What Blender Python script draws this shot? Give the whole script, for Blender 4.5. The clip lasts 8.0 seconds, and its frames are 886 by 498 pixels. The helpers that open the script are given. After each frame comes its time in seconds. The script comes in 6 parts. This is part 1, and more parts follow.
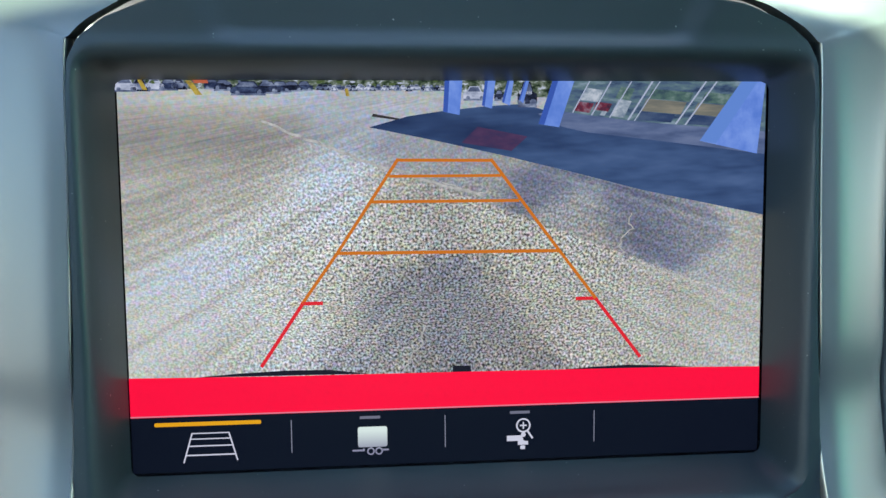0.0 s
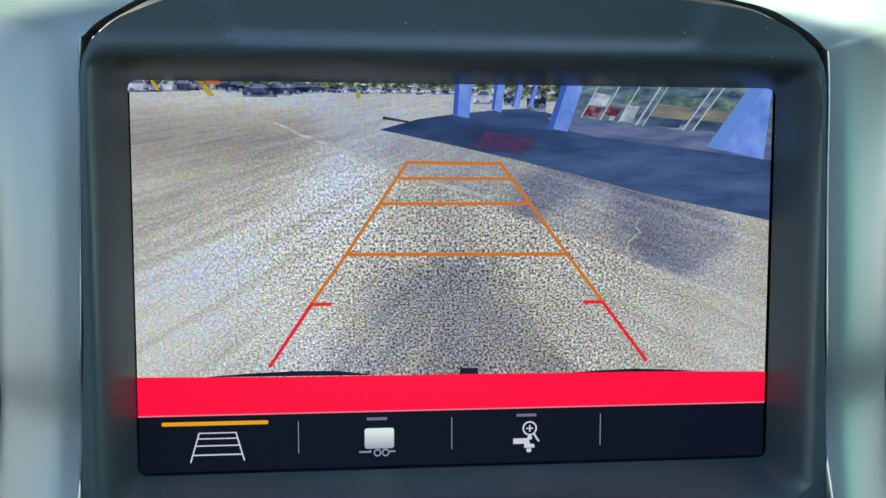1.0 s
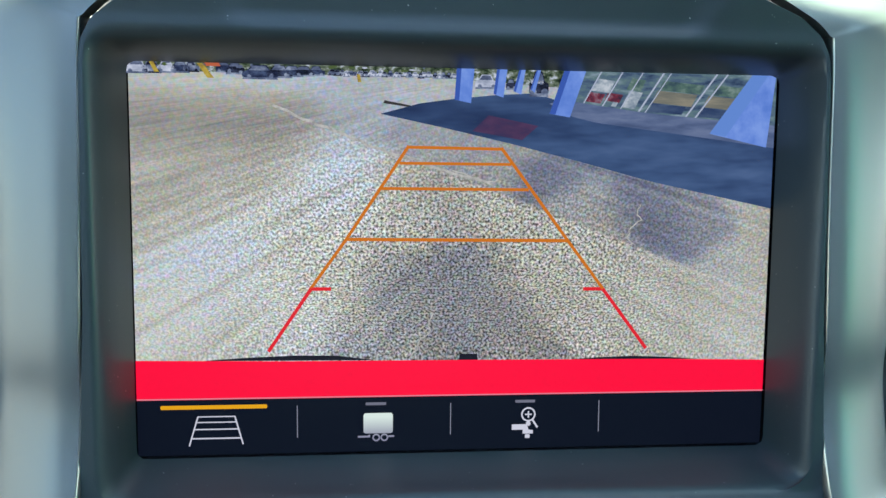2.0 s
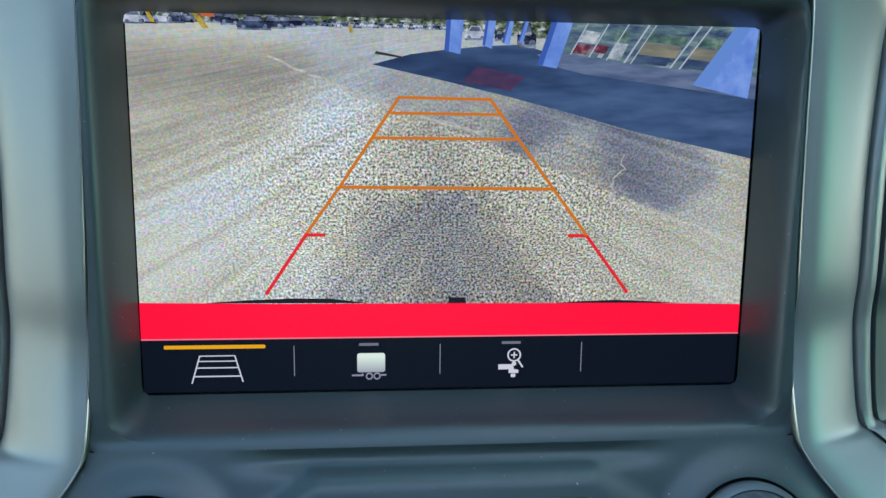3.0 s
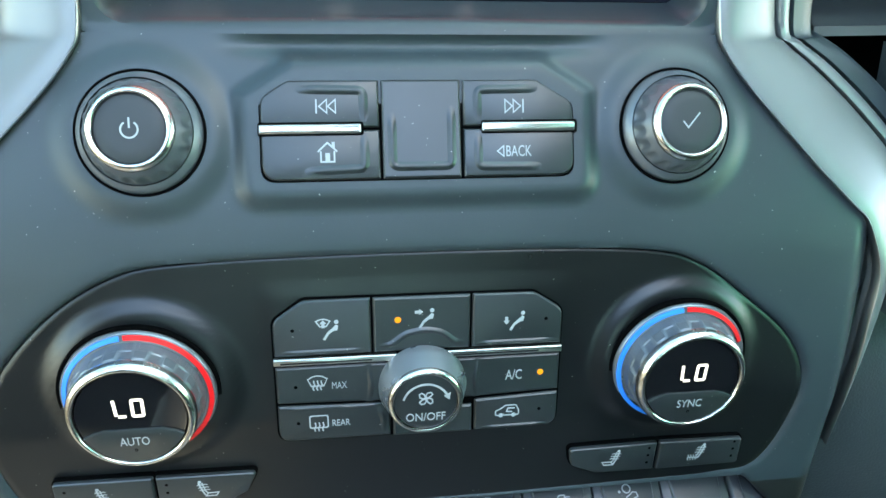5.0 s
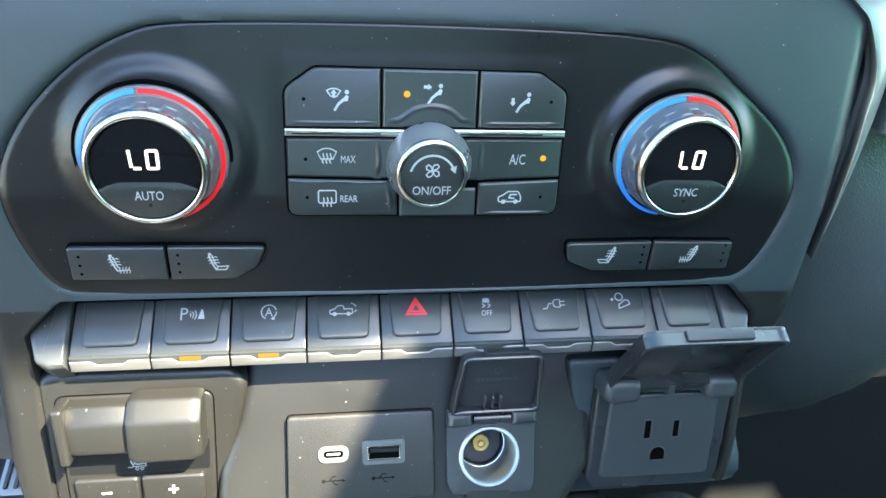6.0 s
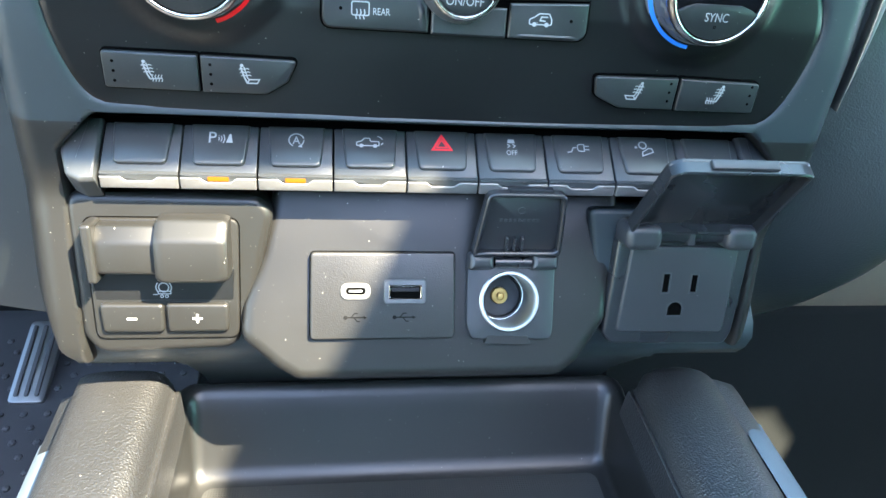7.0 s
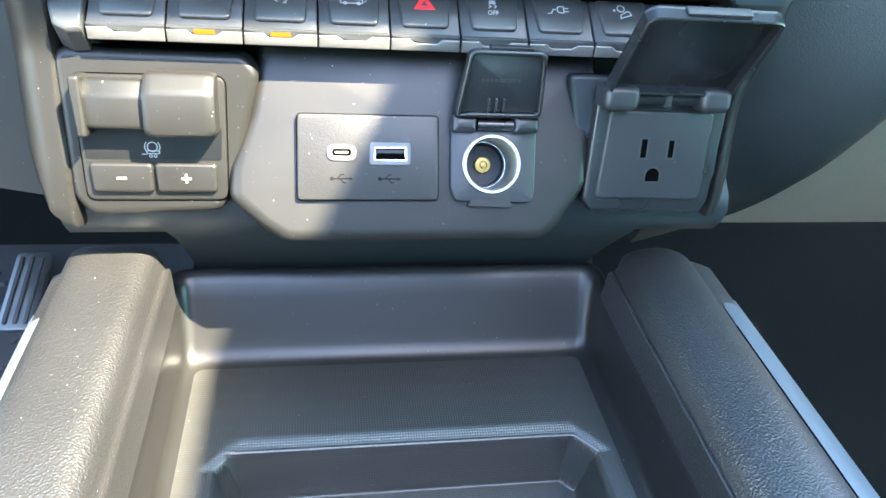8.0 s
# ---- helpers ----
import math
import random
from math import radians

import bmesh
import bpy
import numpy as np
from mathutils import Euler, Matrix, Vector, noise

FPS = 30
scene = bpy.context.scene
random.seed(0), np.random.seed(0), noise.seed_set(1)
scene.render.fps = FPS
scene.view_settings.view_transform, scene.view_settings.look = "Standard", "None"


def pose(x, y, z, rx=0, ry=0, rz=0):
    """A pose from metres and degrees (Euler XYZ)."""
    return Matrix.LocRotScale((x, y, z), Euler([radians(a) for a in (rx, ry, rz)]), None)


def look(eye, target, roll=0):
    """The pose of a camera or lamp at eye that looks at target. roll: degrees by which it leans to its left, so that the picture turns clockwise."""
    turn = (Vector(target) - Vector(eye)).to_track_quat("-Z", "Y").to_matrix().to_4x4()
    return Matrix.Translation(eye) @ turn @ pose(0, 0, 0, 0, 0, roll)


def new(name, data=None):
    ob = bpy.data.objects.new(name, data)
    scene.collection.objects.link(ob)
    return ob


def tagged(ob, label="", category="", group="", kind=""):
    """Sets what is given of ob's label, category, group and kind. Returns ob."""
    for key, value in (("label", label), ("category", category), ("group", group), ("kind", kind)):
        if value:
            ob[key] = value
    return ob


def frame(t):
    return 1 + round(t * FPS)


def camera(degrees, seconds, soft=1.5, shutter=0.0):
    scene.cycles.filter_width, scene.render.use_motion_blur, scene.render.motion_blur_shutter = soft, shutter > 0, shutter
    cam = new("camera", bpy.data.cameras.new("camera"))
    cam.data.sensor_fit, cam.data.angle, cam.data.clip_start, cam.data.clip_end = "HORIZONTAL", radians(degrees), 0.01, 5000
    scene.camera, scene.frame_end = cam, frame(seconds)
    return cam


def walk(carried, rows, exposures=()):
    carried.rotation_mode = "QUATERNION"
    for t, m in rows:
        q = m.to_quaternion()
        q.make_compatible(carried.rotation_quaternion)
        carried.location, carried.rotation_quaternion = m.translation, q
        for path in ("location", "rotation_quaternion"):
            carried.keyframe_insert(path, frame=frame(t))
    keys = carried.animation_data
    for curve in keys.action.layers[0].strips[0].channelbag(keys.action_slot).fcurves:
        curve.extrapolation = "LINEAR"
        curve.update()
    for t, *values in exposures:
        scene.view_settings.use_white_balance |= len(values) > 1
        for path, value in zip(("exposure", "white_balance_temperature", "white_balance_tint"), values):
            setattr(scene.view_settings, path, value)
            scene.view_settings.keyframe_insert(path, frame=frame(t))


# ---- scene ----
import functools

cam = camera(63.8, 8.0)
PATH = [
    (0, (-0.01868, -0.01212, 1.20262), (0.06034, 0.94370, 0.91948), 0.44),
    (0.5, (-0.02328, -0.01647, 1.20194), (0.05870, 0.94241, 0.93021), 0.70),
    (1, (-0.02160, -0.01349, 1.20080), (0.05977, 0.94603, 0.93115), 1.00),
    (1.5, (-0.02247, -0.01225, 1.19858), (0.06116, 0.94704, 0.92882), 1.32),
    (2.8, (-0.02261, -0.01887, 1.20487), (0.06483, 0.91731, 0.86442), 1.85),
    (3, (-0.02047, -0.02111, 1.20101), (0.06629, 0.91197, 0.85198), 1.77),
    (3.5, (-0.02622, -0.01670, 1.18340), (0.06929, 0.88652, 0.76500), 1.85),
    (4, (-0.02542, -0.02060, 1.17509), (0.08285, 0.85472, 0.70382), 2.03),
    (4.5, (-0.02201, -0.04097, 1.16817), (0.09731, 0.80674, 0.65130), 2.36),
    (5, (-0.02376, -0.07373, 1.14973), (0.10974, 0.74490, 0.59114), 3.12),
    (5.2, (-0.02739, -0.08213, 1.14159), (0.11142, 0.72585, 0.56897), 3.62),
    (6.3, (-0.03226, -0.12197, 1.10086), (0.11531, 0.64846, 0.48064), 6.24),
    (6.5, (-0.03253, -0.12941, 1.09854), (0.11452, 0.63992, 0.47684), 6.54),
    (7, (-0.04213, -0.14800, 1.06203), (0.10415, 0.61425, 0.43149), 7.22),
    (7.5, (-0.04089, -0.16145, 1.03570), (0.10432, 0.61127, 0.41779), 7.19),
    (8, (-0.04266, -0.18461, 1.03074), (0.12297, 0.55327, 0.37645), 7.78),
]
EXPOSURES = [(0, 2.78, 5850, 1), (3, 2.82, 6000, -4), (4.5, 3.35, 6300, -9), (5, 4.0, 6850, -3), (6.5, 4.2, 6300, 7), (7.3, 4.36, 6400, 9), (8, 4.5, 6400, 9)]
walk(cam, [(t, look(eye, target, roll)) for t, eye, target, roll in PATH], EXPOSURES)

# ---- world and light ----
SUN = Vector((0.44, -0.29, 0.83)).normalized()
world = bpy.data.worlds.new("sky")
scene.world = world
world.use_nodes = True
wn = world.node_tree.nodes
sky = wn.new("ShaderNodeTexSky")
sky.sky_type = "NISHITA"
sky.sun_disc = False
sky.sun_elevation = math.asin(SUN.z)
sky.sun_rotation = math.atan2(SUN.x, SUN.y)
wn["Background"].inputs["Strength"].default_value = 0.15
world.node_tree.links.new(sky.outputs[0], wn["Background"].inputs["Color"])
sun = new("sun", bpy.data.lights.new("sun", "SUN"))
sun.data.energy, sun.data.angle, sun.data.color = 4.4, radians(0.53), (1.0, 0.87, 0.65)
sun.matrix_world = look(SUN * 5, (0, 0, 0))


# ---- materials ----
def principled(name, color, rough=0.5, metal=0.0, spec=0.5, coat=0.0):
    m = bpy.data.materials.new(name)
    m.use_nodes = True
    b = m.node_tree.nodes["Principled BSDF"]
    b.inputs["Base Color"].default_value = (*color, 1)
    b.inputs["Roughness"].default_value = rough
    b.inputs["Metallic"].default_value = metal
    b.inputs["Specular IOR Level"].default_value = spec
    b.inputs["Coat Weight"].default_value = coat
    return m


def worn(m, grain=1500.0, bump=0.1, blotch=18.0, color2=None, amount=0.5, rough_var=0.1, kind="NOISE", dust=0.0, dist=0.0002):
    """Adds fine relief, a slow change of colour and gloss, and specks of dust to a principled material."""
    nt = m.node_tree
    n, l = nt.nodes, nt.links
    b = n["Principled BSDF"]
    base = list(b.inputs["Base Color"].default_value)
    rough = b.inputs["Roughness"].default_value
    co = n.new("ShaderNodeTexCoord")
    if kind in ("CELL", "DOTS"):
        fine = n.new("ShaderNodeTexVoronoi")
        fine.feature = "SMOOTH_F1"
        if kind == "DOTS":
            fine.inputs["Randomness"].default_value = 0.06
        out = fine.outputs["Distance"]
    else:
        fine = n.new("ShaderNodeTexNoise")
        fine.inputs["Detail"].default_value = 2
        out = fine.outputs[0]
    fine.inputs["Scale"].default_value = grain
    l.new(co.outputs["Object"], fine.inputs["Vector"])
    bm_ = n.new("ShaderNodeBump")
    bm_.inputs["Strength"].default_value = bump
    bm_.inputs["Distance"].default_value = dist
    l.new(out, bm_.inputs["Height"])
    l.new(bm_.outputs[0], b.inputs["Normal"])
    slow = n.new("ShaderNodeTexNoise")
    slow.inputs["Scale"].default_value = blotch
    slow.inputs["Detail"].default_value = 4
    l.new(co.outputs["Object"], slow.inputs["Vector"])
    mix = n.new("ShaderNodeMix")
    mix.data_type = "RGBA"
    c2 = color2 or [min(1, c * 1.35) for c in base[:3]]
    mix.inputs[6].default_value = base
    mix.inputs[7].default_value = (*c2[:3], 1)
    k = n.new("ShaderNodeMapRange")
    k.inputs["From Min"].default_value, k.inputs["From Max"].default_value = 0.35, 0.7
    k.inputs["To Max"].default_value = amount
    l.new(slow.outputs[0], k.inputs["Value"])
    l.new(k.outputs[0], mix.inputs[0])
    color = mix.outputs[2]
    if dust:
        sp = n.new("ShaderNodeTexNoise")
        sp.inputs["Scale"].default_value = 900
        l.new(co.outputs["Object"], sp.inputs["Vector"])
        cut = n.new("ShaderNodeMapRange")
        cut.inputs["From Min"].default_value, cut.inputs["From Max"].default_value = 0.758 - 0.06 * dust, 0.80 - 0.06 * dust
        l.new(sp.outputs[0], cut.inputs["Value"])
        d = n.new("ShaderNodeMix")
        d.data_type = "RGBA"
        d.inputs[7].default_value = (0.32, 0.31, 0.28, 1)
        l.new(cut.outputs[0], d.inputs[0])
        l.new(color, d.inputs[6])
        color = d.outputs[2]
    l.new(color, b.inputs["Base Color"])
    r = n.new("ShaderNodeMapRange")
    r.inputs["From Min"].default_value, r.inputs["From Max"].default_value = 0.3, 0.7
    r.inputs["To Min"].default_value, r.inputs["To Max"].default_value = rough, rough + rough_var
    l.new(slow.outputs[0], r.inputs["Value"])
    l.new(r.outputs[0], b.inputs["Roughness"])
    return m


def glow(name, color, strength):
    m = bpy.data.materials.new(name)
    m.use_nodes = True
    b = m.node_tree.nodes["Principled BSDF"]
    b.inputs["Base Color"].default_value = (0.003, 0.003, 0.003, 1)
    b.inputs["Roughness"].default_value = 0.25
    b.inputs["Specular IOR Level"].default_value = 0.05
    b.inputs["Emission Color"].default_value = (*color, 1)
    b.inputs["Emission Strength"].default_value = strength
    return m


PLASTIC = worn(principled("soft_black_plastic", (0.0225, 0.0300, 0.0330), 0.37, spec=0.42), 2600, 0.10, 14, amount=0.5, rough_var=0.1, dust=0.1)
PANEL = worn(principled("satin_black_panel", (0.0048, 0.0051, 0.0056), 0.27, spec=0.42), 2600, 0.06, 20, amount=0.5, rough_var=0.12, dust=0.05)
LOWER = worn(principled("charcoal_plastic", (0.0110, 0.0109, 0.0102), 0.34, spec=0.42), 2200, 0.16, 16, amount=0.45, rough_var=0.12, dust=0.14)
USBGREY = worn(principled("grained_grey_plastic", (0.0140, 0.0136, 0.0130), 0.38, spec=0.55), 1900, 0.5, 16, amount=0.4, rough_var=0.1, dust=0.05)
BUTTON = worn(principled("button_plastic", (0.0125, 0.0148, 0.0156), 0.32, spec=0.6), 2600, 0.08, 25, amount=0.5, rough_var=0.12, dust=0.08)
SWITCH = worn(principled("switch_plastic", (0.0270, 0.0290, 0.0305), 0.32, spec=0.60), 2600, 0.1, 25, amount=0.4, rough_var=0.12, dust=0.1)
# near black without gloss: puts the shade inside gaps and holes into the colour
GAP = principled("gap_shade_black", (0.002, 0.002, 0.002), 0.8, spec=0.0)
OUTLET = worn(principled("outlet_grey_plastic", (0.0250, 0.0265, 0.0290), 0.34, spec=0.5), 2600, 0.06, 25, amount=0.4, rough_var=0.1, dust=0.06)
LIDM = worn(principled("lid_dark_plastic", (0.0140, 0.0152, 0.0172), 0.24, spec=0.60), 2600, 0.06, 25, amount=0.4, rough_var=0.1, dust=0.06)
SILVER = worn(principled("satin_silver_paint", (0.158, 0.160, 0.154), 0.35, 0.35), 3000, 0.03, 10, amount=0.25, rough_var=0.06)
CHROME = principled("chrome", (0.75, 0.75, 0.74), 0.12, 1.0)
SATIN = worn(principled("satin_chrome", (0.55, 0.53, 0.50), 0.27, 1.0), 1800, 0.03, 40, amount=0.3, rough_var=0.08)
LIPM = worn(principled("silver_lip_paint", (0.135, 0.135, 0.133), 0.30, 0.5), 1800, 0.03, 40, amount=0.3, rough_var=0.08)
RING = worn(principled("polished_ring", (0.60, 0.575, 0.54), 0.20, 1.0), 1800, 0.03, 40, amount=0.3, rough_var=0.08)
EDGE = worn(principled("satin_edge_metal", (0.36, 0.355, 0.34), 0.28, 1.0), 1800, 0.03, 40, amount=0.3, rough_var=0.08)
BARREL = worn(principled("barrel_grey_metal", (0.115, 0.125, 0.135), 0.36, 0.55), 2500, 0.05, 40, amount=0.4, rough_var=0.1)
CAPM = worn(principled("matt_cap_plastic", (0.0175, 0.0190, 0.0200), 0.48, spec=0.4), 2600, 0.08, 25, amount=0.5, rough_var=0.12, dust=0.04)
KNOB = worn(principled("knob_grey_metal", (0.22, 0.23, 0.24), 0.25, 0.7), 2500, 0.04, 40, amount=0.4, rough_var=0.1)
ICON = principled("printed_white", (0.29, 0.30, 0.30), 0.5)
REDPRINT = principled("printed_red", (0.62, 0.02, 0.03), 0.5)
RED = principled("red_ring", (0.75, 0.008, 0.012), 0.35)
BLUE = principled("blue_ring", (0.03, 0.20, 0.75), 0.35)
GLOSS = principled("gloss_black_glass", (0.006, 0.006, 0.007), 0.06)
STEEL = worn(principled("steel_barrel", (0.58, 0.60, 0.60), 0.34, 1.0), 700, 0.1, 90, amount=0.4, rough_var=0.15)
BRASS = principled("brass_contact", (0.40, 0.27, 0.08), 0.35, 0.5)
PORTGREY = principled("port_grey_metal", (0.11, 0.112, 0.115), 0.35, 0.5)
WHITEPORT = principled("port_white_plastic", (0.12, 0.12, 0.115), 0.4)
TRAY = worn(principled("tray_plastic", (0.0100, 0.0101, 0.0098), 0.30, spec=0.48), 2400, 0.08, 12, amount=0.5, rough_var=0.12, dust=0.08)
TRAYMAT = worn(principled("tray_mat_rubber", (0.0255, 0.0257, 0.0245), 0.32, spec=0.85), 760, 0.9, 12, amount=0.5, rough_var=0.1, kind="DOTS", dust=0.1, dist=0.0005)
RAIL = worn(principled("grained_rail_plastic", (0.0145, 0.0146, 0.0148), 0.36, spec=0.95), 1200, 0.75, 16, amount=0.4, rough_var=0.1, kind="CELL", dust=0.2, dist=0.0004)
LEATHER = worn(principled("grained_knee_panel", (0.0319, 0.0365, 0.0365), 0.34, spec=0.65), 1300, 0.4, 14, amount=0.4, rough_var=0.1, kind="CELL", dist=0.0005)
INSERT = worn(principled("blue_grey_paint", (0.105, 0.132, 0.155), 0.42, 0.25), 2500, 0.03, 14, amount=0.3, rough_var=0.1)
CARPET = worn(principled("dark_carpet", (0.0075, 0.0084, 0.0083), 0.95, spec=0.1), 900, 0.8, 9, amount=0.6)
MATRUB = worn(principled("floor_mat_rubber", (0.035, 0.037, 0.042), 0.5), 1500, 0.2, 12, amount=0.5)
ALU = worn(principled("brushed_aluminium", (0.24, 0.25, 0.26), 0.35, 1.0), 1200, 0.1, 40, amount=0.4)
TRIMGREY = worn(principled("cabin_trim_grey", (0.05, 0.048, 0.045), 0.7), 900, 0.3, 6, amount=0.4)
OLIVE = worn(principled("olive_grey_carpet", (0.170, 0.166, 0.125), 0.9, spec=0.2), 900, 0.5, 8, amount=0.5)
HEADLINER = worn(principled("headliner_cloth", (0.05, 0.05, 0.048), 0.9), 1200, 0.3, 6, amount=0.3)
GROUNDM = worn(principled("pale_asphalt", (0.30, 0.285, 0.26), 0.9), 60, 0.4, 0.7, amount=0.6, dist=0.004)


def tinted_glass(name, tint):
    m = bpy.data.materials.new(name)
    m.use_nodes = True
    n, l = m.node_tree.nodes, m.node_tree.links
    clear, gloss, both = n.new("ShaderNodeBsdfTransparent"), n.new("ShaderNodeBsdfGlossy"), n.new("ShaderNodeMixShader")
    clear.inputs["Color"].default_value = (*tint, 1)
    gloss.inputs["Roughness"].default_value = 0.02
    both.inputs[0].default_value = 0.04
    l.new(clear.outputs[0], both.inputs[1])
    l.new(gloss.outputs[0], both.inputs[2])
    l.new(both.outputs[0], n["Material Output"].inputs["Surface"])
    return m


GLASS = tinted_glass("tinted_window_glass", (0.83, 0.968, 0.945))
# pale driver pane and deep green passenger pane, added to colour the daylight
PALEGLASS = tinted_glass("pale_window_glass", (0.95, 0.955, 0.925))
DEEPGLASS = tinted_glass("deep_green_window_glass", (0.60, 0.93, 0.76))
PRINTDARK = principled("dark_emboss", (0.005, 0.005, 0.005), 0.6, spec=0.1)
DIGIT = glow("lit_white_digits", (1.0, 0.97, 0.90), 0.17)
AMBER = glow("lit_amber", (1.0, 0.36, 0.02), 0.10)

# brightness of the display relative to the daylight in the cab
LCD = 0.118
# colour gain on the display that offsets the white balance's green cast
PANEL_TINT = (1.08, 0.96, 1.05)


def lcd(name, r, g, b, k=1.0):
    """A patch of display picture, from 0-255 screen values."""
    lin = [((c / 255 + 0.055) / 1.055) ** 2.4 if c > 10 else c / 3294 for c in (r, g, b)]
    return glow(name, [c * w for c, w in zip(lin, PANEL_TINT)], LCD * k)


# ---- mesh tools; lengths in millimetres ----
def part(name, bm, mat, parent=None, label="", smooth=25.0, kind="", room=False):
    """Links a bmesh, in millimetres, as one mesh object under a thing; room: it is given in the room's own axes."""
    bmesh.ops.scale(bm, vec=(0.001, 0.001, 0.001), verts=bm.verts)
    if room and parent:
        up = parent.matrix_basis if not parent.parent else parent.parent.matrix_basis @ parent.matrix_basis
        bmesh.ops.transform(bm, matrix=up.inverted(), verts=bm.verts)
    bmesh.ops.recalc_face_normals(bm, faces=bm.faces)
    me = bpy.data.meshes.new(name)
    bm.to_mesh(me)
    bm.free()
    if mat:
        me.materials.append(mat)
    me.shade_smooth()
    me.set_sharp_from_angle(angle=radians(smooth))
    ob = new(name, me)
    ob.parent = parent
    return tagged(ob, label=label, kind=kind)


def panel_part(name, bm, mat, parent, m, label="", smooth=25.0):
    """A part given in the axes m of one panel, under a thing that has other axes."""
    ob = part(name, bm, mat, parent, label, smooth)
    ob.data.transform(parent.matrix_basis.inverted() @ m)
    return ob


def thing(name, m, label, category, group="", kind=""):
    ob = new(name)
    ob.matrix_world = m
    ob.empty_display_size = 0.01
    return tagged(ob, label, category, group, kind)


def plane_at(y, z, tilt):
    """A panel's own axes: x to the right, y up along the face, z out of it; tilt: degrees that it leans back."""
    a = radians(tilt)
    return Matrix(((1, 0, 0, 0), (0, math.sin(a), -math.cos(a), y), (0, math.cos(a), math.sin(a), z), (0, 0, 0, 1)))


P_SCREEN = plane_at(0.1665, 1.09, 12.1)
P_RADIO = plane_at(0.1205, 1.0445, 31.3)
P_CLIMATE = plane_at(0.0985, 0.983, 17.0)
P_SEAT = plane_at(0.0905, 0.943, 8.0)
P_SWITCH = plane_at(0.0918, 0.9155, 63.0)
P_LIP = plane_at(0.0788, 0.9096, 4.0)
P_LOWER = plane_at(0.067, 0.8617, 36.2)
P_SIDE = plane_at(0.064, 0.85, 21.5)


def on(m, u, v, w=0.0):
    return m @ Matrix.Translation((u / 1000, v / 1000, w / 1000))


def rounded(poly, r, n=5):
    """A polygon with its corners rounded; r: one radius, or one for each corner."""
    out, k = [], len(poly)
    for i, p in enumerate(poly):
        rr = r[i] if isinstance(r, (list, tuple)) else r
        p = Vector(p)
        a, b = Vector(poly[i - 1]) - p, Vector(poly[(i + 1) % k]) - p
        la, lb = a.length, b.length
        a.normalize(), b.normalize()
        if rr <= 0.01:
            out.append(p)
            continue
        ang = a.angle(b)
        d = min(rr / math.tan(ang / 2), la * 0.49, lb * 0.49)
        p0, p1 = p + a * d, p + b * d
        for j in range(n + 1):
            t = j / n
            out.append((1 - t) ** 2 * p0 + 2 * t * (1 - t) * p + t * t * p1)
    return out


def rect(u0, v0, u1, v1, r=0.8, n=5):
    return rounded([(u0, v0), (u1, v0), (u1, v1), (u0, v1)], r, n)


def shift(poly, d):
    """A polygon moved in (minus) or out along its normals."""
    k, out = len(poly), []
    area = sum(poly[i - 1][0] * poly[i][1] - poly[i][0] * poly[i - 1][1] for i in range(k))
    s = 1 if area > 0 else -1
    for i in range(k):
        a, p, b = Vector(poly[i - 1]), Vector(poly[i]), Vector(poly[(i + 1) % k])
        e = (b - a).normalized()
        out.append(p + Vector((e.y, -e.x)) * d * s)
    return out


def unfold(poly, moved):
    """Gathers the points of a moved outline that have crossed over at tight corners."""
    k = len(poly)
    bad = [(moved[(i + 1) % k] - moved[i]).dot(Vector(poly[(i + 1) % k]) - Vector(poly[i])) <= 0 for i in range(k)]
    if all(bad) or not any(bad):
        return moved
    out = [Vector(p) for p in moved]
    start = next(i for i in range(k) if not bad[i])
    run = []
    for j in range(1, k + 1):
        i = (start + j) % k
        if bad[i]:
            run.append(i)
        elif run:
            idx = [n % k for n in range(run[0], run[0] + len(run) + 1)]
            mean = sum((moved[n] for n in idx), Vector((0, 0))) / len(idx)
            for n in idx:
                out[n] = mean.copy()
            run = []
    return out


def slab(poly, w0, w1, bevel=0.5, seg=3, bm=None, crown=0.0):
    """A plate with the outline poly from w0 up to w1, its upper edge rounded."""
    bm = bm or bmesh.new()
    bevel = min(bevel, (w1 - w0) * 0.95)
    loops = [(poly, w0), (poly, w1 - bevel)]
    for j in range(1, seg + 1):
        a = math.pi / 2 * j / seg
        loops.append((unfold(poly, shift(poly, -bevel * (1 - math.cos(a)))), w1 - bevel + bevel * math.sin(a)))
    rings = [[bm.verts.new((p[0], p[1], w)) for p in pts] for pts, w in loops]
    for a, b in zip(rings, rings[1:]):
        for i in range(len(a)):
            bm.faces.new((a[i - 1], a[i], b[i], b[i - 1]))
    bm.faces.new(rings[-1])
    bm.faces.new(list(reversed(rings[0])))
    bmesh.ops.remove_doubles(bm, verts=[v for ring in rings for v in ring], dist=1e-4)
    return bm


def frame_slab(outer, inner, w0, w1, bevel=0.4, bm=None):
    """A plate with a hole: outer and inner outlines with equal numbers of points."""
    bm = bm or bmesh.new()
    loops = [(outer, w0), (outer, w1 - bevel), (shift(outer, -bevel), w1), (shift(inner, bevel), w1), (inner, w1 - bevel), (inner, w0)]
    rings = [[bm.verts.new((p[0], p[1], w)) for p in pts] for pts, w in loops]
    for a, b in zip(rings, rings[1:] + rings[:1]):
        for i in range(len(a)):
            bm.faces.new((a[i - 1], a[i], b[i], b[i - 1]))
    return bm


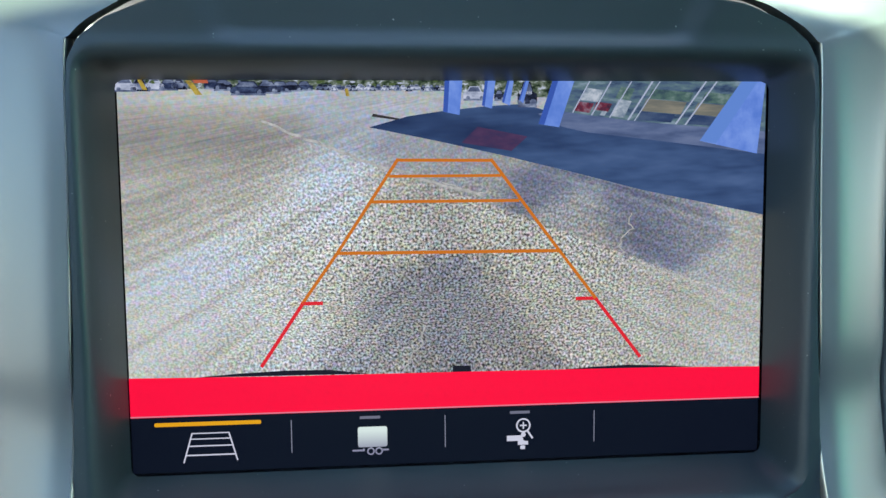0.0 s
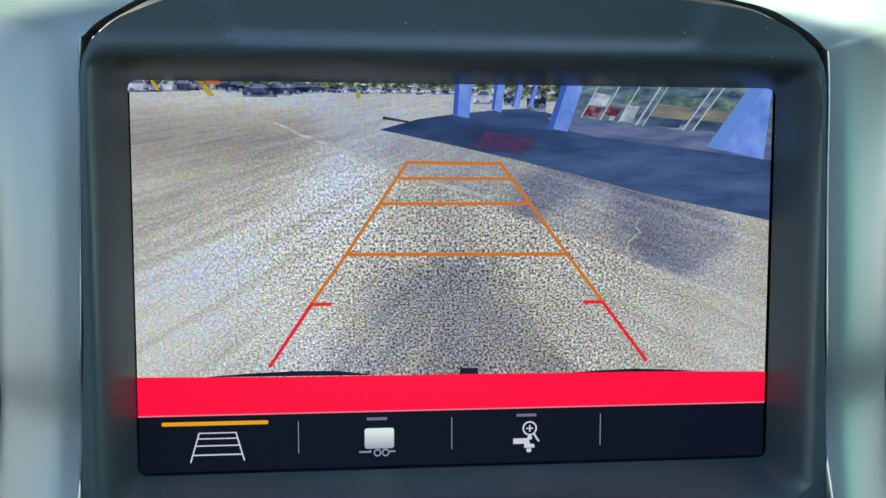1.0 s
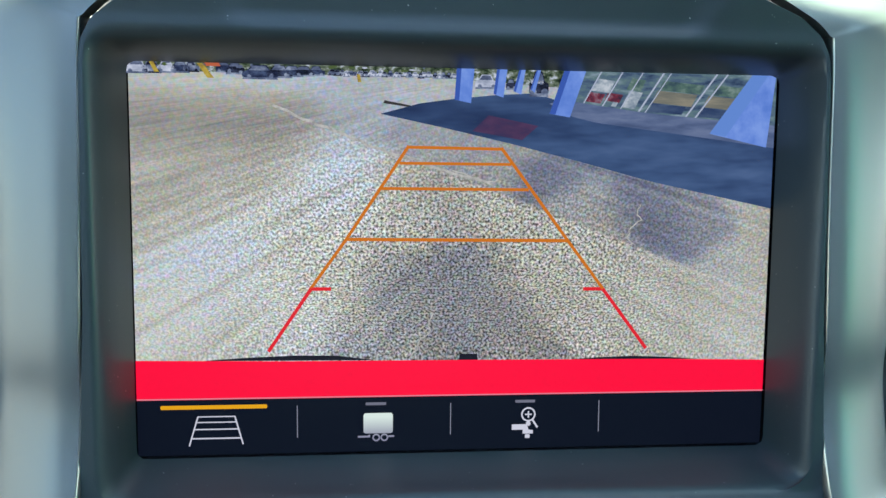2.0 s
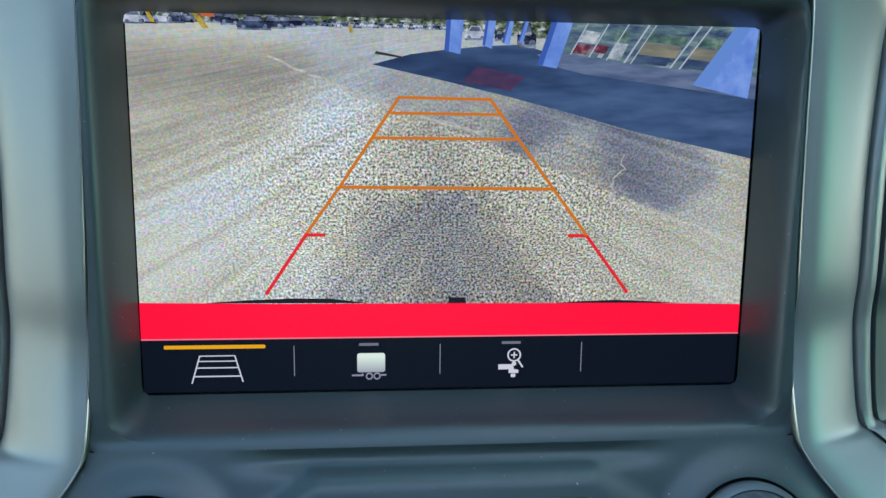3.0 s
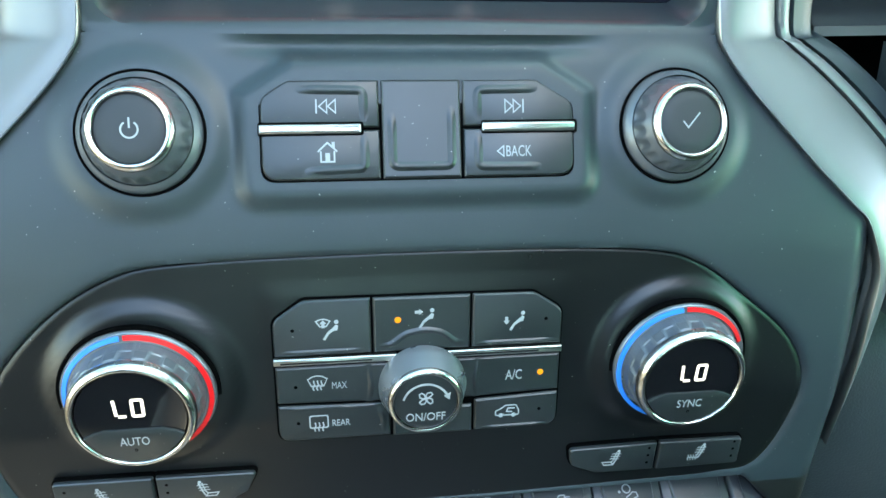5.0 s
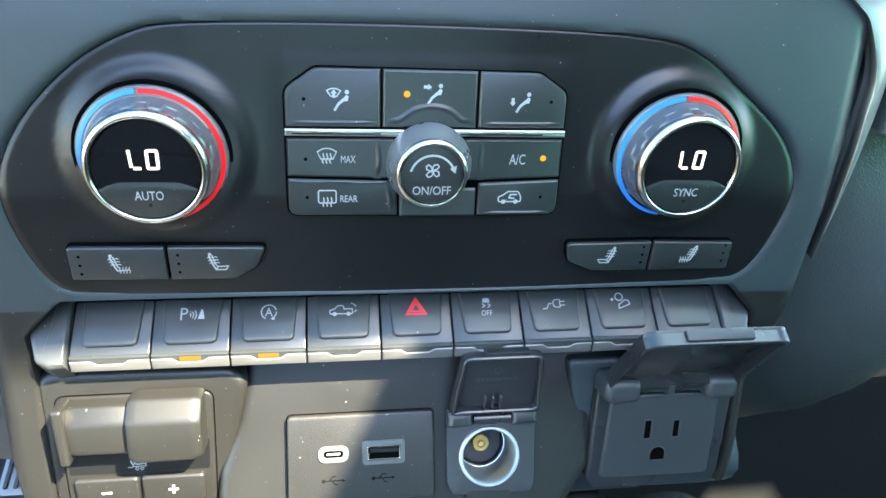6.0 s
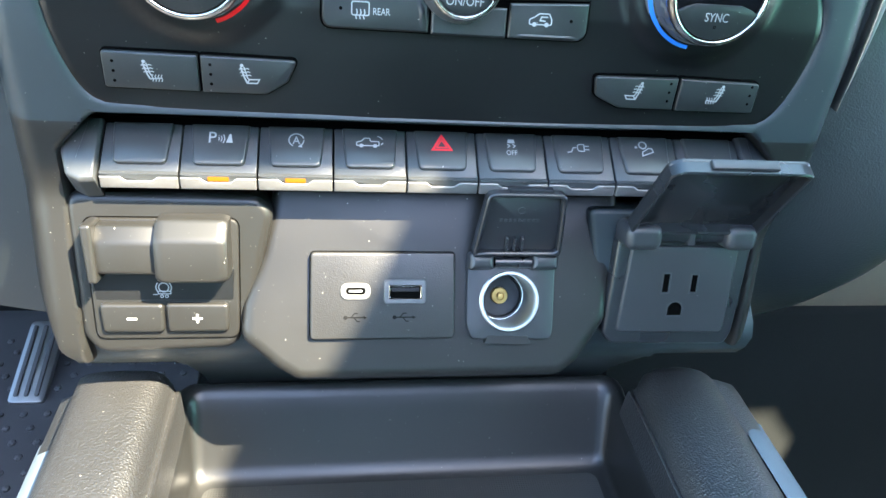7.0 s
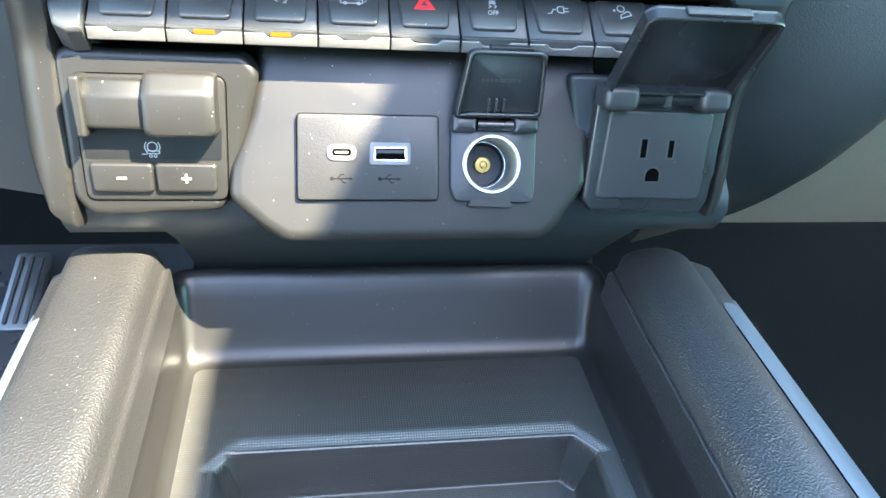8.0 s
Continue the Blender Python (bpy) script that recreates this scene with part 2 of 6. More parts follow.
def lathe(profile, n=72, bm=None, u=0.0, v=0.0, a0=0.0, a1=360.0):
    """A body turned about the panel's normal, from (radius, height) rows; with a0, a1 a part of the turn."""
    bm = bm or bmesh.new()
    full = a1 - a0 >= 359.9
    count = n if full else n + 1
    rings = []
    for r, w in profile:
        ring = []
        for i in range(count):
            t = radians(a0 + (a1 - a0) * i / n)
            ring.append(bm.verts.new((u + r * math.cos(t), v + r * math.sin(t), w)))
        rings.append(ring)
    for a, b in zip(rings, rings[1:]):
        for i in range(0 if full else 1, count):
            bm.faces.new((a[i - 1], a[i], b[i], b[i - 1]))
    return bm


def stroke(bm, pts, width, w=0.0, h=0.08, closed=False):
    """A thin raised line along pts."""
    pts = [Vector(p) for p in pts]
    k, left, right = len(pts), [], []
    for i, p in enumerate(pts):
        a = pts[i - 1] if (i or closed) else None
        b = pts[(i + 1) % k] if (i < k - 1 or closed) else None
        da = (p - a).normalized() if a is not None else (b - p).normalized()
        db = (b - p).normalized() if b is not None else da
        t = da + db
        t = t.normalized() if t.length > 0.1 else da
        s = Vector((-t.y, t.x)) * (width / 2) / max(0.5, t.dot(da))
        left.append(p + s)
        right.append(p - s)
    top = [[bm.verts.new((q.x, q.y, w + h)) for q in row] for row in (left, right)]
    low = [[bm.verts.new((q.x, q.y, w)) for q in row] for row in (left, right)]
    for i in range(0 if closed else 1, k):
        bm.faces.new((top[0][i - 1], top[0][i], top[1][i], top[1][i - 1]))
        bm.faces.new((low[0][i - 1], low[0][i], top[0][i], top[0][i - 1]))
        bm.faces.new((top[1][i - 1], top[1][i], low[1][i], low[1][i - 1]))
    if not closed:
        for i in (0, k - 1):
            bm.faces.new((low[0][i], top[0][i], top[1][i], low[1][i]))
    return bm


def fill(bm, pts, w=0.0, h=0.08):
    """A thin raised filled shape."""
    return slab([Vector(p) for p in pts], w, w + h, h * 0.3, 1, bm)


def arc(u, v, r, a0, a1, n=16, ry=None):
    return [(u + r * math.cos(radians(a0 + (a1 - a0) * i / n)), v + (ry or r) * math.sin(radians(a0 + (a1 - a0) * i / n))) for i in range(n + 1)]


def writing(body, u0, v0, u1, v1, w, mat, parent, slant=0.0, name="lettering"):
    """Raised letters that fill the box u0..u1, v0..v1."""
    cu = bpy.data.curves.new(name, "FONT")
    cu.body, cu.size, cu.extrude, cu.shear = body, 1.0, 0.0, slant
    cu.resolution_u = 3
    tmp = new("tmp_text", cu)
    bpy.context.view_layer.update()
    me = bpy.data.meshes.new_from_object(tmp)
    bpy.data.objects.remove(tmp)
    co = np.array([v.co[:] for v in me.vertices])
    lo, hi = co.min(0), co.max(0)
    bm = bmesh.new()
    bm.from_mesh(me)
    for v in bm.verts:
        v.co.x = u0 + (v.co.x - lo[0]) / (hi[0] - lo[0]) * (u1 - u0)
        v.co.y = v0 + (v.co.y - lo[1]) / (hi[1] - lo[1]) * (v1 - v0)
        v.co.z = w
    res = bmesh.ops.extrude_face_region(bm, geom=bm.faces[:])
    for v in [g for g in res["geom"] if isinstance(g, bmesh.types.BMVert)]:
        v.co.z += 0.08
    return part(name, bm, mat, parent)


def loft(rows, bm=None, closed=False):
    """A skin over rows of points."""
    bm = bm or bmesh.new()
    vs = [[bm.verts.new(p) for p in row] for row in rows]
    for a, b in zip(vs, vs[1:]):
        for i in range(0 if closed else 1, len(a)):
            bm.faces.new((a[i - 1], a[i], b[i], b[i - 1]))
    return bm


def smooth01(t):
    t = min(1.0, max(0.0, t))
    return t * t * (3 - 2 * t)


def through_points(pts, n=10):
    """A smooth line through points (Catmull-Rom)."""
    p = [Vector(q) for q in pts]
    p = [p[0] * 2 - p[1]] + p + [p[-1] * 2 - p[-2]]
    out = []
    for i in range(1, len(p) - 2):
        for j in range(n):
            t = j / n
            a, b, c, d = p[i - 1], p[i], p[i + 1], p[i + 2]
            out.append(0.5 * (2 * b + (c - a) * t + (2 * a - 5 * b + 4 * c - d) * t * t + (3 * b - a - 3 * c + d) * t**3))
    out.append(p[-2])
    return out


# ---- the cab: floor, roof with an open sunroof, pillars, doors, dash top ----
def box(bm, x0, y0, z0, x1, y1, z1, bevel=0.0):
    geom = bmesh.ops.create_cube(bm, size=1.0)["verts"]
    for v in geom:
        v.co = Vector(((x0 + x1) / 2 + v.co.x * (x1 - x0), (y0 + y1) / 2 + v.co.y * (y1 - y0), (z0 + z1) / 2 + v.co.z * (z1 - z0)))
    if bevel:
        edges = {e for v in geom for e in v.link_edges}
        bmesh.ops.bevel(bm, geom=list(edges), offset=bevel, segments=3, affect="EDGES", profile=0.5)
    return bm


def polar(poly, n=220, cx=0.0, cy=50.0):
    """Samples an outline at even angles round a centre."""
    out, k = [], len(poly)
    for i in range(n):
        d = Vector((math.cos(2 * math.pi * i / n), math.sin(2 * math.pi * i / n)))
        best = None
        for j in range(k):
            a, b = Vector(poly[j - 1]) - Vector((cx, cy)), Vector(poly[j]) - Vector((cx, cy))
            e = b - a
            den = d.x * e.y - d.y * e.x
            if abs(den) < 1e-9:
                continue
            t = (a.x * e.y - a.y * e.x) / den
            s = (a.x * d.y - a.y * d.x) / den
            if t > 0 and -1e-6 <= s <= 1 + 1e-6:
                best = t if best is None else max(best, t)
        out.append((cx + d.x * best, cy + d.y * best))
    return out


ROOF_Z = 1750
ground = part("ground", box(bmesh.new(), -90000, -90000, -50, 90000, 90000, 0), GROUNDM, None, kind="structure")
tagged(ground, "sunlit grey asphalt ground of a parking lot", "ground")
floor = part("floor", box(bmesh.new(), -980, -2300, 440, 980, 700, 500), CARPET, None, kind="structure")
tagged(floor, "dark carpeted floor of a truck cab", "floor")
# unseen roof: edges and opening cut to steer sun and sky onto the dash
roof_hole = rounded([(-840, -1200), (330, -1200), (425, -920), (467, -213), (-840, -213)], [18, 60, 60, 18, 18], 8)
roof_outer = polar(rect(-940, -2300, 884, -28, 30, 8), 200, -100, -700)
roof_hole = polar(roof_hole, 200, -100, -700)
ceiling = part("ceiling", frame_slab(roof_outer, roof_hole, ROOF_Z, ROOF_Z + 45, 2), HEADLINER, None, kind="structure")
tagged(ceiling, "unseen dark cloth headliner with an open sunroof shaped for the light", "ceiling")
# unseen cab sides: opening sizes set how much daylight reaches each half
for side, nm in ((-1, "wall_driver_side"), (1, "wall_passenger_side")):
    bm = bmesh.new()
    a, b = sorted((side * 940, side * 980))
    box(bm, a, -2300, 500, b, 800, 860 if side < 0 else 1020)
    if side < 0:
        box(bm, a, -2300, 1640, b, 150, ROOF_Z)
    else:
        # passenger front quarter blocks sun; narrow roof gap added for a floor sun patch
        box(bm, a, -2300, 1500, b, -330, ROOF_Z)
        box(bm, a, -330, 1500, b, -206, 1690)
        box(bm, a, -206, 1500, b, 850, ROOF_Z)
        box(bm, a, -260, 1310, b, 850, 1500)
        box(bm, 886, -2300, ROOF_Z, b, -330, ROOF_Z + 45)
        box(bm, 886, -206, ROOF_Z, b, -28, ROOF_Z + 45)
    box(bm, a, -2300, 770, b, -1150 if side < 0 else -700, ROOF_Z)
    rows = [[(x, y + 850 * (1 - t), 1120 + (ROOF_Z - 1120) * t) for x, y in ((a, 0), (b, 0), (b, 90), (a, 90))] for t in (0, 0.5, 1)]
    loft(rows, bm, closed=True)
    w = part(nm, bm, TRIMGREY, None, kind="structure")
    tagged(w, "unseen grey cab side, window openings sized for the daylight", "wall")
# unseen back wall: window kept small to cut light from behind
bm = box(bmesh.new(), -980, -2340, 500, 980, -2300, 1150)
for a, b in ((-980, -420), (420, 980)):
    box(bm, a, -2340, 1150, b, -2300, 1360)
box(bm, -980, -2340, 1360, 980, -2300, ROOF_Z)
tagged(part("wall_rear", bm, TRIMGREY, None, kind="structure"), "grey rear cab wall below the back window", "wall")
tagged(part("wall_front", box(bmesh.new(), -980, 700, 400, 980, 760, 1180), TRIMGREY, None, kind="structure"), "grey firewall closing the cab in front", "wall")

# glass in the cab's openings; side tints chosen to colour light on the pillars
bm = loft([[(-938, -24, 1768), (938, -24, 1768), (938, -20, 1772), (-938, -20, 1772)], [(-938, 818, 1222), (938, 818, 1222), (938, 822, 1226), (-938, 822, 1226)]], closed=True)
tagged(part("window_1", bm, GLASS, None, kind="structure"), "green-tinted windscreen glass", "window")
tagged(part("window_2", box(bmesh.new(), -962, -1150, 770, -958, 850, 1650), PALEGLASS, None, kind="structure"), "clear driver side door glass", "window")
tagged(part("window_4", box(bmesh.new(), 958, -700, 1020, 962, -260, 1500), DEEPGLASS, None, kind="structure"), "unseen passenger side glass, tinted deep green to colour the light", "window")
tagged(part("window_3", box(bmesh.new(), -425, -2322, 1145, 425, -2318, 1365), GLASS, None, kind="structure"), "green-tinted back window glass", "window")

# ---- dashboard: moulded fascia, screen surround, silver pillars ----
dash = thing("dashboard", Matrix.Translation((0, 0.12, 0.8)), "black moulded dashboard centre with satin silver side pillars", "dashboard")


def lerp_table(x, table):
    for (a, fa), (b, fb) in zip(table, table[1:]):
        if (a - x) * (b - x) <= 0:
            return fa + (fb - fa) * (x - a) / (b - a)
    return table[-1][1] if abs(x - table[-1][0]) < abs(x - table[0][0]) else table[0][1]


def climate_face(z):
    return max(98.5 + 0.3057 * (z - 983), 90.5 + 0.1405 * (z - 943))


HALF = [(1087.5, 97.0), (1080, 98.0), (1078, 99.5), (1069, 108.5), (1057.5, 121.0), (1045, 134.5), (1036, 144.5), (1029, 152.0), (1022, 157.0), (1010, 159), (860, 159.0), (836, 152), (822, 138), (812, 120)]
FACE = [(1087.5, 146.5), (1044.5, 120.5), (1034, 114.6), (1022, 108.9), (1005, 103.2), (983, 96.6), (960, 91.6), (930, 87.8), (897, 82.5), (850, 64.0), (834, 58.5), (826, 60), (820, 70), (812, 95)]
KNOB_U, KNOB_V = 82.0, 14.5


OCT = [(-139, -14), (-131, -46.5), (-118, -52.5), (118, -53.0), (131, -46.5), (139, -14), (131, 4.5), (111, 20.5), (96, 32), (79, 38.8), (0, 40.6), (-81, 39.4), (-96, 35.2), (-113, 25), (-131, 6)]


def outside(x, v, poly):
    """How far a point lies outside a convex outline (inside: minus)."""
    best = -1e9
    for k in range(len(poly)):
        ax_, ay_ = poly[k - 1]
        bx_, by_ = poly[k]
        ex, ey = bx_ - ax_, by_ - ay_
        n_ = math.hypot(ex, ey)
        best = max(best, ((x - ax_) * ey - (v - ay_) * ex) / n_)
    return best


def smooth_table(x, table):
    """A table read with its corners softened."""
    return sum(lerp_table(x + k, table) for k in (-4, -2, 0, 2, 4)) / 5


def cut_corners(poly, times):
    """Smooths an outline by cutting its corners off again and again."""
    for _ in range(times):
        out = []
        for i, q in enumerate(poly):
            r = poly[(i + 1) % len(poly)]
            out += [(0.75 * q[0] + 0.25 * r[0], 0.75 * q[1] + 0.25 * r[1]), (0.25 * q[0] + 0.75 * r[0], 0.25 * q[1] + 0.75 * r[1])]
        poly = out
    return poly


OCT = [tuple(q) for q in shift(cut_corners(OCT, 2), 1.1)]


def face_at(x, z):
    y = smooth_table(z, FACE)
    ax = abs(x)
    if z > 1020:
        v = (z - 1044.5) / 0.8545
        fade = smooth01((z - 1026) / 12)
        r = math.hypot(ax - KNOB_U, v - KNOB_V)
        h = 2.2 * smooth01((28 - r) / 8.5)
        sx, sy = ax - 48.5, max(v - 30, -1 - v)
        d = math.hypot(max(sx, 0), max(sy, 0)) if max(sx, sy) > 0 else max(sx, sy)
        d = max(d, 0.53 * (ax - 48.4) + 0.85 * (v - 22.5))
        h = max(h, 2.7 * smooth01((9.2 - d) / 6))
        h -= 2.8 * math.exp(-(((v - 40.6) / 2.6) ** 2)) * smooth01((66 - ax) / 28)
        y -= fade * h * 0.8545
    if z < 1034:
        sd = outside(x, (z - 983) / 0.9563, OCT)
        if sd < 5:
            y += 0.8 * (1 - max(0.0, sd) / 5) ** 2
            y = max(y, climate_face(z) + 3.0) if sd < -1.4 else y + (max(y, climate_face(z) + 3.0) - y) * (1 - smooth01((sd + 1.4) / 3.4))
        if z < 930:
            lim = min(143.0, max(131.0, 131.0 + (927 - z) * 0.95)) - (7.7 if x > 0 else 3.5)
            y += 26 * smooth01((929 - z) / 5) * smooth01((lim + 3.5 - ax) / 6)
    if z < 895:
        y += 6 * smooth01((895 - z) / 6) * smooth01((141 - ax) / 9)
    start = 149 - (12 * smooth01((915 - z) / 40) if x > 0 else 0)
    roll = max(0.0, ax - start) if z < 1034 else 0.0
    return y + 0.08 * roll * roll * smooth01((1034 - z) / 14)


rows = []
zs = [1082.1 - (1082.1 - 812) * i / 210 for i in range(211)]
for z in zs:
    X = lerp_table(z, HALF)
    XR = X - lerp_table(z, [(900, 0), (865, 7), (845, 9), (812, 10)])
    row = []
    for j in range(241):
        x = -X + (X + XR) * j / 240
        y = face_at(x, z)
        v = (z - 1044.5) / 0.8545
        row.append((x, y, z + (0.52 * (lerp_table(z, FACE) - y) if z > 1022 else 0)))
    for s in (-1, 1):
        x, y, zz = row[0] if s < 0 else row[-1]
        back = [(x + s * 1.0, y + 6, zz), (x + s * 1.5, y + 30, zz), (x + s * 1.5, y + 80, zz)] if z < 1032 else [(x + s * 0.6, y + 2, zz), (x + s * 0.8, y + 8, zz), (x + s * 1, y + 30, zz)]
        if s < 0:
            row = back[::-1] + row
        else:
            row = row + back
    rows.append(row)
# below z 926 the same skin gets darker plastic in place of shade
cut = next(i for i, z in enumerate(zs) if z < 926)
part("fascia", loft(rows[:cut + 1]), PLASTIC, dash, smooth=60, room=True)
part("lower_fascia", loft(rows[cut:]), LOWER, dash, "lower part of the fascia, its shade put into a darker plastic", smooth=60, room=True)


# the deep-set surround of the display
SEAM = [(-97.3, -9.5), (97.5, -9.5), (95, 40), (93.6, 100), (92.9, 106), (90.2, 111), (84.5, 115.2), (73, 119.6), (40, 124), (0, 125.6), (-40, 124), (-73, 119.4), (-85, 114.9), (-91, 110.6), (-93.6, 105.6), (-94.3, 100), (-95.2, 40)]
seam_line = rounded(SEAM, [1, 1] + [4] * 15, 4)
loops = [
    (rect(-89.4, -3.9, 89.9, 103.6, 2.5), 2.0),
    (rect(-89.6, -4.1, 90.1, 103.8, 2.6), 5.0),
    (rect(-90.0, -5.0, 90.5, 104.3, 3.5), 10.0),
    (rect(-90.5, -6.0, 91.0, 105.0, 4.5), 14.0),
    (rect(-91.2, -7.0, 91.6, 105.9, 5.5), 17.0),
    (rect(-92.1, -8.0, 92.4, 107.0, 6.5), 19.0),
    (rect(-93.2, -9.0, 93.3, 108.4, 7.5), 19.9),
    (rect(-93.8, -9.4, 93.8, 109.8, 8), 20.0),
    (rect(-94.0, -9.5, 94.0, 111.2, 9), 20.0),
    (rect(-94.2, -9.5, 94.2, 112.6, 10), 20.0),
    (rect(-94.4, -9.5, 94.4, 114.2, 11), 20.0),
    (seam_line, 20.0),
    (shift(seam_line, 0.7), 18.5),
    (shift(seam_line, 0.9), 6.0),
]
LOWER_EDGE = [(-3.9, 2), (-4.6, 4.4), (-5.8, 7.4), (-6.6, 9.8), (-7.4, 12.2), (-8.1, 14.8), (-8.77, 17.0), (-9.25, 18.3), (-9.65, 19.05), (-10.0, 19.6), (-10.25, 19.85), (-10.35, 19.95), (-10.45, 20.05), (-10.6, 20.15), (-11.27, 20.6), (-12.9, 21.16)]
rings = [(polar(poly, 400), w) for poly, w in loops]
limit = [math.hypot(x, y - 50) for x, y in rings[11][0]]
for k in range(11):
    # the inner lines stay inside the seam
    rings[k] = ([(x * f, 50 + (y - 50) * f) for x, y, f in ((x, y, min(1.0, (r - 0.25 * (11 - k)) / math.hypot(x, y - 50))) for (x, y), r in zip(rings[k][0], limit))], rings[k][1])
for t in (2 / 3, 1 / 3):
    rings.insert(11, ([(a[0] + (b[0] - a[0]) * t, a[1] + (b[1] - a[1]) * t) for a, b in zip(rings[10][0], rings[-3][0])], 20.0))
rows = []
for poly, w in rings:
    row = []
    for x, y in poly:
        top = 8 if len(rows) > 12 else -2
        if y < top:
            # the lower edge rolls over into the fascia
            vb, wb = LOWER_EDGE[len(rows)]
            f = min(1.0, (top - y) / (top - min(q[1] for q in poly))) ** 2
            low_v, low_w = y + f * (vb - min(q[1] for q in poly)), w + f * (wb - w)
            row.append(P_SCREEN @ Vector((x / 1000, low_v / 1000, low_w / 1000)) * 1000)
            continue
        lean = (0.2 * max(0.0, y - 112) - 0.9 * smooth01((y - 109.0) / 4.4) * smooth01((62 - abs(x) + 0.55 * (y - 112)) / 9)) if w > 15 else 0
        row.append(P_SCREEN @ Vector((x / 1000, y / 1000, (w + lean) / 1000)) * 1000)
    rows.append(row)
part("screen_surround", loft(rows, closed=True), PLASTIC, dash, "deep black plastic surround of the display", smooth=50, room=True)

# satin silver pillars on both sides, arched over the display
top_in = [(0, 128, 19), (40, 126.5, 19), (73, 122.3, 19), (86, 117, 19), (92.8, 111.8, 19), (94.6, 106, 19), (95.4, 70, 19), (96.6, 34, 19), (97.6, 13, 17)]
top_out = [(0, 195, -48), (80, 190, -45), (150, 170, -33), (152, 146, -16), (136, 127, 0), (124, 110, 8), (119, 70, 12), (119.5, 34, 12), (120.6, 16, 10)]
low_in = [(98.0, 46, 2.2), (100.6, 38.0, 1.6), (108.1, 27.7, 1.4), (120.9, 13.5, 1.4), (135.0, -1.5, 1.4), (146.7, -12.7, 1.0), (153.4, -19.2, -0.4)]
low_out = [(123.5, 48.5, -8), (127.5, 43.0, -8), (137.5, 35.0, -8), (151.5, 23, -9), (166, 8.5, -10), (175, -1.5, -12), (178, -10, -14)]
tail_in = [(159.6, 105, 1012), (160.2, 101, 995), (160.6, 97.5, 975), (160.4, 95, 955), (160, 93.5, 937)]
tail_out = [(174, 118, 1015), (173, 113, 998), (170.5, 108, 978), (166.5, 101.5, 957), (162, 96, 937)]
for s in (1, -1):
    inner = [P_SCREEN @ Vector((s * a / 1000, b / 1000, c / 1000)) * 1000 for a, b, c in top_in] + [P_RADIO @ Vector((s * a / 1000, b / 1000, c / 1000)) * 1000 for a, b, c in low_in] + [Vector((s * a, b, c)) for a, b, c in tail_in]
    outer = [P_SCREEN @ Vector((s * a / 1000, b / 1000, c / 1000)) * 1000 for a, b, c in top_out] + [P_RADIO @ Vector((s * a / 1000, b / 1000, c / 1000)) * 1000 for a, b, c in low_out] + [Vector((s * a, b, c)) for a, b, c in tail_out]
    inner, outer = through_points(inner, 8), through_points(outer, 8)
    rows, edge, rim = [], [], []
    for p, q in zip(inner, outer):
        row = [p + Vector((0, 7, 0)), p + Vector((0, 2, 0))]
        for i in range(13):
            t = i / 12
            bulge = min(2.4, 0.12 * (q - p).length) * (1 - abs(2 * t - 1) ** 3.2)
            row.append(p.lerp(q, t) + Vector((0, -bulge, bulge * 0.35)))
        row += [q + Vector((s * 0.8, 2, 0)), q + Vector((s * 1.0, 8, 0))]
        rows.append(row)
        out = (q - p).normalized()
        edge.append([p + out * a + Vector((0, b, 0)) for a, b in ((-0.8, 4), (-0.8, -0.2), (-0.4, -0.8), (0.2, -0.4), (0.2, 4))])
        rim.append([q + out * a + Vector((0, b, 0)) for a, b in ((1.4, 8), (1.6, 0.8), (2.4, -0.9), (4.2, -1.7), (6.6, -1.2), (8.4, 0.8), (8.8, 9))])
    trim = part("silver_pillar", loft(rows), SILVER, dash, "satin silver painted trim beside the display", smooth=60, room=True)
    part("trim_edge", loft(edge[36:]), EDGE, trim, "thin metal edge line", smooth=60, room=True)
    part("vent_rim", loft(rim[30:116]), SILVER, dash, "satin silver rim of the air vent", smooth=60, room=True)
    # air vent set back behind its rim
    bm = bmesh.new()
    wall = []
    for q, p in zip(outer[30:116], inner[30:116]):
        out = (q - p).normalized()
        flat_out = Vector((out.x, out.y * 0.25, out.z)).normalized()
        foot = q + out * 9.6
        wall.append([foot + flat_out * d + Vector((0, e, 0)) for d, e in ((0, 8), (0.2, 1.8), (1.0, 0.8), (5, 1.4), (9, 2.4), (10.5, 4.0), (11.5, 8), (12.5, 48))])
    vent = part("air_vent", loft(wall), PLASTIC, dash, "black air vent housing beside the display", smooth=50, room=True)
    # added black sheet: the dark inside of the vent put into the colour
    bm = bmesh.new()
    box(bm, min(s * 118, s * 430), 214, 985, max(s * 118, s * 430), 218, 1275)
    part("vent_shade_sheet", bm, GAP, vent, room=True)
    for k in range(5):
        bm = bmesh.new()
        z = 1075 + 27 * k
        rowsv = [[(s * 148, 168 + 0.22 * (z - 1090), z), (s * 148, 200, z + 9), (s * 148, 201, z + 11), (s * 148, 170 + 0.22 * (z - 1090), z + 3)], [(s * 320, 178 + 0.22 * (z - 1090), z), (s * 320, 210, z + 9), (s * 320, 211, z + 11), (s * 320, 180 + 0.22 * (z - 1090), z + 3)]]
        loft(rowsv, bm, closed=True)
        part("slat", bm, SWITCH, vent, smooth=30, room=True)

# dash top and outer dash behind the silver pillars
bm = bmesh.new()
rows = []
for j in range(33):
    x = -930 + 1860 * j / 32
    dip = 0 if abs(x) < 190 else -12
    rows.append([(x, 172, 1262 + dip), (x, 168, 1272 + dip), (x, 178, 1281 + dip), (x, 210, 1286 + dip), (x, 420, 1270 + dip), (x, 820, 1215)])
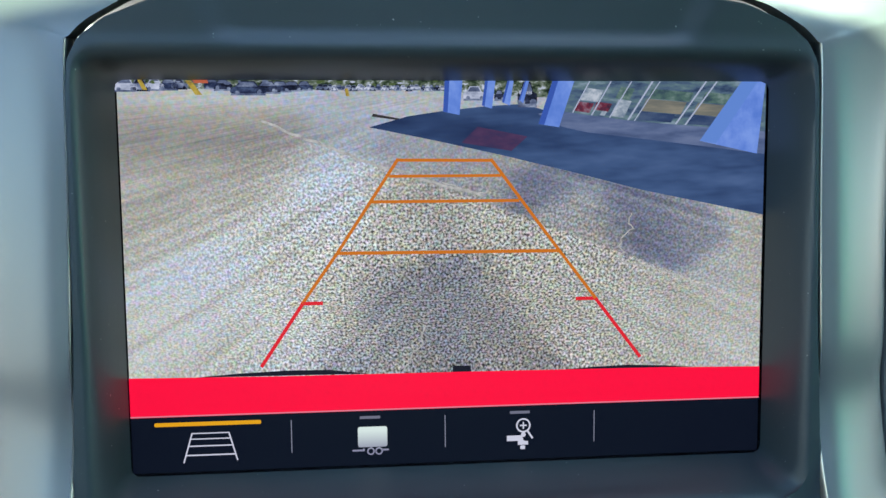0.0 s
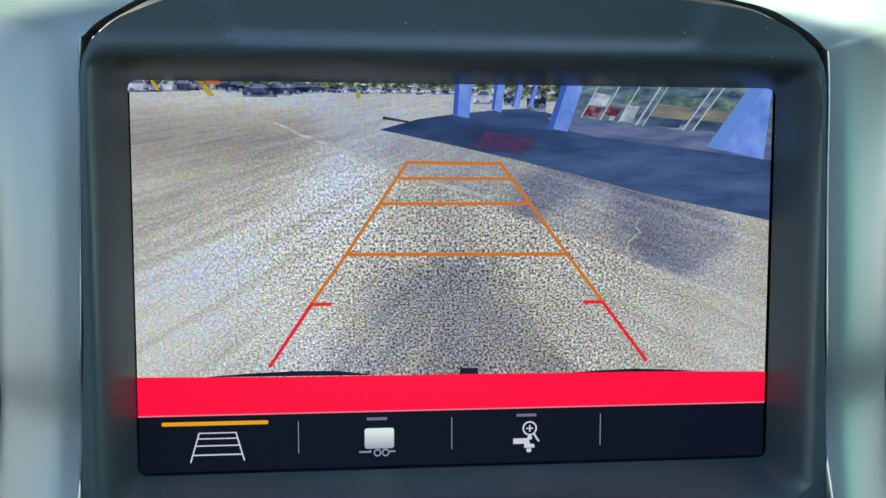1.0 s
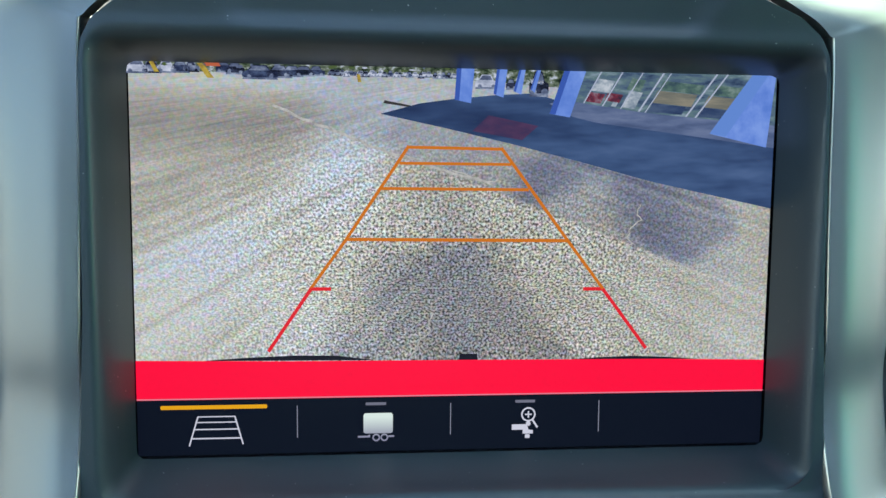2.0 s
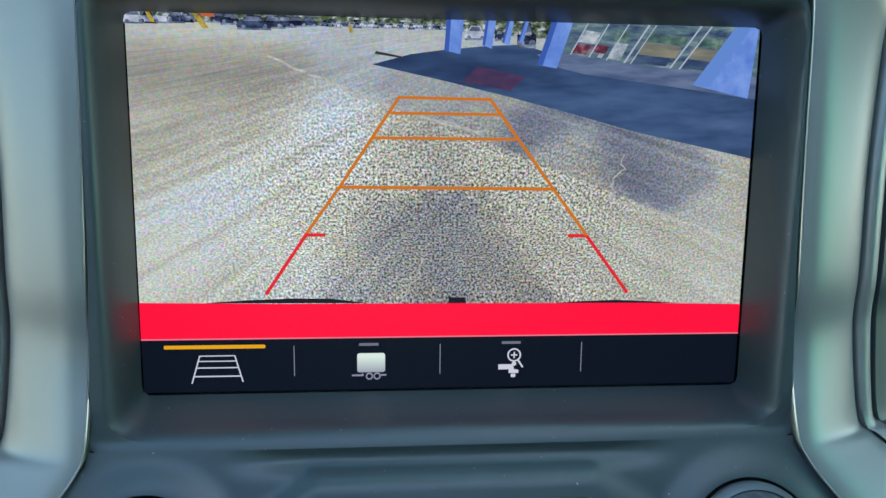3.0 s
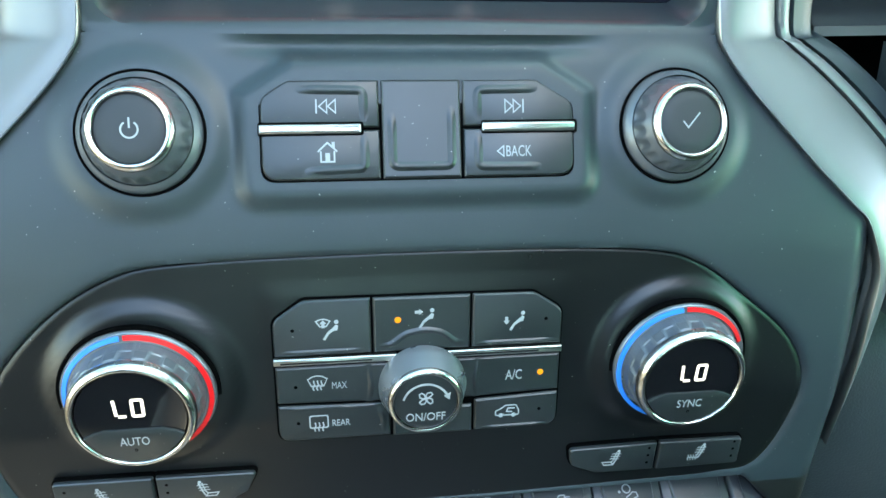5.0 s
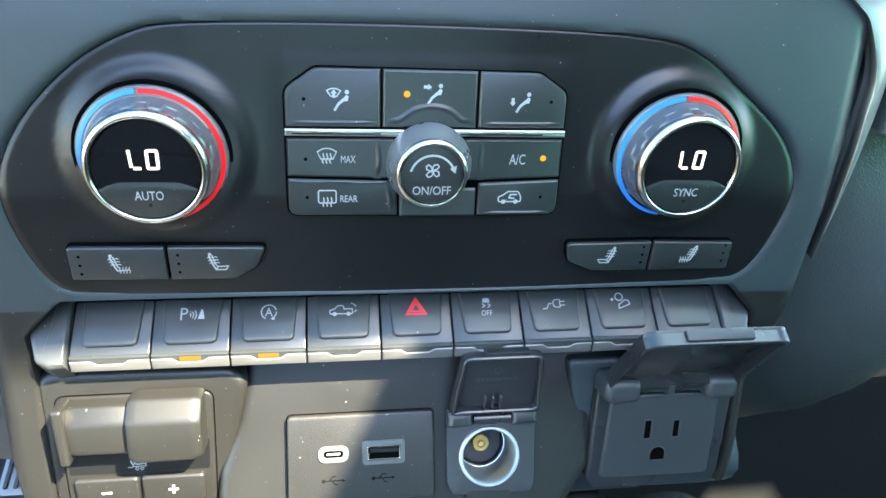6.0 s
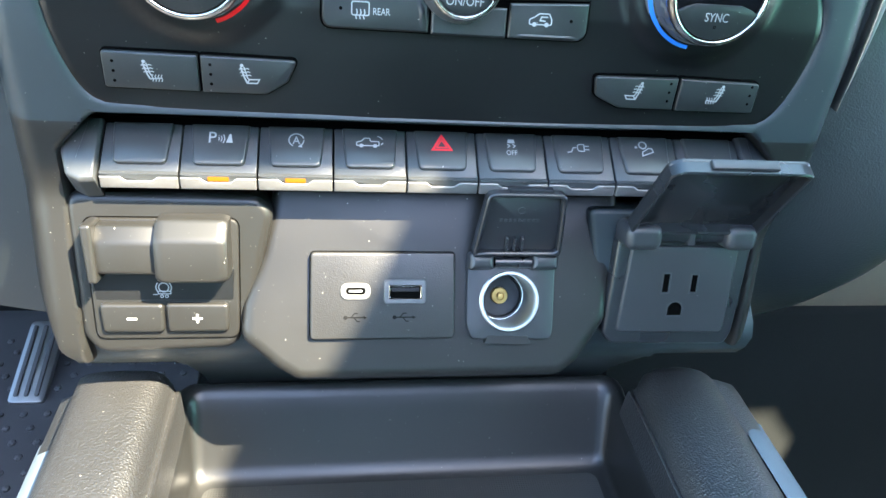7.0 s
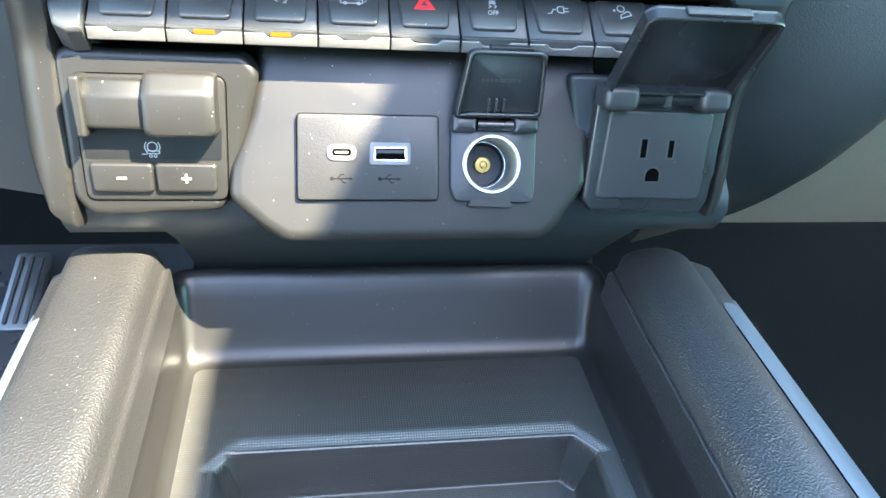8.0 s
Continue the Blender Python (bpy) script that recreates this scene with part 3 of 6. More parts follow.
part("dash_top", loft(rows), PLASTIC, dash, "black grained dash top under the windscreen", smooth=50, room=True)


# ---- display ----
screen = thing("infotainment_display", P_SCREEN, "lit colour display showing a rear camera view of a parking lot", "screen")
glass = part("display_panel", slab(rect(-91, -5.2, 91.5, 105.2, 2), -3, 0, 0.2, 1), GLOSS, screen, "glossy black display glass")
U0, U1, V0, V1 = -89.6, 90.0, 12.1, 104.6


def flat(name, pts, mat, parent, w, label="", h=0.05):
    return part(name, fill(bmesh.new(), pts, w, h), mat, parent, label)


def lot_material():
    """The lot as the display shows it: pale coarse paving that closes up towards the horizon."""
    m = glow("display_paving", (0.3, 0.28, 0.26), LCD * 1.13)
    nt = m.node_tree
    n, l = nt.nodes, nt.links
    b = n["Principled BSDF"]
    co = n.new("ShaderNodeTexCoord")
    sep = n.new("ShaderNodeSeparateXYZ")
    l.new(co.outputs["Object"], sep.inputs[0])

    def sums(op, a, bb):
        q = n.new("ShaderNodeMath")
        q.operation = op
        for i, s in enumerate((a, bb)):
            if isinstance(s, (float, int)):
                q.inputs[i].default_value = s
            else:
                l.new(s, q.inputs[i])
        return q.outputs[0]

    def add(*a):
        return functools.reduce(lambda p, q: sums("ADD", p, q), a)

    def mul(*a):
        return functools.reduce(lambda p, q: sums("MULTIPLY", p, q), a)

    def ramp01(value, lo, hi, y0=0.0, y1=1.0):
        q = n.new("ShaderNodeMapRange")
        q.interpolation_type = "SMOOTHSTEP"
        for nm, x in (("From Min", lo), ("From Max", hi), ("To Min", y0), ("To Max", y1)):
            q.inputs[nm].default_value = x
        l.new(value, q.inputs["Value"])
        return q.outputs[0]

    def vec2(a, bb, c=0.0):
        q = n.new("ShaderNodeCombineXYZ")
        for i, s in enumerate((a, bb)):
            if isinstance(s, (float, int)):
                q.inputs[i].default_value = s
            else:
                l.new(s, q.inputs[i])
        q.inputs[2].default_value = c
        return q.outputs[0]

    def noise_tex(vec, scale, detail=3.0, rough=0.5, out=0):
        q = n.new("ShaderNodeTexNoise")
        q.inputs["Scale"].default_value, q.inputs["Detail"].default_value, q.inputs["Roughness"].default_value = scale, detail, rough
        l.new(vec, q.inputs["Vector"])
        return q.outputs[out]

    u, v = mul(sep.outputs[0], 1000.0), mul(sep.outputs[1], 1000.0)
    depth = sums("SUBTRACT", 109.5, v)
    far = sums("DIVIDE", 50.0, depth)
    # wheel tracks and sweep marks run along the ground towards two points on the horizon
    rising = sums("DIVIDE", sums("SUBTRACT", u, 42.0), depth)
    falling = sums("DIVIDE", add(u, 74.0), depth)
    right = ramp01(u, -22, 26)
    left = sums("SUBTRACT", 1.0, right)

    def tracks(k, slow, seed):
        return add(mul(noise_tex(vec2(mul(rising, k), mul(far, slow), seed), 1.0, 3.0, 0.55), left), mul(noise_tex(vec2(mul(falling, k), mul(far, slow), seed + 5.0), 1.0, 3.0, 0.55), right))

    broad, fine = tracks(7.0, 1.1, 1.0), tracks(22.0, 5.0, 2.0)
    patches = noise_tex(co.outputs["Object"], 42, 3.0, 0.55)
    hue = noise_tex(co.outputs["Object"], 30, 3.0, 0.6)
    rag = mul(sums("SUBTRACT", noise_tex(co.outputs["Object"], 260, 4.0, 0.6), 0.5), 6.0)

    def side_of(ku, kv, c, soft_, ragged=1.0):
        """1 on one side of a ragged line across the paving, 0 on the other, in millimetres on the display."""
        d = add(mul(u, float(ku)), mul(v, float(kv)), float(c))
        return ramp01(add(d, mul(rag, float(ragged))), -soft_, soft_)

    seam = side_of(0.37, 1.0, -73.5, 0.8, 0.5)
    lane = mul(seam, side_of(1, -0.3, 76, 14), side_of(-1, -0.5, 92, 14))
    # darker zones of the paving, ragged at their edges
    dark_field = mul(side_of(-0.74, -0.60, 40, 4.0, 3.4), side_of(0.10, -1.0, 56, 4.0, 3.4), side_of(1, -0.3, 44, 9, 3.4), ramp01(patches, 0.30, 0.50, 0.45, 1.0))
    blotch = mul(side_of(-0.55, 0.83, -5, 3.0, 0.8), side_of(0.9, 0.3, -60, 6.0, 2.2), side_of(-0.80, -0.6, 101, 3.0), seam)
    kink = mul(side_of(-0.50, 0.86, -46, 3.0, 1.0), side_of(0.6, -0.8, 52, 3.0), side_of(1, 0.1, -22, 5), side_of(-1, -0.1, 52, 6), seam)
    pale_side = mul(sums("SUBTRACT", 1.0, seam), ramp01(u, -4, 14))
    brown = mul(side_of(-0.4, 1.0, -87, 9), ramp01(u, -30, -50), ramp01(v, 99, 94))
    shine = mul(ramp01(u, 2, -34), ramp01(v, 92, 74))

    # pale swept band across the left of the lot
    off = add(v, mul(u, -0.50), -94.0, mul(rag, 2.2))
    swept = mul(ramp01(off, -30, -4), ramp01(off, 16, 0), ramp01(u, -14, -32), ramp01(broad, 0.30, 0.62))
    tone = add(0.57, mul(sums("SUBTRACT", patches, 0.5), 0.22), mul(sums("SUBTRACT", broad, 0.5), 0.34), mul(sums("SUBTRACT", fine, 0.5), ramp01(u, 10, -60, 0.10, 0.26)))
    tone = add(tone, mul(shine, 0.17), mul(pale_side, 0.07), mul(ramp01(u, 40, 88), 0.06), mul(ramp01(v, 86, 98), 0.16), mul(swept, 0.15))
    for mask, by in ((lane, -0.06), (dark_field, -0.18), (blotch, -0.17), (kink, -0.15), (brown, -0.13)):
        tone = add(tone, mul(mask, by))
    ramp = n.new("ShaderNodeValToRGB")
    e = ramp.color_ramp.elements
    e[0].position, e[0].color = 0.26, (0.126, 0.118, 0.152, 1)
    e[1].position, e[1].color = 0.82, (0.60, 0.60, 0.63, 1)
    for pos, col in ((0.40, (0.238, 0.224, 0.248, 1)), (0.52, (0.352, 0.330, 0.328, 1)), (0.66, (0.466, 0.450, 0.448, 1))):
        e.new(pos).color = col
    l.new(tone, ramp.inputs[0])

    # stones of the paving: bright tops and dark gaps, smeared by the lens towards the sides and closed up far off
    stones = noise_tex(vec2(mul(u, ramp01(v, 20, 60, 1.5, 1.4)), mul(v, ramp01(v, 20, 50, 0.95, 1.4))), 1.0, 1.5, 0.6)
    smear = mul(ramp01(u, -86, -18, 0.26, 1.0), ramp01(u, 22, 88, 1.0, 0.34), ramp01(v, 98, 56, 0.10, 1.0), sums("SUBTRACT", 1.0, mul(lane, 0.35)))
    grain = add(1.0, mul(sums("SUBTRACT", ramp01(stones, 0.29, 0.76, 0.10, 2.12), 1.0), smear))
    scaled = n.new("ShaderNodeVectorMath")
    scaled.operation = "SCALE"
    l.new(ramp.outputs[0], scaled.inputs[0])
    l.new(grain, scaled.inputs["Scale"])
    # coloured fringes of the compressed camera picture
    fringe = n.new("ShaderNodeVectorMath")
    fringe.operation = "MULTIPLY_ADD"
    fringe.inputs[1].default_value, fringe.inputs[2].default_value = (0.8, 0.45, 1.0), (0.60, 0.785, 0.525)
    l.new(noise_tex(co.outputs["Object"], 760, 1.0, 0.5, out=1), fringe.inputs[0])
    tint = n.new("ShaderNodeVectorMath")
    tint.operation = "MULTIPLY"
    l.new(scaled.outputs[0], tint.inputs[0])
    l.new(fringe.outputs[0], tint.inputs[1])
    cast = n.new("ShaderNodeMix")
    cast.data_type = "RGBA"
    cast.inputs[6].default_value, cast.inputs[7].default_value = (1.08, 1.00, 0.89, 1), (0.97, 1.00, 1.16, 1)
    l.new(add(ramp01(hue, 0.35, 0.65, 0.0, 0.6), mul(dark_field, 0.4), mul(blotch, 0.5), mul(kink, 0.4), mul(swept, 0.3), mul(ramp01(v, 84, 54), -0.28), mul(lane, 0.35), mul(brown, -0.6), mul(pale_side, -0.35)), cast.inputs[0])
    last = n.new("ShaderNodeVectorMath")
    last.operation = "MULTIPLY"
    l.new(tint.outputs[0], last.inputs[0])
    l.new(cast.outputs[2], last.inputs[1])
    l.new(last.outputs[0], b.inputs["Emission Color"])
    return m


def mottled(name, colors, scale, turn=0.0):
    """A patch of display picture that runs through several 0-255 colours in flecks."""
    m = lcd(name, *colors[0])
    nt = m.node_tree
    n, l = nt.nodes, nt.links
    co, mp, no, ramp = n.new("ShaderNodeTexCoord"), n.new("ShaderNodeMapping"), n.new("ShaderNodeTexNoise"), n.new("ShaderNodeValToRGB")
    mp.inputs["Rotation"].default_value = (0, 0, radians(turn))
    mp.inputs["Scale"].default_value = (scale[0], scale[1], 1)
    no.inputs["Scale"].default_value, no.inputs["Detail"].default_value, no.inputs["Roughness"].default_value = 1.0, 4.0, 0.65
    l.new(co.outputs["Object"], mp.inputs["Vector"])
    l.new(mp.outputs[0], no.inputs["Vector"])
    l.new(no.outputs[0], ramp.inputs[0])
    e = ramp.color_ramp.elements
    for k, c in enumerate(colors):
        lin = [w * ((v / 255 + 0.055) / 1.055) ** 2.4 for v, w in zip(c, PANEL_TINT)]
        pos = 0.34 + 0.32 * k / (len(colors) - 1)
        if k == 0:
            e[0].position, e[0].color = pos, (*lin, 1)
        elif k == len(colors) - 1:
            e[len(e) - 1].position, e[len(e) - 1].color = pos, (*lin, 1)
        else:
            e.new(pos).color = (*lin, 1)
    l.new(ramp.outputs[0], n["Principled BSDF"].inputs["Emission Color"])
    return m


def mottled_trailer():
    """The trailer symbol's fill, pale at its roof and greyer towards its floor."""
    m = lcd("display_trailer", 222, 224, 230)
    n, l = m.node_tree.nodes, m.node_tree.links
    co, sep, mr, mix = n.new("ShaderNodeTexCoord"), n.new("ShaderNodeSeparateXYZ"), n.new("ShaderNodeMapRange"), n.new("ShaderNodeMix")
    l.new(co.outputs["Object"], sep.inputs[0])
    mr.inputs["From Min"].default_value, mr.inputs["From Max"].default_value = 0.0005, 0.0062
    l.new(sep.outputs[1], mr.inputs["Value"])
    mix.data_type = "RGBA"
    mix.inputs[6].default_value, mix.inputs[7].default_value = (0.33, 0.30, 0.42, 1), (0.92, 0.95, 0.88, 1)
    l.new(mr.outputs[0], mix.inputs[0])
    l.new(mix.outputs[2], n["Principled BSDF"].inputs["Emission Color"])
    return m


video = part("video_image", slab([(U0, V0), (U1, V0), (U1, V1), (U0, V1)], 0.0, 0.10, 0.02, 1), lot_material(), screen, "rear camera picture of sunlit paving")
# far edge of the lot: hedge line, sky glints, parked cars as small patches
flat("tree_line", [(U0, 101.6), (-4, 101.2), (22, 99.5), (34, 99), (U1, 99), (U1, V1), (U0, V1)], mottled("display_trees", [(24, 30, 30), (58, 76, 52), (120, 132, 110), (214, 224, 232)], (420, 620)), video, 0.10)
rng = random.Random(5)
car_colors = [mottled("display_car_dark", [(30, 36, 60), (46, 56, 84), (84, 100, 130)], (260, 420)), mottled("display_car_grey", [(70, 80, 104), (104, 116, 140), (160, 172, 188)], (260, 420)), mottled("display_car_white", [(150, 160, 176), (196, 204, 216), (226, 232, 240)], (260, 420)), mottled("display_car_black", [(18, 20, 34), (28, 33, 50), (62, 70, 94)], (260, 420)), lcd("display_car_red", 120, 38, 44), lcd("display_leaf", 86, 104, 60)]


def tiny_car(u, v, w, h, mat):
    shape = [(u - w / 2, v), (u + w / 2, v), (u + w / 2, v + h * 0.45), (u + w * 0.3, v + h * 0.55), (u + w * 0.18, v + h), (u - w * 0.22, v + h), (u - w * 0.36, v + h * 0.55), (u - w / 2, v + h * 0.45)]
    body = flat("car_picture", rounded(shape, w * 0.06, 2), mat, video, 0.17)
    bm = bmesh.new()
    fill(bm, [(u - w * 0.31, v + h * 0.56), (u + w * 0.26, v + h * 0.56), (u + w * 0.15, v + h * 0.92), (u - w * 0.19, v + h * 0.92)], 0.22, 0.03)
    for k in (-0.3, 0.3):
        fill(bm, arc(u + k * w, v + h * 0.06, h * 0.17, 0, 315, 8), 0.22, 0.03)
    # strip below the car: its shadow, drawn into the picture
    fill(bm, [(u - w * 0.5, v - h * 0.16), (u + w * 0.5, v - h * 0.16), (u + w * 0.46, v), (u - w * 0.46, v)], 0.205, 0.01)
    part("car_glass_and_shadow", bm, car_colors[1] if mat is not car_colors[1] else car_colors[3], body)
    return body


for k in range(26):
    u = -36 + 33 * k / 25 + rng.uniform(-0.4, 0.4)
    tiny_car(u, 101.3 + rng.uniform(-0.2, 0.3), rng.uniform(1.6, 2.6), rng.uniform(1.0, 1.5), car_colors[rng.choice((0, 1, 2, 2, 3, 1))])
for u, v, w, h, c in ((-87.2, 101.2, 6, 3.2, 2), (-83.4, 101.3, 5, 3.0, 1), (-79.6, 101.4, 5, 2.8, 2), (-76, 101.5, 5, 2.8, 0), (-73.2, 101.7, 4.2, 2.4, 1), (-64.6, 101.8, 4.4, 2.6, 0), (-61.8, 101.4, 5, 2.9, 3), (-40.2, 101.4, 4.6, 2.2, 0), (-43.4, 101.2, 5.4, 2.4, 3), (-46.6, 101.0, 6, 2.6, 0), (-50.0, 100.7, 7, 2.9, 3), (-55.2, 100.3, 9.6, 3.3, 0), (6.3, 99.0, 6.4, 3.4, 2), (13.2, 98.8, 3, 2.6, 3), (21, 97.6, 5.5, 6.0, 3), (20.5, 100.2, 3.6, 2.0, 2)):
    tiny_car(u, v, w, h, car_colors[c])
flat("sign_picture", [(-69.4, 103.0), (-65.6, 103.0), (-66.0, 104.4), (-70.0, 104.4)], lcd("display_orange_sign", 196, 104, 70), video, 0.24)
for k in range(22):
    u = -86 + 84 * k / 21 + rng.uniform(-2, 2)
    flat("leaf_glint", arc(u, 103.2 + rng.uniform(-0.5, 0.8), rng.uniform(0.4, 1.0), 0, 330, 7, rng.uniform(0.2, 0.6)), car_colors[rng.choice((5, 2, 1, 5))], video, 0.24)
YEL = mottled("display_yellow", [(150, 128, 60), (190, 168, 66), (210, 190, 96)], (300, 500))
for u, v, dx, k in ((-68.2, 99.9, -2.6, 1.0), (-28.6, 99.6, -0.5, 0.55), (-82.2, 101.2, -1.8, 0.7)):
    flat("bollard_picture", [(u - 0.9 * k, v), (u + 0.9 * k, v), (u + (0.7 + dx) * k, v + 3.8 * k), (u + (dx - 0.9) * k, v + 3.8 * k)], YEL, video, 0.24)
flat("kerb_picture", [(-21.8, 94.9), (-14.6, 93.6), (-15.4, 93.2), (-22.2, 94.1)], lcd("display_kerb", 60, 58, 55), video, 0.16)
# shade of the canopy and the columns that carry it
shade = [(-22.9, 91.2), (-12.2, 94.2), (-2.8, 95.6), (9, 96.9), (20, 97.6), (34, 93.4), (60, 89.0), (U1, 83.6), (U1, 66.0), (54.2, 73.4), (34, 78.6), (13.2, 83.6), (-6, 87.8)]
flat("shade_picture", shade, mottled("display_shade", [(40, 56, 90), (52, 72, 108), (70, 94, 132), (84, 108, 146)], (16, 70), -14), video, 0.14, "deep blue shade under a canopy")
flat("red_patch", [(2.5, 86.9), (16.5, 84.6), (21, 88.6), (7, 91.3)], mottled("display_red_patch", [(62, 54, 88), (76, 56, 88), (86, 62, 94)], (160, 400)), video, 0.24)
flat("walkway", [(24, 94.8), (31, 91.2), (38, 89.7), (70, 85.9), (U1, 83.4), (U1, 90.0), (62, 92.2), (30, 96.4)], mottled("display_walkway", [(78, 94, 126), (98, 114, 146), (118, 132, 160)], (60, 300), -10), video, 0.24)
# storefront behind the columns: panes in rows between slanted mullions
flat("storefront", [(30, 95.6), (50, 92.9), (62, 91.9), (U1, 89.8), (U1, V1 - 0.3), (33, V1 - 0.3)], mottled("display_glass", [(52, 70, 96), (84, 106, 126), (104, 130, 130), (140, 160, 168)], (120, 420), -6), video, 0.29, "storefront glass with pale reflections")
REDS = mottled("display_red_display", [(62, 44, 62), (120, 50, 66), (150, 130, 140)], (420, 420))
DIM = mottled("display_dim_pane", [(44, 60, 92), (58, 76, 108), (80, 98, 124)], (90, 300), -6)
PALEP = mottled("display_pale_pane", [(116, 134, 150), (160, 174, 180), (206, 214, 214)], (300, 420), -12)
SAND = mottled("display_sand", [(104, 108, 100), (128, 128, 112), (150, 146, 124)], (70, 420), -6)
LEAF = mottled("display_leaf_pane", [(62, 84, 92), (88, 116, 104), (130, 152, 140)], (240, 420), -6)


def sill(u):
    return 95.6 - 0.13 * (u - 30) if u < 50 else 93.0 - 0.085 * (u - 50)


for a, b, c, h, mat in ((34, 38.6, 0.6, 2.6, REDS), (39.6, 44.0, 1.6, 2.2, REDS), (36, 41, 3.8, 3.4, PALEP), (44.6, 48.4, 0.5, 4.6, PALEP), (41.6, 43.0, 0.3, 1.3, PALEP), (46.0, 50.0, 5.6, 3.2, LEAF), (52.4, 62.2, 0.4, 2.3, DIM), (53.4, 65.0, 2.9, 3.4, SAND), (55.4, 67.4, 6.6, 2.6, LEAF), (67.0, 82.0, 0.4, 2.6, DIM), (68.4, 84.0, 3.2, 3.2, SAND), (70.8, 84.0, 6.8, 2.8, LEAF)):
    flat("pane_reflection", [(a, sill(a) + c), (b, sill(b) + c), (b + 0.5 * h, min(V1 - 0.5, sill(b) + c + h)), (a + 0.5 * h, min(V1 - 0.5, sill(a) + c + h))], mat, video, 0.34)
FRAMEP = lcd("display_mullion", 184, 194, 208)
for u, wd in ((33.6, 0.35), (39.0, 0.4), (44.2, 0.35), (49.4, 0.55), (51.4, 0.3), (63.2, 0.55), (66.0, 0.5)):
    b0 = sill(u)
    run = 0.56 + 0.006 * (u - 34)
    flat("mullion", [(u, b0), (u + wd, b0 - 0.05), (u + wd + run * (V1 - 0.4 - b0), V1 - 0.4), (u + run * (V1 - 0.4 - b0), V1 - 0.4)], FRAMEP, video, 0.40)
COL = mottled("display_column", [(100, 136, 214), (118, 152, 226), (136, 168, 234)], (160, 120))
COL2 = lcd("display_column_shade", 66, 96, 178)
for b0, b1, t0, t1, vb in ((-2.6, 2.0, -2.0, 2.9, 95.0), (8.2, 11.0, 9.2, 12.1, 96.7), (13.8, 16.0, 15.5, 17.2, 97.6), (18.6, 19.8, 20.4, 21.6, 98.2), (24.1, 29.9, 28.2, 34.4, 91.6), (70.6, 87.6, 83.0, 89.8, 85.2)):
    c = flat("column_picture", [(b0, vb + 0.4 + (1.6 if b0 > 60 else 0)), (b1, vb - 0.5 - (1.2 if b0 > 60 else 0)), ((t1, V1 - 0.2)), ((t0, V1 - 0.2))], COL, video, 0.46)
    k = (b1 - b0) * 0.28
    flat("column_side", [(b0, vb + 0.4 + (1.6 if b0 > 60 else 0)), (b0 + k, vb + 0.2 + (1.0 if b0 > 60 else 0)), (t0 + k, V1 - 0.2), (t0, V1 - 0.2)], COL2 if b0 < 60 else lcd("display_column_wide", 110, 148, 216), video, 0.52)
# pale cracks in the paving
CRACK = mottled("display_crack", [(160, 160, 152), (192, 192, 180), (212, 212, 200)], (500, 500))
for pts in ([(51, 66.8), (50.2, 64.6), (51.2, 62.4), (48.6, 60.2), (47.4, 57.6), (48.8, 55.6), (46.6, 53.6)], [(-8, 36), (-9.4, 33), (-9.0, 30.6), (-11.2, 28.4), (-12.6, 25.2), (-14.6, 23)], [(-3, 76), (2, 74.6), (5, 73.4), (9, 72.9)], [(-52, 93), (-46, 90.6), (-40, 88), (-33, 85.6), (-26, 82.6), (-17, 79.6), (-8, 76.6), (0, 74.6), (9, 72.4)], [(46.6, 53.8), (56, 51.4), (66, 48.4), (77, 43.5)]):
    jag = [Vector(pts[0])]
    for q in pts[1:]:
        o = jag[-1].copy()
        for k in (1, 2, 3):
            jag.append(o.lerp(Vector(q), k / 3) + Vector((rng.uniform(-0.45, 0.45), rng.uniform(-0.35, 0.35))))
    pts = jag
    part("crack_picture", stroke(bmesh.new(), pts, 0.7 if pts[0][0] < -50 else 0.36, 0.17, 0.03), CRACK, video)
# guide lines
ORANGE, GRED = lcd("display_orange", 216, 124, 30), lcd("display_red_line", 236, 40, 52)
for nm, pts, mat, wd in (
    ("guide_line", [(-15.1, 82.2), (10.6, 82.0)], ORANGE, 0.85),
    ("guide_line", [(-17.6, 77.8), (13.5, 77.8)], ORANGE, 0.8),
    ("guide_line", [(-22.9, 70.8), (18.6, 70.8)], ORANGE, 0.85),
    ("guide_line", [(-32.3, 56.7), (30.1, 56.5)], ORANGE, 0.95),
    ("guide_line", [(-15.1, 82.6), (-32.3, 56.7), (-42.3, 42.7)], ORANGE, 0.9),
    ("guide_line", [(10.6, 82.4), (30.1, 56.5), (40.7, 42.7)], ORANGE, 0.9),
    ("guide_line", [(-36.5, 42.9), (-42.0, 42.9), (-53.8, 25.4)], GRED, 1.0),
    ("guide_line", [(34.9, 42.7), (40.6, 42.7), (53.9, 25.3)], GRED, 1.0),
):
    part(nm, stroke(bmesh.new(), pts, wd, 0.56, 0.05), mat, video)
# tailgate and bumper steps along the lower edge
flat("tailgate_picture", [(U0, V0 - 0.1), (U1, V0 - 0.1), (U1, 21.4), (60, 22.0), (0, 22.4), (-50, 22.6), (U0, 23.2)], lcd("display_tailgate", 252, 6, 58, 1.2), video, 0.30, "bright red tailgate edge")
DARKB = lcd("display_step", 30, 30, 42)
for pts in ([(-72, 22.9), (-60, 23.7), (-46, 24.2), (-35, 24.0), (-24, 22.6)], [(29, 22.0), (40, 22.7), (50, 23.0), (60, 22.6), (70, 21.9)], [(-0.6, 22.2), (-0.4, 24.2), (4.6, 24.1), (4.8, 22.2)]):
    flat("bumper_step", pts, DARKB, video, 0.26)
bm = bmesh.new()
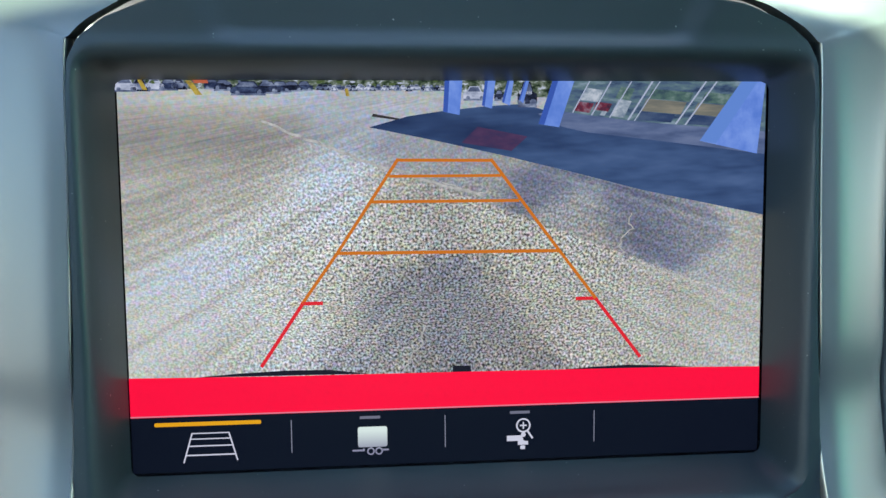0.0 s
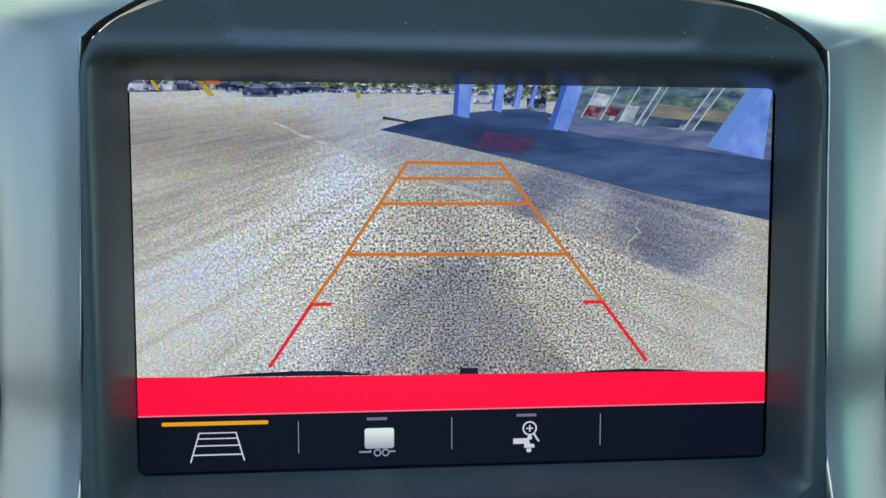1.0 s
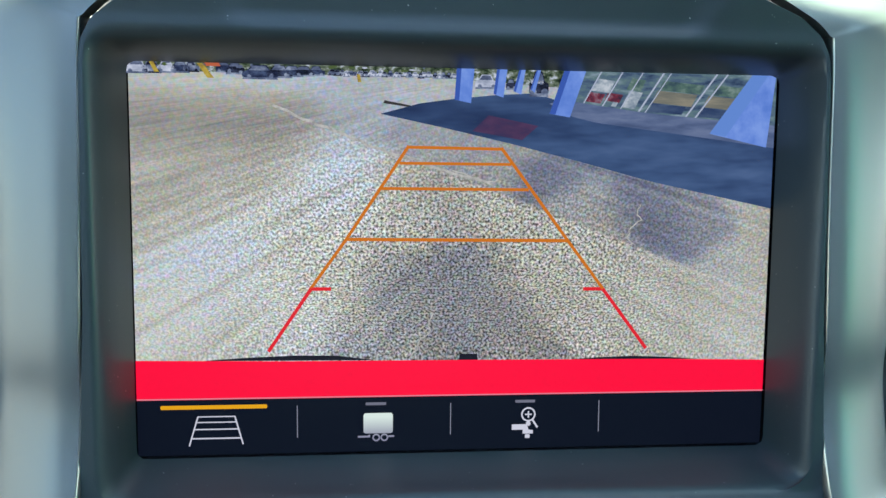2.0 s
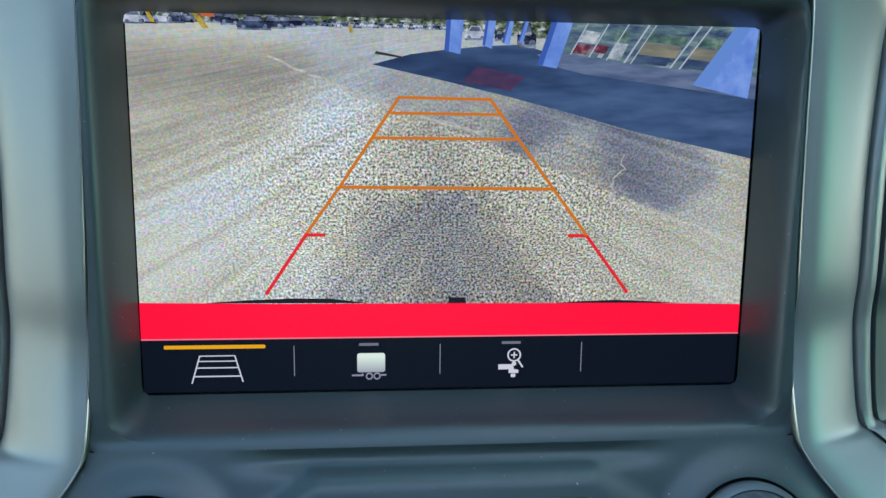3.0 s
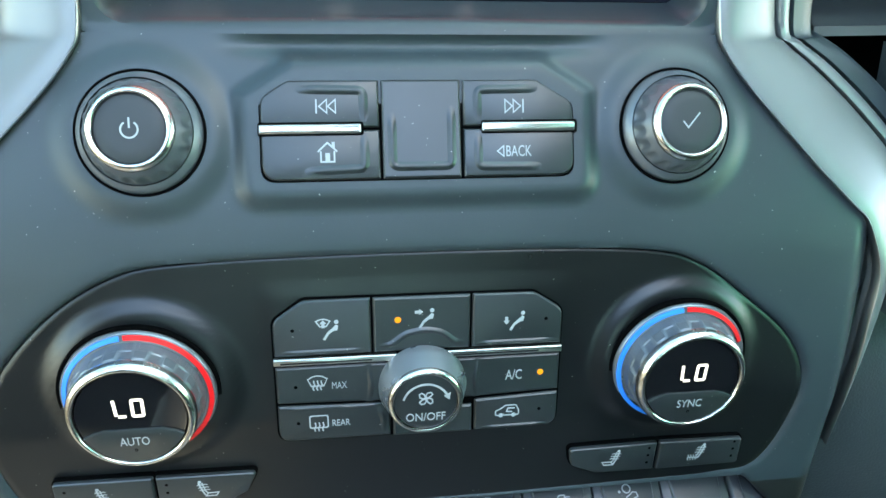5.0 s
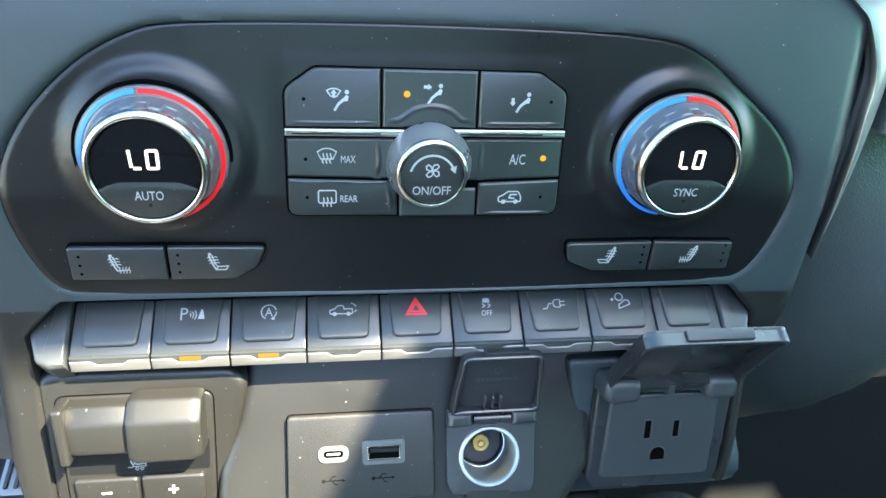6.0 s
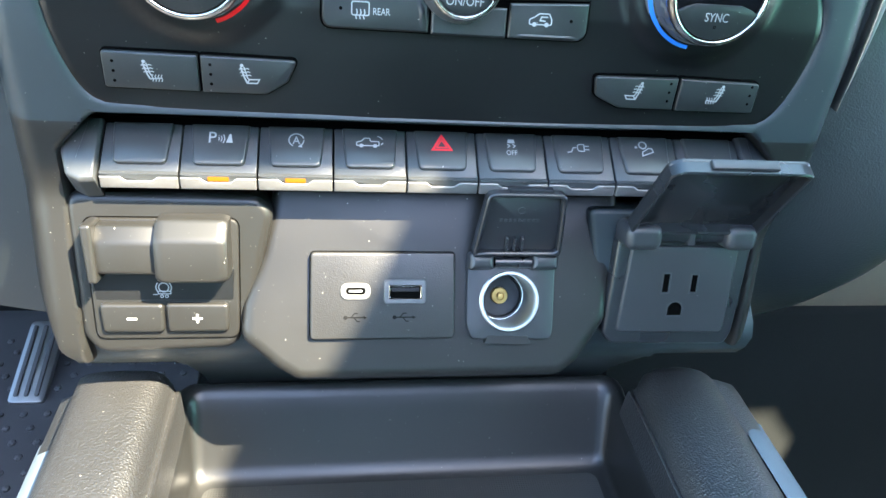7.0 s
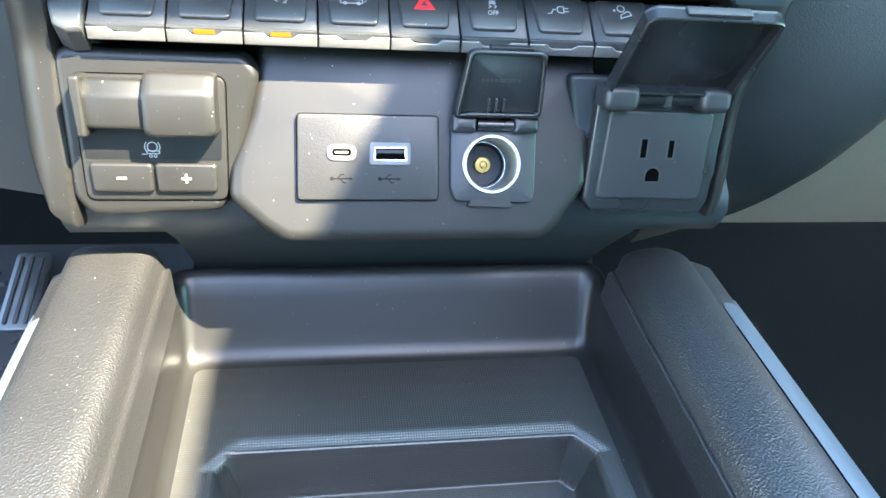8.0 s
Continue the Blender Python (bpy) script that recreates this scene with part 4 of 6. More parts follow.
stroke(bm, [(U0, V0 + 0.15), (U1, V0 + 0.15)], 0.3, 0.38, 0.03)
part("picture_edge", bm, lcd("display_edge_line", 230, 150, 160), video)
# menu bar with its symbols
bar = part("menu_bar", slab([(U0, -3.8), (U1, -3.8), (U1, V0 - 0.15), (U0, V0 - 0.15)], 0.0, 0.08, 0.02, 1), lcd("display_menu", 14, 20, 34), screen, "dark menu bar")
WHT = lcd("display_white", 222, 224, 230)
part("selected_mark", slab(rect(-83.4, 9.25, -54.4, 10.35, 0.4), 0.08, 0.14, 0.02, 1), lcd("display_amber", 245, 178, 20), bar, "amber selection line")
for u in (-24.1, 18.8):
    part("tab_mark", slab(rect(u - 2.9, 9.6, u + 2.9, 10.4, 0.2), 0.08, 0.14, 0.02, 1), lcd("display_tab", 122, 124, 136), bar)
for u in (-46.1, -2.8, 40.6):
    part("divider", stroke(bmesh.new(), [(u, 9.9), (u, 0.6)], 0.22, 0.08, 0.04), lcd("display_divider", 150, 154, 165), bar)
for pts, wd, w in (([(-73.4, 7.1), (-63.2, 7.1)], 0.3, 0.08), ([(-73.8, 5.5), (-62.8, 5.5)], 0.3, 0.08), ([(-74.3, 3.5), (-62.3, 3.5)], 0.34, 0.08), ([(-75.0, 0.9), (-61.7, 0.9)], 0.38, 0.08), ([(-73.3, 7.2), (-75.8, -1.2)], 0.38, 0.14), ([(-63.3, 7.2), (-61.1, -0.9)], 0.38, 0.14)):
    part("guide_symbol", stroke(bmesh.new(), pts, wd, w, 0.04), WHT, bar)
bm = bmesh.new()
fill(bm, rect(-27.6, 1.4, -19.3, 7.3, 0.8), 0.08, 0.05)
stroke(bm, [(-29.2, 0.5), (-26.0, 0.5), (-26.0, 1.0)], 0.5, 0.08, 0.04)
stroke(bm, [(-20.6, 0.5), (-18.9, 0.5)], 0.5, 0.08, 0.04)
for u in (-24.0, -21.7):
    stroke(bm, arc(u, 0.2, 0.9, 0, 342, 14), 0.4, 0.14, 0.04, closed=True)
part("trailer_symbol", bm, mottled_trailer(), bar)
bm = bmesh.new()
stroke(bm, arc(19.8, 6.1, 1.9, 0, 342, 18), 0.45, 0.08, 0.04, closed=True)
stroke(bm, [(18.8, 6.1), (20.8, 6.1)], 0.4, 0.08, 0.04)
stroke(bm, [(19.8, 5.1), (19.8, 7.1)], 0.4, 0.14, 0.04)
stroke(bm, [(21.0, 4.5), (22.5, 2.2)], 0.55, 0.08, 0.04)
fill(bm, [(15.0, 1.6), (18.2, 1.6), (18.2, 0.4), (21.2, 0.4), (21.2, 1.4), (19.9, 1.6), (19.4, 3.2), (15.0, 3.2)], 0.08, 0.05)
fill(bm, rect(18.9, -0.9, 20.3, 0.2, 0.3), 0.08, 0.05)
fill(bm, arc(19.8, 3.4, 0.7, 0, 330, 10), 0.14, 0.05)
part("hitch_symbol", bm, WHT, bar)


# ---- radio controls ----
def fluted(profile, n, depth, sharp=2.0, steps=8):
    """A turned body with n grip flutes round it; each profile point is (radius, height, share of the flute depth)."""
    rows = []
    for r, w, k in profile:
        row = []
        for i in range(n * steps):
            a = 2 * math.pi * i / (n * steps)
            d = depth * k * math.tanh(sharp * math.cos(a * n)) / math.tanh(sharp)
            row.append(((r + d) * math.cos(a), (r + d) * math.sin(a), w))
        rows.append(row)
    return loft(rows, closed=True)


def audio_knob(name, u, label, symbol):
    k = thing(name, on(P_RADIO, u, KNOB_V, 2.4), label, "knob", "audio knobs")
    part("gap_ring", lathe([(18.6, -1), (18.5, 0.35), (17.8, 0.35), (17.7, -3)], 80), GAP, k)
    part("skirt", lathe([(17.6, -2), (17.6, 0.8), (17.2, 1.6), (16.2, 2.6), (15.6, 3.2)], 80), BARREL, k, "grey metallic skirt", smooth=40)
    part("barrel", fluted([(15.2, 2.9, 0), (14.9, 3.3, 0.2), (14.6, 4.0, 1), (13.9, 6.4, 1), (13.5, 7.4, 0.3), (13.2, 8.0, 0), (12.1, 9.6, 0)], 20, 0.30), BARREL, k, "dark metallic barrel with fine grip ribs", smooth=50)
    part("ring", lathe([(12.1, 8.2), (12.1, 9.9), (11.9, 10.7), (11.4, 11.3), (10.8, 11.75), (10.25, 11.85), (9.9, 11.5), (9.8, 10.6)], 80), RING, k, "bright chrome ring", smooth=60)
    cap = part("cap", lathe([(0.0, 11.25), (6, 11.2), (9.0, 11.0), (9.6, 10.7), (9.75, 9.6)], 80), CAPM, k, "matt dark grey cap", smooth=40)
    bm = bmesh.new()
    symbol(bm)
    part("symbol", bm, ICON, cap)
    return k


def power_symbol(bm):
    stroke(bm, arc(0, -0.3, 2.3, 125, 415, 22), 0.5, 11.25, 0.08)
    stroke(bm, [(0, 0.1), (0, 3.0)], 0.5, 11.25, 0.1)


def tick_symbol(bm):
    stroke(bm, [(-2.6, 0.1), (-1.0, -1.9), (2.8, 2.6)], 0.45, 11.25, 0.08)


audio_knob("power_volume_knob", -KNOB_U, "round dark volume knob with chrome ring and power mark", power_symbol)
audio_knob("select_knob", KNOB_U, "round dark selector knob with chrome ring and tick mark", tick_symbol)

radio = thing("radio_button_panel", on(P_RADIO, 0, 0, 2.4), "black radio button block with bright metal strips", "control panel")
BLOCK = [(-48.6, -1.0), (48.4, -1.0), (48.4, 22.5), (36.5, 29.9), (-40.0, 29.9), (-48.6, 24.5)]
part("backing", slab(rounded(BLOCK, [5, 5, 5, 5, 5, 5]), -5, 0.25, 0.3, 2), GAP, radio)


def key(name, poly, r, parent, w0=0.0, w1=1.3, bevel=1.0, mat=None):
    return part(name, slab(rounded(poly, r), w0, w1, bevel, 3), mat or BUTTON, parent)


k_rew = key("rewind_button", [(-47.9, 15.2), (-12.7, 15.2), (-12.7, 29.3), (-39.8, 29.3), (-47.9, 24.2)], [0.3, 0.3, 0.5, 5, 5], radio)
k_home = key("home_button", [(-47.9, -0.4), (-12.7, -0.4), (-12.7, 14.4), (-47.9, 14.4)], [5, 0.5, 0.3, 0.3], radio)
k_mid = key("blank_button", [(-12.0, -0.5), (12.2, -0.5), (12.2, 29.4), (-12.0, 29.4)], 0.5, radio)
k_fwd = key("forward_button", [(12.9, 15.2), (47.8, 15.2), (47.8, 22.2), (36.3, 29.3), (12.9, 29.3)], [0.3, 0.3, 5, 5, 0.5], radio)
k_back = key("back_button", [(12.9, -0.4), (47.8, -0.4), (47.8, 14.4), (12.9, 14.4)], [0.5, 5, 0.3, 0.3], radio)


def raised_lip(pts, parent, wd=3.2, w=1.3, h=0.75):
    """A soft raised ridge that frames the pressing area of a button and runs out at its ends."""
    pts = [Vector(p) for p in pts]
    fine = []
    for a, b in zip(pts, pts[1:]):
        k = max(1, int((b - a).length / 1.2))
        fine += [a.lerp(b, i / k) for i in range(k)]
    fine.append(pts[-1])
    rows = []
    for i, p in enumerate(fine):
        a, b = fine[max(0, i - 1)], fine[min(len(fine) - 1, i + 1)]
        t = (b - a).normalized()
        s = Vector((-t.y, t.x))
        end = smooth01(min(i, len(fine) - 1 - i) / 5)
        rows.append([(p.x + s.x * wd * c, p.y + s.y * wd * c, w + h * d * end - 0.03 * (1 - end)) for c, d in ((-0.5, -0.1), (-0.38, 0.12), (-0.2, 0.6), (-0.06, 0.85), (0.08, 0.85), (0.24, 0.5), (0.4, 0.1), (0.5, -0.1))])
    return part("ridge", loft(rows), BUTTON, parent, smooth=60)


raised_lip(rounded([(-17.4, 16.2), (-17.4, 26.2), (-38, 26.6)], [0, 2, 0], 5), k_rew)
raised_lip(rounded([(-36, 2.2), (-17.4, 2.8), (-17.4, 13.6)], [0, 2, 0], 5), k_home)
raised_lip(rounded([(-9.0, 20), (-9.0, 3.2), (9.2, 3.2), (9.2, 22)], [0, 2, 2, 0], 5), k_mid)
raised_lip(rounded([(37, 26.4), (17.4, 26.2), (17.4, 16.2)], [0, 2, 0], 5), k_fwd)
raised_lip(rounded([(17.4, 13.6), (17.4, 2.8), (38, 2.4)], [0, 2, 0], 5), k_back)
for u0, u1 in ((-48.5, -18.2), (18.6, 48.3)):
    bm = bmesh.new()
    slab(rounded([(u0, 13.3), (u1, 13.3), (u1, 16.3), (u0, 16.3)], 0.7), 0.2, 2.2, 0.9, 3, bm)
    part("metal_strip", bm, SATIN, radio, "bright satin metal strip", smooth=40)
    g = bmesh.new()
    slab(rounded([(u0 - 0.2, 12.7), (u1 + 0.7, 12.7), (u1 + 0.7, 16.9), (u0 - 0.2, 16.9)], 0.9), 0.2, 1.34, 0.1, 1, g)
    part("strip_gap", g, GAP, radio)
WB = 1.3
bm = bmesh.new()
stroke(bm, [(-31.4, 19.4), (-31.4, 23.6)], 0.45, WB)
for u in (-30.6, -28.0):
    stroke(bm, [(u, 21.5), (u + 2.3, 19.5), (u + 2.3, 23.5)], 0.38, WB, closed=True)
part("symbol", bm, ICON, k_rew)
bm = bmesh.new()
stroke(bm, [(31.8, 19.0), (31.8, 23.2)], 0.45, WB)
for u in (31.0, 28.4):
    stroke(bm, [(u, 21.1), (u - 2.3, 23.1), (u - 2.3, 19.1)], 0.38, WB, closed=True)
part("symbol", bm, ICON, k_fwd)
bm = bmesh.new()
stroke(bm, [(-31.4, 8.0), (-28.5, 10.7), (-25.6, 8.0)], 0.5, WB)
stroke(bm, [(-30.5, 8.2), (-30.5, 5.0), (-26.5, 5.0), (-26.5, 8.2)], 0.5, WB)
fill(bm, [(-29.2, 5.2), (-27.8, 5.2), (-27.8, 7.6), (-29.2, 7.6)], WB, 0.1)
fill(bm, [(-27.2, 9.2), (-26.3, 8.6), (-26.3, 10.9), (-27.2, 10.9)], WB, 0.11)
part("symbol", bm, ICON, k_home)
bm = bmesh.new()
stroke(bm, [(23.4, 7.3), (25.4, 5.7), (25.4, 8.9)], 0.38, WB, closed=True)
part("symbol", bm, ICON, k_back)
writing("BACK", 26.2, 5.6, 34.2, 9.0, WB, ICON, k_back)

# ---- climate controls ----
DIAL_U, DIAL_V = 88.0, 0.4
oct_line = polar(OCT, 300, 0, -5)
ci = P_CLIMATE.inverted()
rows = []
rings = [i / 60 for i in range(61)]
for t in rings:
    row = []
    for x, y in oct_line:
        px, py = x * t, -5 + (y + 5) * t
        z = 983 + py * 0.9563
        base = ci @ Vector((px / 1000, climate_face(z) / 1000, z / 1000)) * 1000
        r = math.hypot(abs(px) - DIAL_U, py - DIAL_V)
        h = 2.4 * smooth01((31 - r) / 6)
        d = math.hypot(max(0, abs(px) - 46), max(0, py - 27, -22 - py))
        h = max(h, 0.5 * smooth01((8 - d) / 7) * (1 if py > -10 else smooth01((py + 26) / 16)))
        row.append((px, py, base.z + h))
    rows.append(row)
for dw, dr in ((-0.25, 0.35), (-0.8, 0.6), (-5, 0.7)):
    edge = shift(oct_line, dr)
    last = rows[60]
    rows.append([(e[0], e[1], q[2] + dw) for e, q in zip(edge, last)])
rows = rows[1:]
bm = loft(rows, closed=True)
bm.faces.new([v for v in list(bm.verts)[:300]])
panel_part("climate_faceplate", bm, PANEL, dash, P_CLIMATE, "black climate control faceplate with angular outline", 50)
# thin light rim round the faceplate
bm = bmesh.new()
rim_rows = []
for e, f, q in zip(shift(oct_line, 0.9), shift(oct_line, 1.7), rows[59]):
    rim_rows.append([(e[0], e[1], q[2] - 1.6), (e[0], e[1], q[2] - 0.2), (f[0], f[1], q[2] - 0.5), (f[0], f[1], q[2] - 3)])
rim_rows.append(rim_rows[0])
panel_part("faceplate_rim", loft(rim_rows), PLASTIC, dash, P_CLIMATE, "", 50)


def climate_dial(name, u, label, word, cold, hot):
    k = thing(name, on(P_CLIMATE, u, DIAL_V - 1.0, 2.4) @ Matrix.Rotation(radians(8), 4, "X"), label, "dial", "temperature dials")
    part("gap_ring", lathe([(24.6, -1), (24.6, 0.25), (23.5, 0.3), (23.5, -3)], 96), GAP, k)
    base = part("base_ring", lathe([(23.3, -2), (23.3, 0.9), (22.9, 1.5), (20.2, 2.0), (20.0, 1.0)], 96), KNOB, k, "grey ring under the colour scale", smooth=40)
    for nm, mat, (a0, a1) in (("cold_scale", BLUE, cold), ("hot_scale", RED, hot)):
        bm = lathe([(22.5, 1.6), (22.4, 2.0), (21.1, 2.3), (20.9, 1.9)], 60, a0=a0, a1=a1)
        part(nm, bm, mat, base, "bright " + ("blue" if mat is BLUE else "red") + " colour arc")
    part("barrel", fluted([(20.3, 1.0, 0), (20.1, 2.4, 0), (19.6, 5.2, 0), (19.5, 5.6, 1), (19.0, 8.6, 1), (18.8, 9.0, 0), (18.4, 10.4, 0)], 14, 0.28, 6.0, 10), BARREL, k, "blue-grey metallic barrel with broad grip steps", smooth=32)
    bm = bmesh.new()
    for a0 in range(20, 380, 60):
        for i in range(9):
            for j in range(4):
                a = radians(a0 + i * 3.4)
                r, w = 20.0 - 0.18 * j, 2.5 + 0.8 * j
                c = Vector((r * math.cos(a), r * math.sin(a), w))
                geom = bmesh.ops.create_icosphere(bm, subdivisions=1, radius=0.26)["verts"]
                bmesh.ops.translate(bm, verts=geom, vec=c)
    part("grip_dots", bm, BARREL, k, kind="stuff")
    part("ring", lathe([(18.8, 9.0), (18.9, 10.6), (18.6, 11.6), (17.9, 12.4), (17.1, 12.8), (16.6, 12.5), (16.4, 11.2)], 96), RING, k, "bright chrome ring", smooth=60)
    disp = part("display", lathe([(0.0, 11.9), (10, 11.9), (15.9, 11.7), (16.4, 10.8)], 96), GLOSS, k, "round black display", smooth=40)
    low = [(x, y) for x, y in arc(0, 0, 16.1, 204, 336, 30)]
    low = low + [(12.2, -5.2), (8.6, -4.0), (-8.6, -4.0), (-12.2, -5.2)]
    key_ = part("mode_button", slab(low, 11.4, 12.6, 0.4, 2), BUTTON, k, "dark grey button segment")
    bm = bmesh.new()
    bar_w = 0.95
    stroke(bm, [(-4.3, 6.6), (-4.0, 0.9)], bar_w, 11.95, 0.06)
    stroke(bm, [(-3.5, 0.6), (-1.2, 0.6)], bar_w, 11.95, 0.07)
    stroke(bm, rounded([(0.8, 0.6), (3.8, 0.6), (3.9, 6.4), (0.9, 6.4)], 0.5, 3), bar_w, 11.95, 0.06, closed=True)
    part("readout", bm, DIGIT, disp, "lit white segment characters")
    hw = len(word) * 1.08
    writing(word, -hw, -9.8, hw, -6.8, 12.6, ICON, key_)
    bm = lathe([(0.55, 12.58), (0.5, 12.66), (0.3, 12.66)], 12, u=0, v=-11.6)
    part("indicator", bm, GAP, key_)
    return k


climate_dial("driver_temperature_dial", -DIAL_U - 1.5, "chrome-ringed temperature dial with a lit display, set to lowest", "AUTO", (97, 218), (-72, 94))
climate_dial("passenger_temperature_dial", DIAL_U + 0.3, "chrome-ringed temperature dial with a lit display beside sync button", "SYNC", (96, 262), (22, 93))

keys = thing("climate_button_panel", on(P_CLIMATE, 0, 0, 1.2), "block of black climate buttons round the fan knob", "control panel")
CB = [(-48.6, -21.8), (46.4, -22.6), (46.6, 21.5), (36.5, 28.0), (-38.5, 28.6), (-48.6, 21.5)]
part("backing", slab(rounded(CB, [4, 5, 5, 5, 5, 5]), -4, 0.25, 0.3, 2), GAP, keys)
KW = 1.3
c_def = key("defrost_feet_button", [(-47.9, 9.0), (-17.1, 9.0), (-17.1, 28.0), (-38.3, 28.0), (-47.9, 21.3)], [0.4, 0.4, 0.5, 5, 5], keys)
c_face = key("face_vent_button", [(-16.4, 9.0), (15.1, 9.0), (15.1, 27.8), (-16.4, 28.0)], 0.5, keys)
c_feet = key("feet_vent_button", [(15.8, 9.0), (46.0, 9.0), (46.0, 21.2), (36.3, 27.5), (15.8, 27.8)], [0.4, 0.4, 5, 5, 0.5], keys)
c_max = key("max_defrost_button", [(-47.9, -7.6), (-12.0, -8.6), (-12.0, 5.4), (-47.9, 5.4)], 0.5, keys)
c_rear = key("rear_defrost_button", [(-47.9, -21.4), (-11.3, -21.6), (-11.3, -9.4), (-47.9, -8.4)], [3.5, 0.5, 0.5, 0.5], keys)
c_ac = key("air_conditioning_button", [(10.5, -9.4), (45.9, -8.2), (45.9, 5.4), (10.5, 5.4)], 0.5, keys)
c_rec = key("recirculation_button", [(17.0, -22.0), (45.9, -22.0), (45.9, -9.0), (17.0, -10.2)], [0.5, 4.5, 0.5, 0.5], keys)
key("blank_button", [(-10.5, -22.0), (16.2, -22.2), (16.2, -12.0), (-10.5, -12.0)], 0.4, keys)
for a, b in ((-48.3, -9.0), (7.4, 46.3)):
    part("metal_strip", slab(rounded([(a, 6.2), (b, 6.0), (b, 8.4), (a, 8.6)], 0.4), 0.2, 2.0, 0.6, 3), SATIN, keys, "bright metal strip")
    part("strip_slot", slab(rect(a + 2.2, 6.75, b - 8, 7.35, 0.2), 1.9, 2.04, 0.05, 1), PANEL, keys)
# arched ridge over the fan knob
raised_lip(rounded([(-15.6, 11.2), (-10.8, 11.6), (-6.0, 15.2), (0, 16.4), (6.0, 15.2), (10.0, 11.6), (14.6, 11.0)], [0, 4, 8, 12, 8, 4, 0], 5), c_face, 2.6, KW, 0.7)
raised_lip([(-46.5, 10.6), (-18.5, 10.6)], c_def, 1.6, KW, 0.5)
raised_lip([(16.8, 10.6), (45, 10.6)], c_feet, 1.6, KW, 0.5)
raised_lip(rounded([(-18.2, -8.4), (-17.4, -1.5), (-18.4, 5.2)], [0, 3, 0], 4), c_max, 2.4, KW, 0.7)
raised_lip(rounded([(-13.6, -20.6), (-13.8, -15), (-15.8, -9.6)], [0, 3, 0], 4), c_rear, 2.4, KW, 0.7)
raised_lip(rounded([(17.6, -9.0), (17.2, -2), (18.2, 5.0)], [0, 3, 0], 4), c_ac, 2.4, KW, 0.7)
raised_lip([(-46.5, -9.6), (-29, -9.4), (-26, -9.8), (-13, -9.8)], c_rear, 1.0, KW, 0.4)
raised_lip([(19, -21.0), (43, -21.0)], c_rec, 1.4, KW, 0.5)


def seated(bm, u, v, k=1.0):
    """The seated passenger sign of the vent buttons, as plain blocks."""
    fill(bm, arc(u + 2.0 * k, v + 3.2 * k, 0.72 * k, 0, 330, 11), KW, 0.08)
    fill(bm, [(u + 1.0 * k, v + 0.2 * k), (u + 2.2 * k, v + 0.3 * k), (u + 2.6 * k, v + 1.8 * k), (u + 1.8 * k, v + 2.3 * k), (u + 1.2 * k, v + 1.6 * k), (u - 1.0 * k, v - 0.3 * k), (u - 2.4 * k, v - 2.6 * k), (u - 1.7 * k, v - 3.0 * k), (u - 0.5 * k, v - 1.0 * k)], KW, 0.08)


def wind_arrow(bm, u, v, du, dv):
    d = Vector((du, dv)).normalized()
    s = Vector((-d.y, d.x))
    p = Vector((u, v))
    fill(bm, [p + s * 0.5, p - s * 0.5, p - s * 0.5 + d * 1.4, p - s * 1.05 + d * 1.4, p + d * 2.7, p + s * 1.05 + d * 1.4, p + s * 0.5 + d * 1.4], KW, 0.08)


def shield(bm, u, v, s=1.0, wavy=True):
    stroke(bm, [(u - 2.0 * s, v - 1.4 * s), (u - 3.1 * s, v + 1.0 * s), *arc(u, v - 2.2 * s, 4.4 * s, 134, 46, 10), (u + 3.1 * s, v + 1.0 * s), (u + 2.0 * s, v - 1.4 * s)], 0.42, KW, closed=True)
    if wavy:
        for i in (-1.2, 0, 1.2):
            stroke(bm, [(u + i * s, v - 2.9 * s), (u + (i - 0.35) * s, v - 2.0 * s), (u + (i + 0.3) * s, v - 1.0 * s), (u + i * s, v), (u + i * s, v + 0.6 * s)], 0.42, KW + 0.09)


bm = bmesh.new()
seated(bm, -30.0, 16.6)
stroke(bm, [(-33.2, 18.4), (-34.4, 20.2), *arc(-32.2, 17.4, 3.5, 125, 55, 8), (-30.0, 20.2), (-31.2, 18.4)], 0.4, KW, closed=True)
wind_arrow(bm, -32.2, 17.9, 0, 1)
part("symbol", bm, ICON, c_def)
bm = bmesh.new()
seated(bm, 0.6, 19.0)
wind_arrow(bm, -3.0, 21.8, 1, 0)
part("symbol", bm, ICON, c_face)
part("indicator_lamp", lathe([(0.0, KW + 0.12), (0.9, KW + 0.1), (1.05, KW)], 20, u=-8.5, v=19.4), AMBER, c_face, "lit amber indicator")
bm = bmesh.new()
seated(bm, 30.6, 16.6)
wind_arrow(bm, 27.2, 18.6, 0, -1)
part("symbol", bm, ICON, c_feet)
bm = bmesh.new()
shield(bm, -34.8, -0.9)
part("symbol", bm, ICON, c_max)
writing("MAX", -30.2, -3.6, -25.4, -1.2, KW, ICON, c_max)
bm = bmesh.new()
stroke(bm, rounded([(-37.9, -17.6), (-37.9, -13.2), (-32.0, -13.2), (-32.0, -17.6)], 0.7, 3), 0.42, KW, closed=True)
for i in (-1.3, 0, 1.3):
    stroke(bm, [(-34.95 + i, -18.9), (-35.2 + i, -17.9), (-34.7 + i, -16.8), (-34.95 + i, -15.6)], 0.42, KW + 0.09)
part("symbol", bm, ICON, c_rear)
writing("REAR", -30.6, -17.3, -24.8, -15.0, KW, ICON, c_rear)
writing("A/C", 27.4, -4.2, 33.0, -0.6, KW, ICON, c_ac)
part("indicator_lamp", lathe([(0.0, KW + 0.12), (0.9, KW + 0.1), (1.05, KW)], 20, u=39.4, v=-2.0), AMBER, c_ac, "lit amber indicator")
bm = bmesh.new()
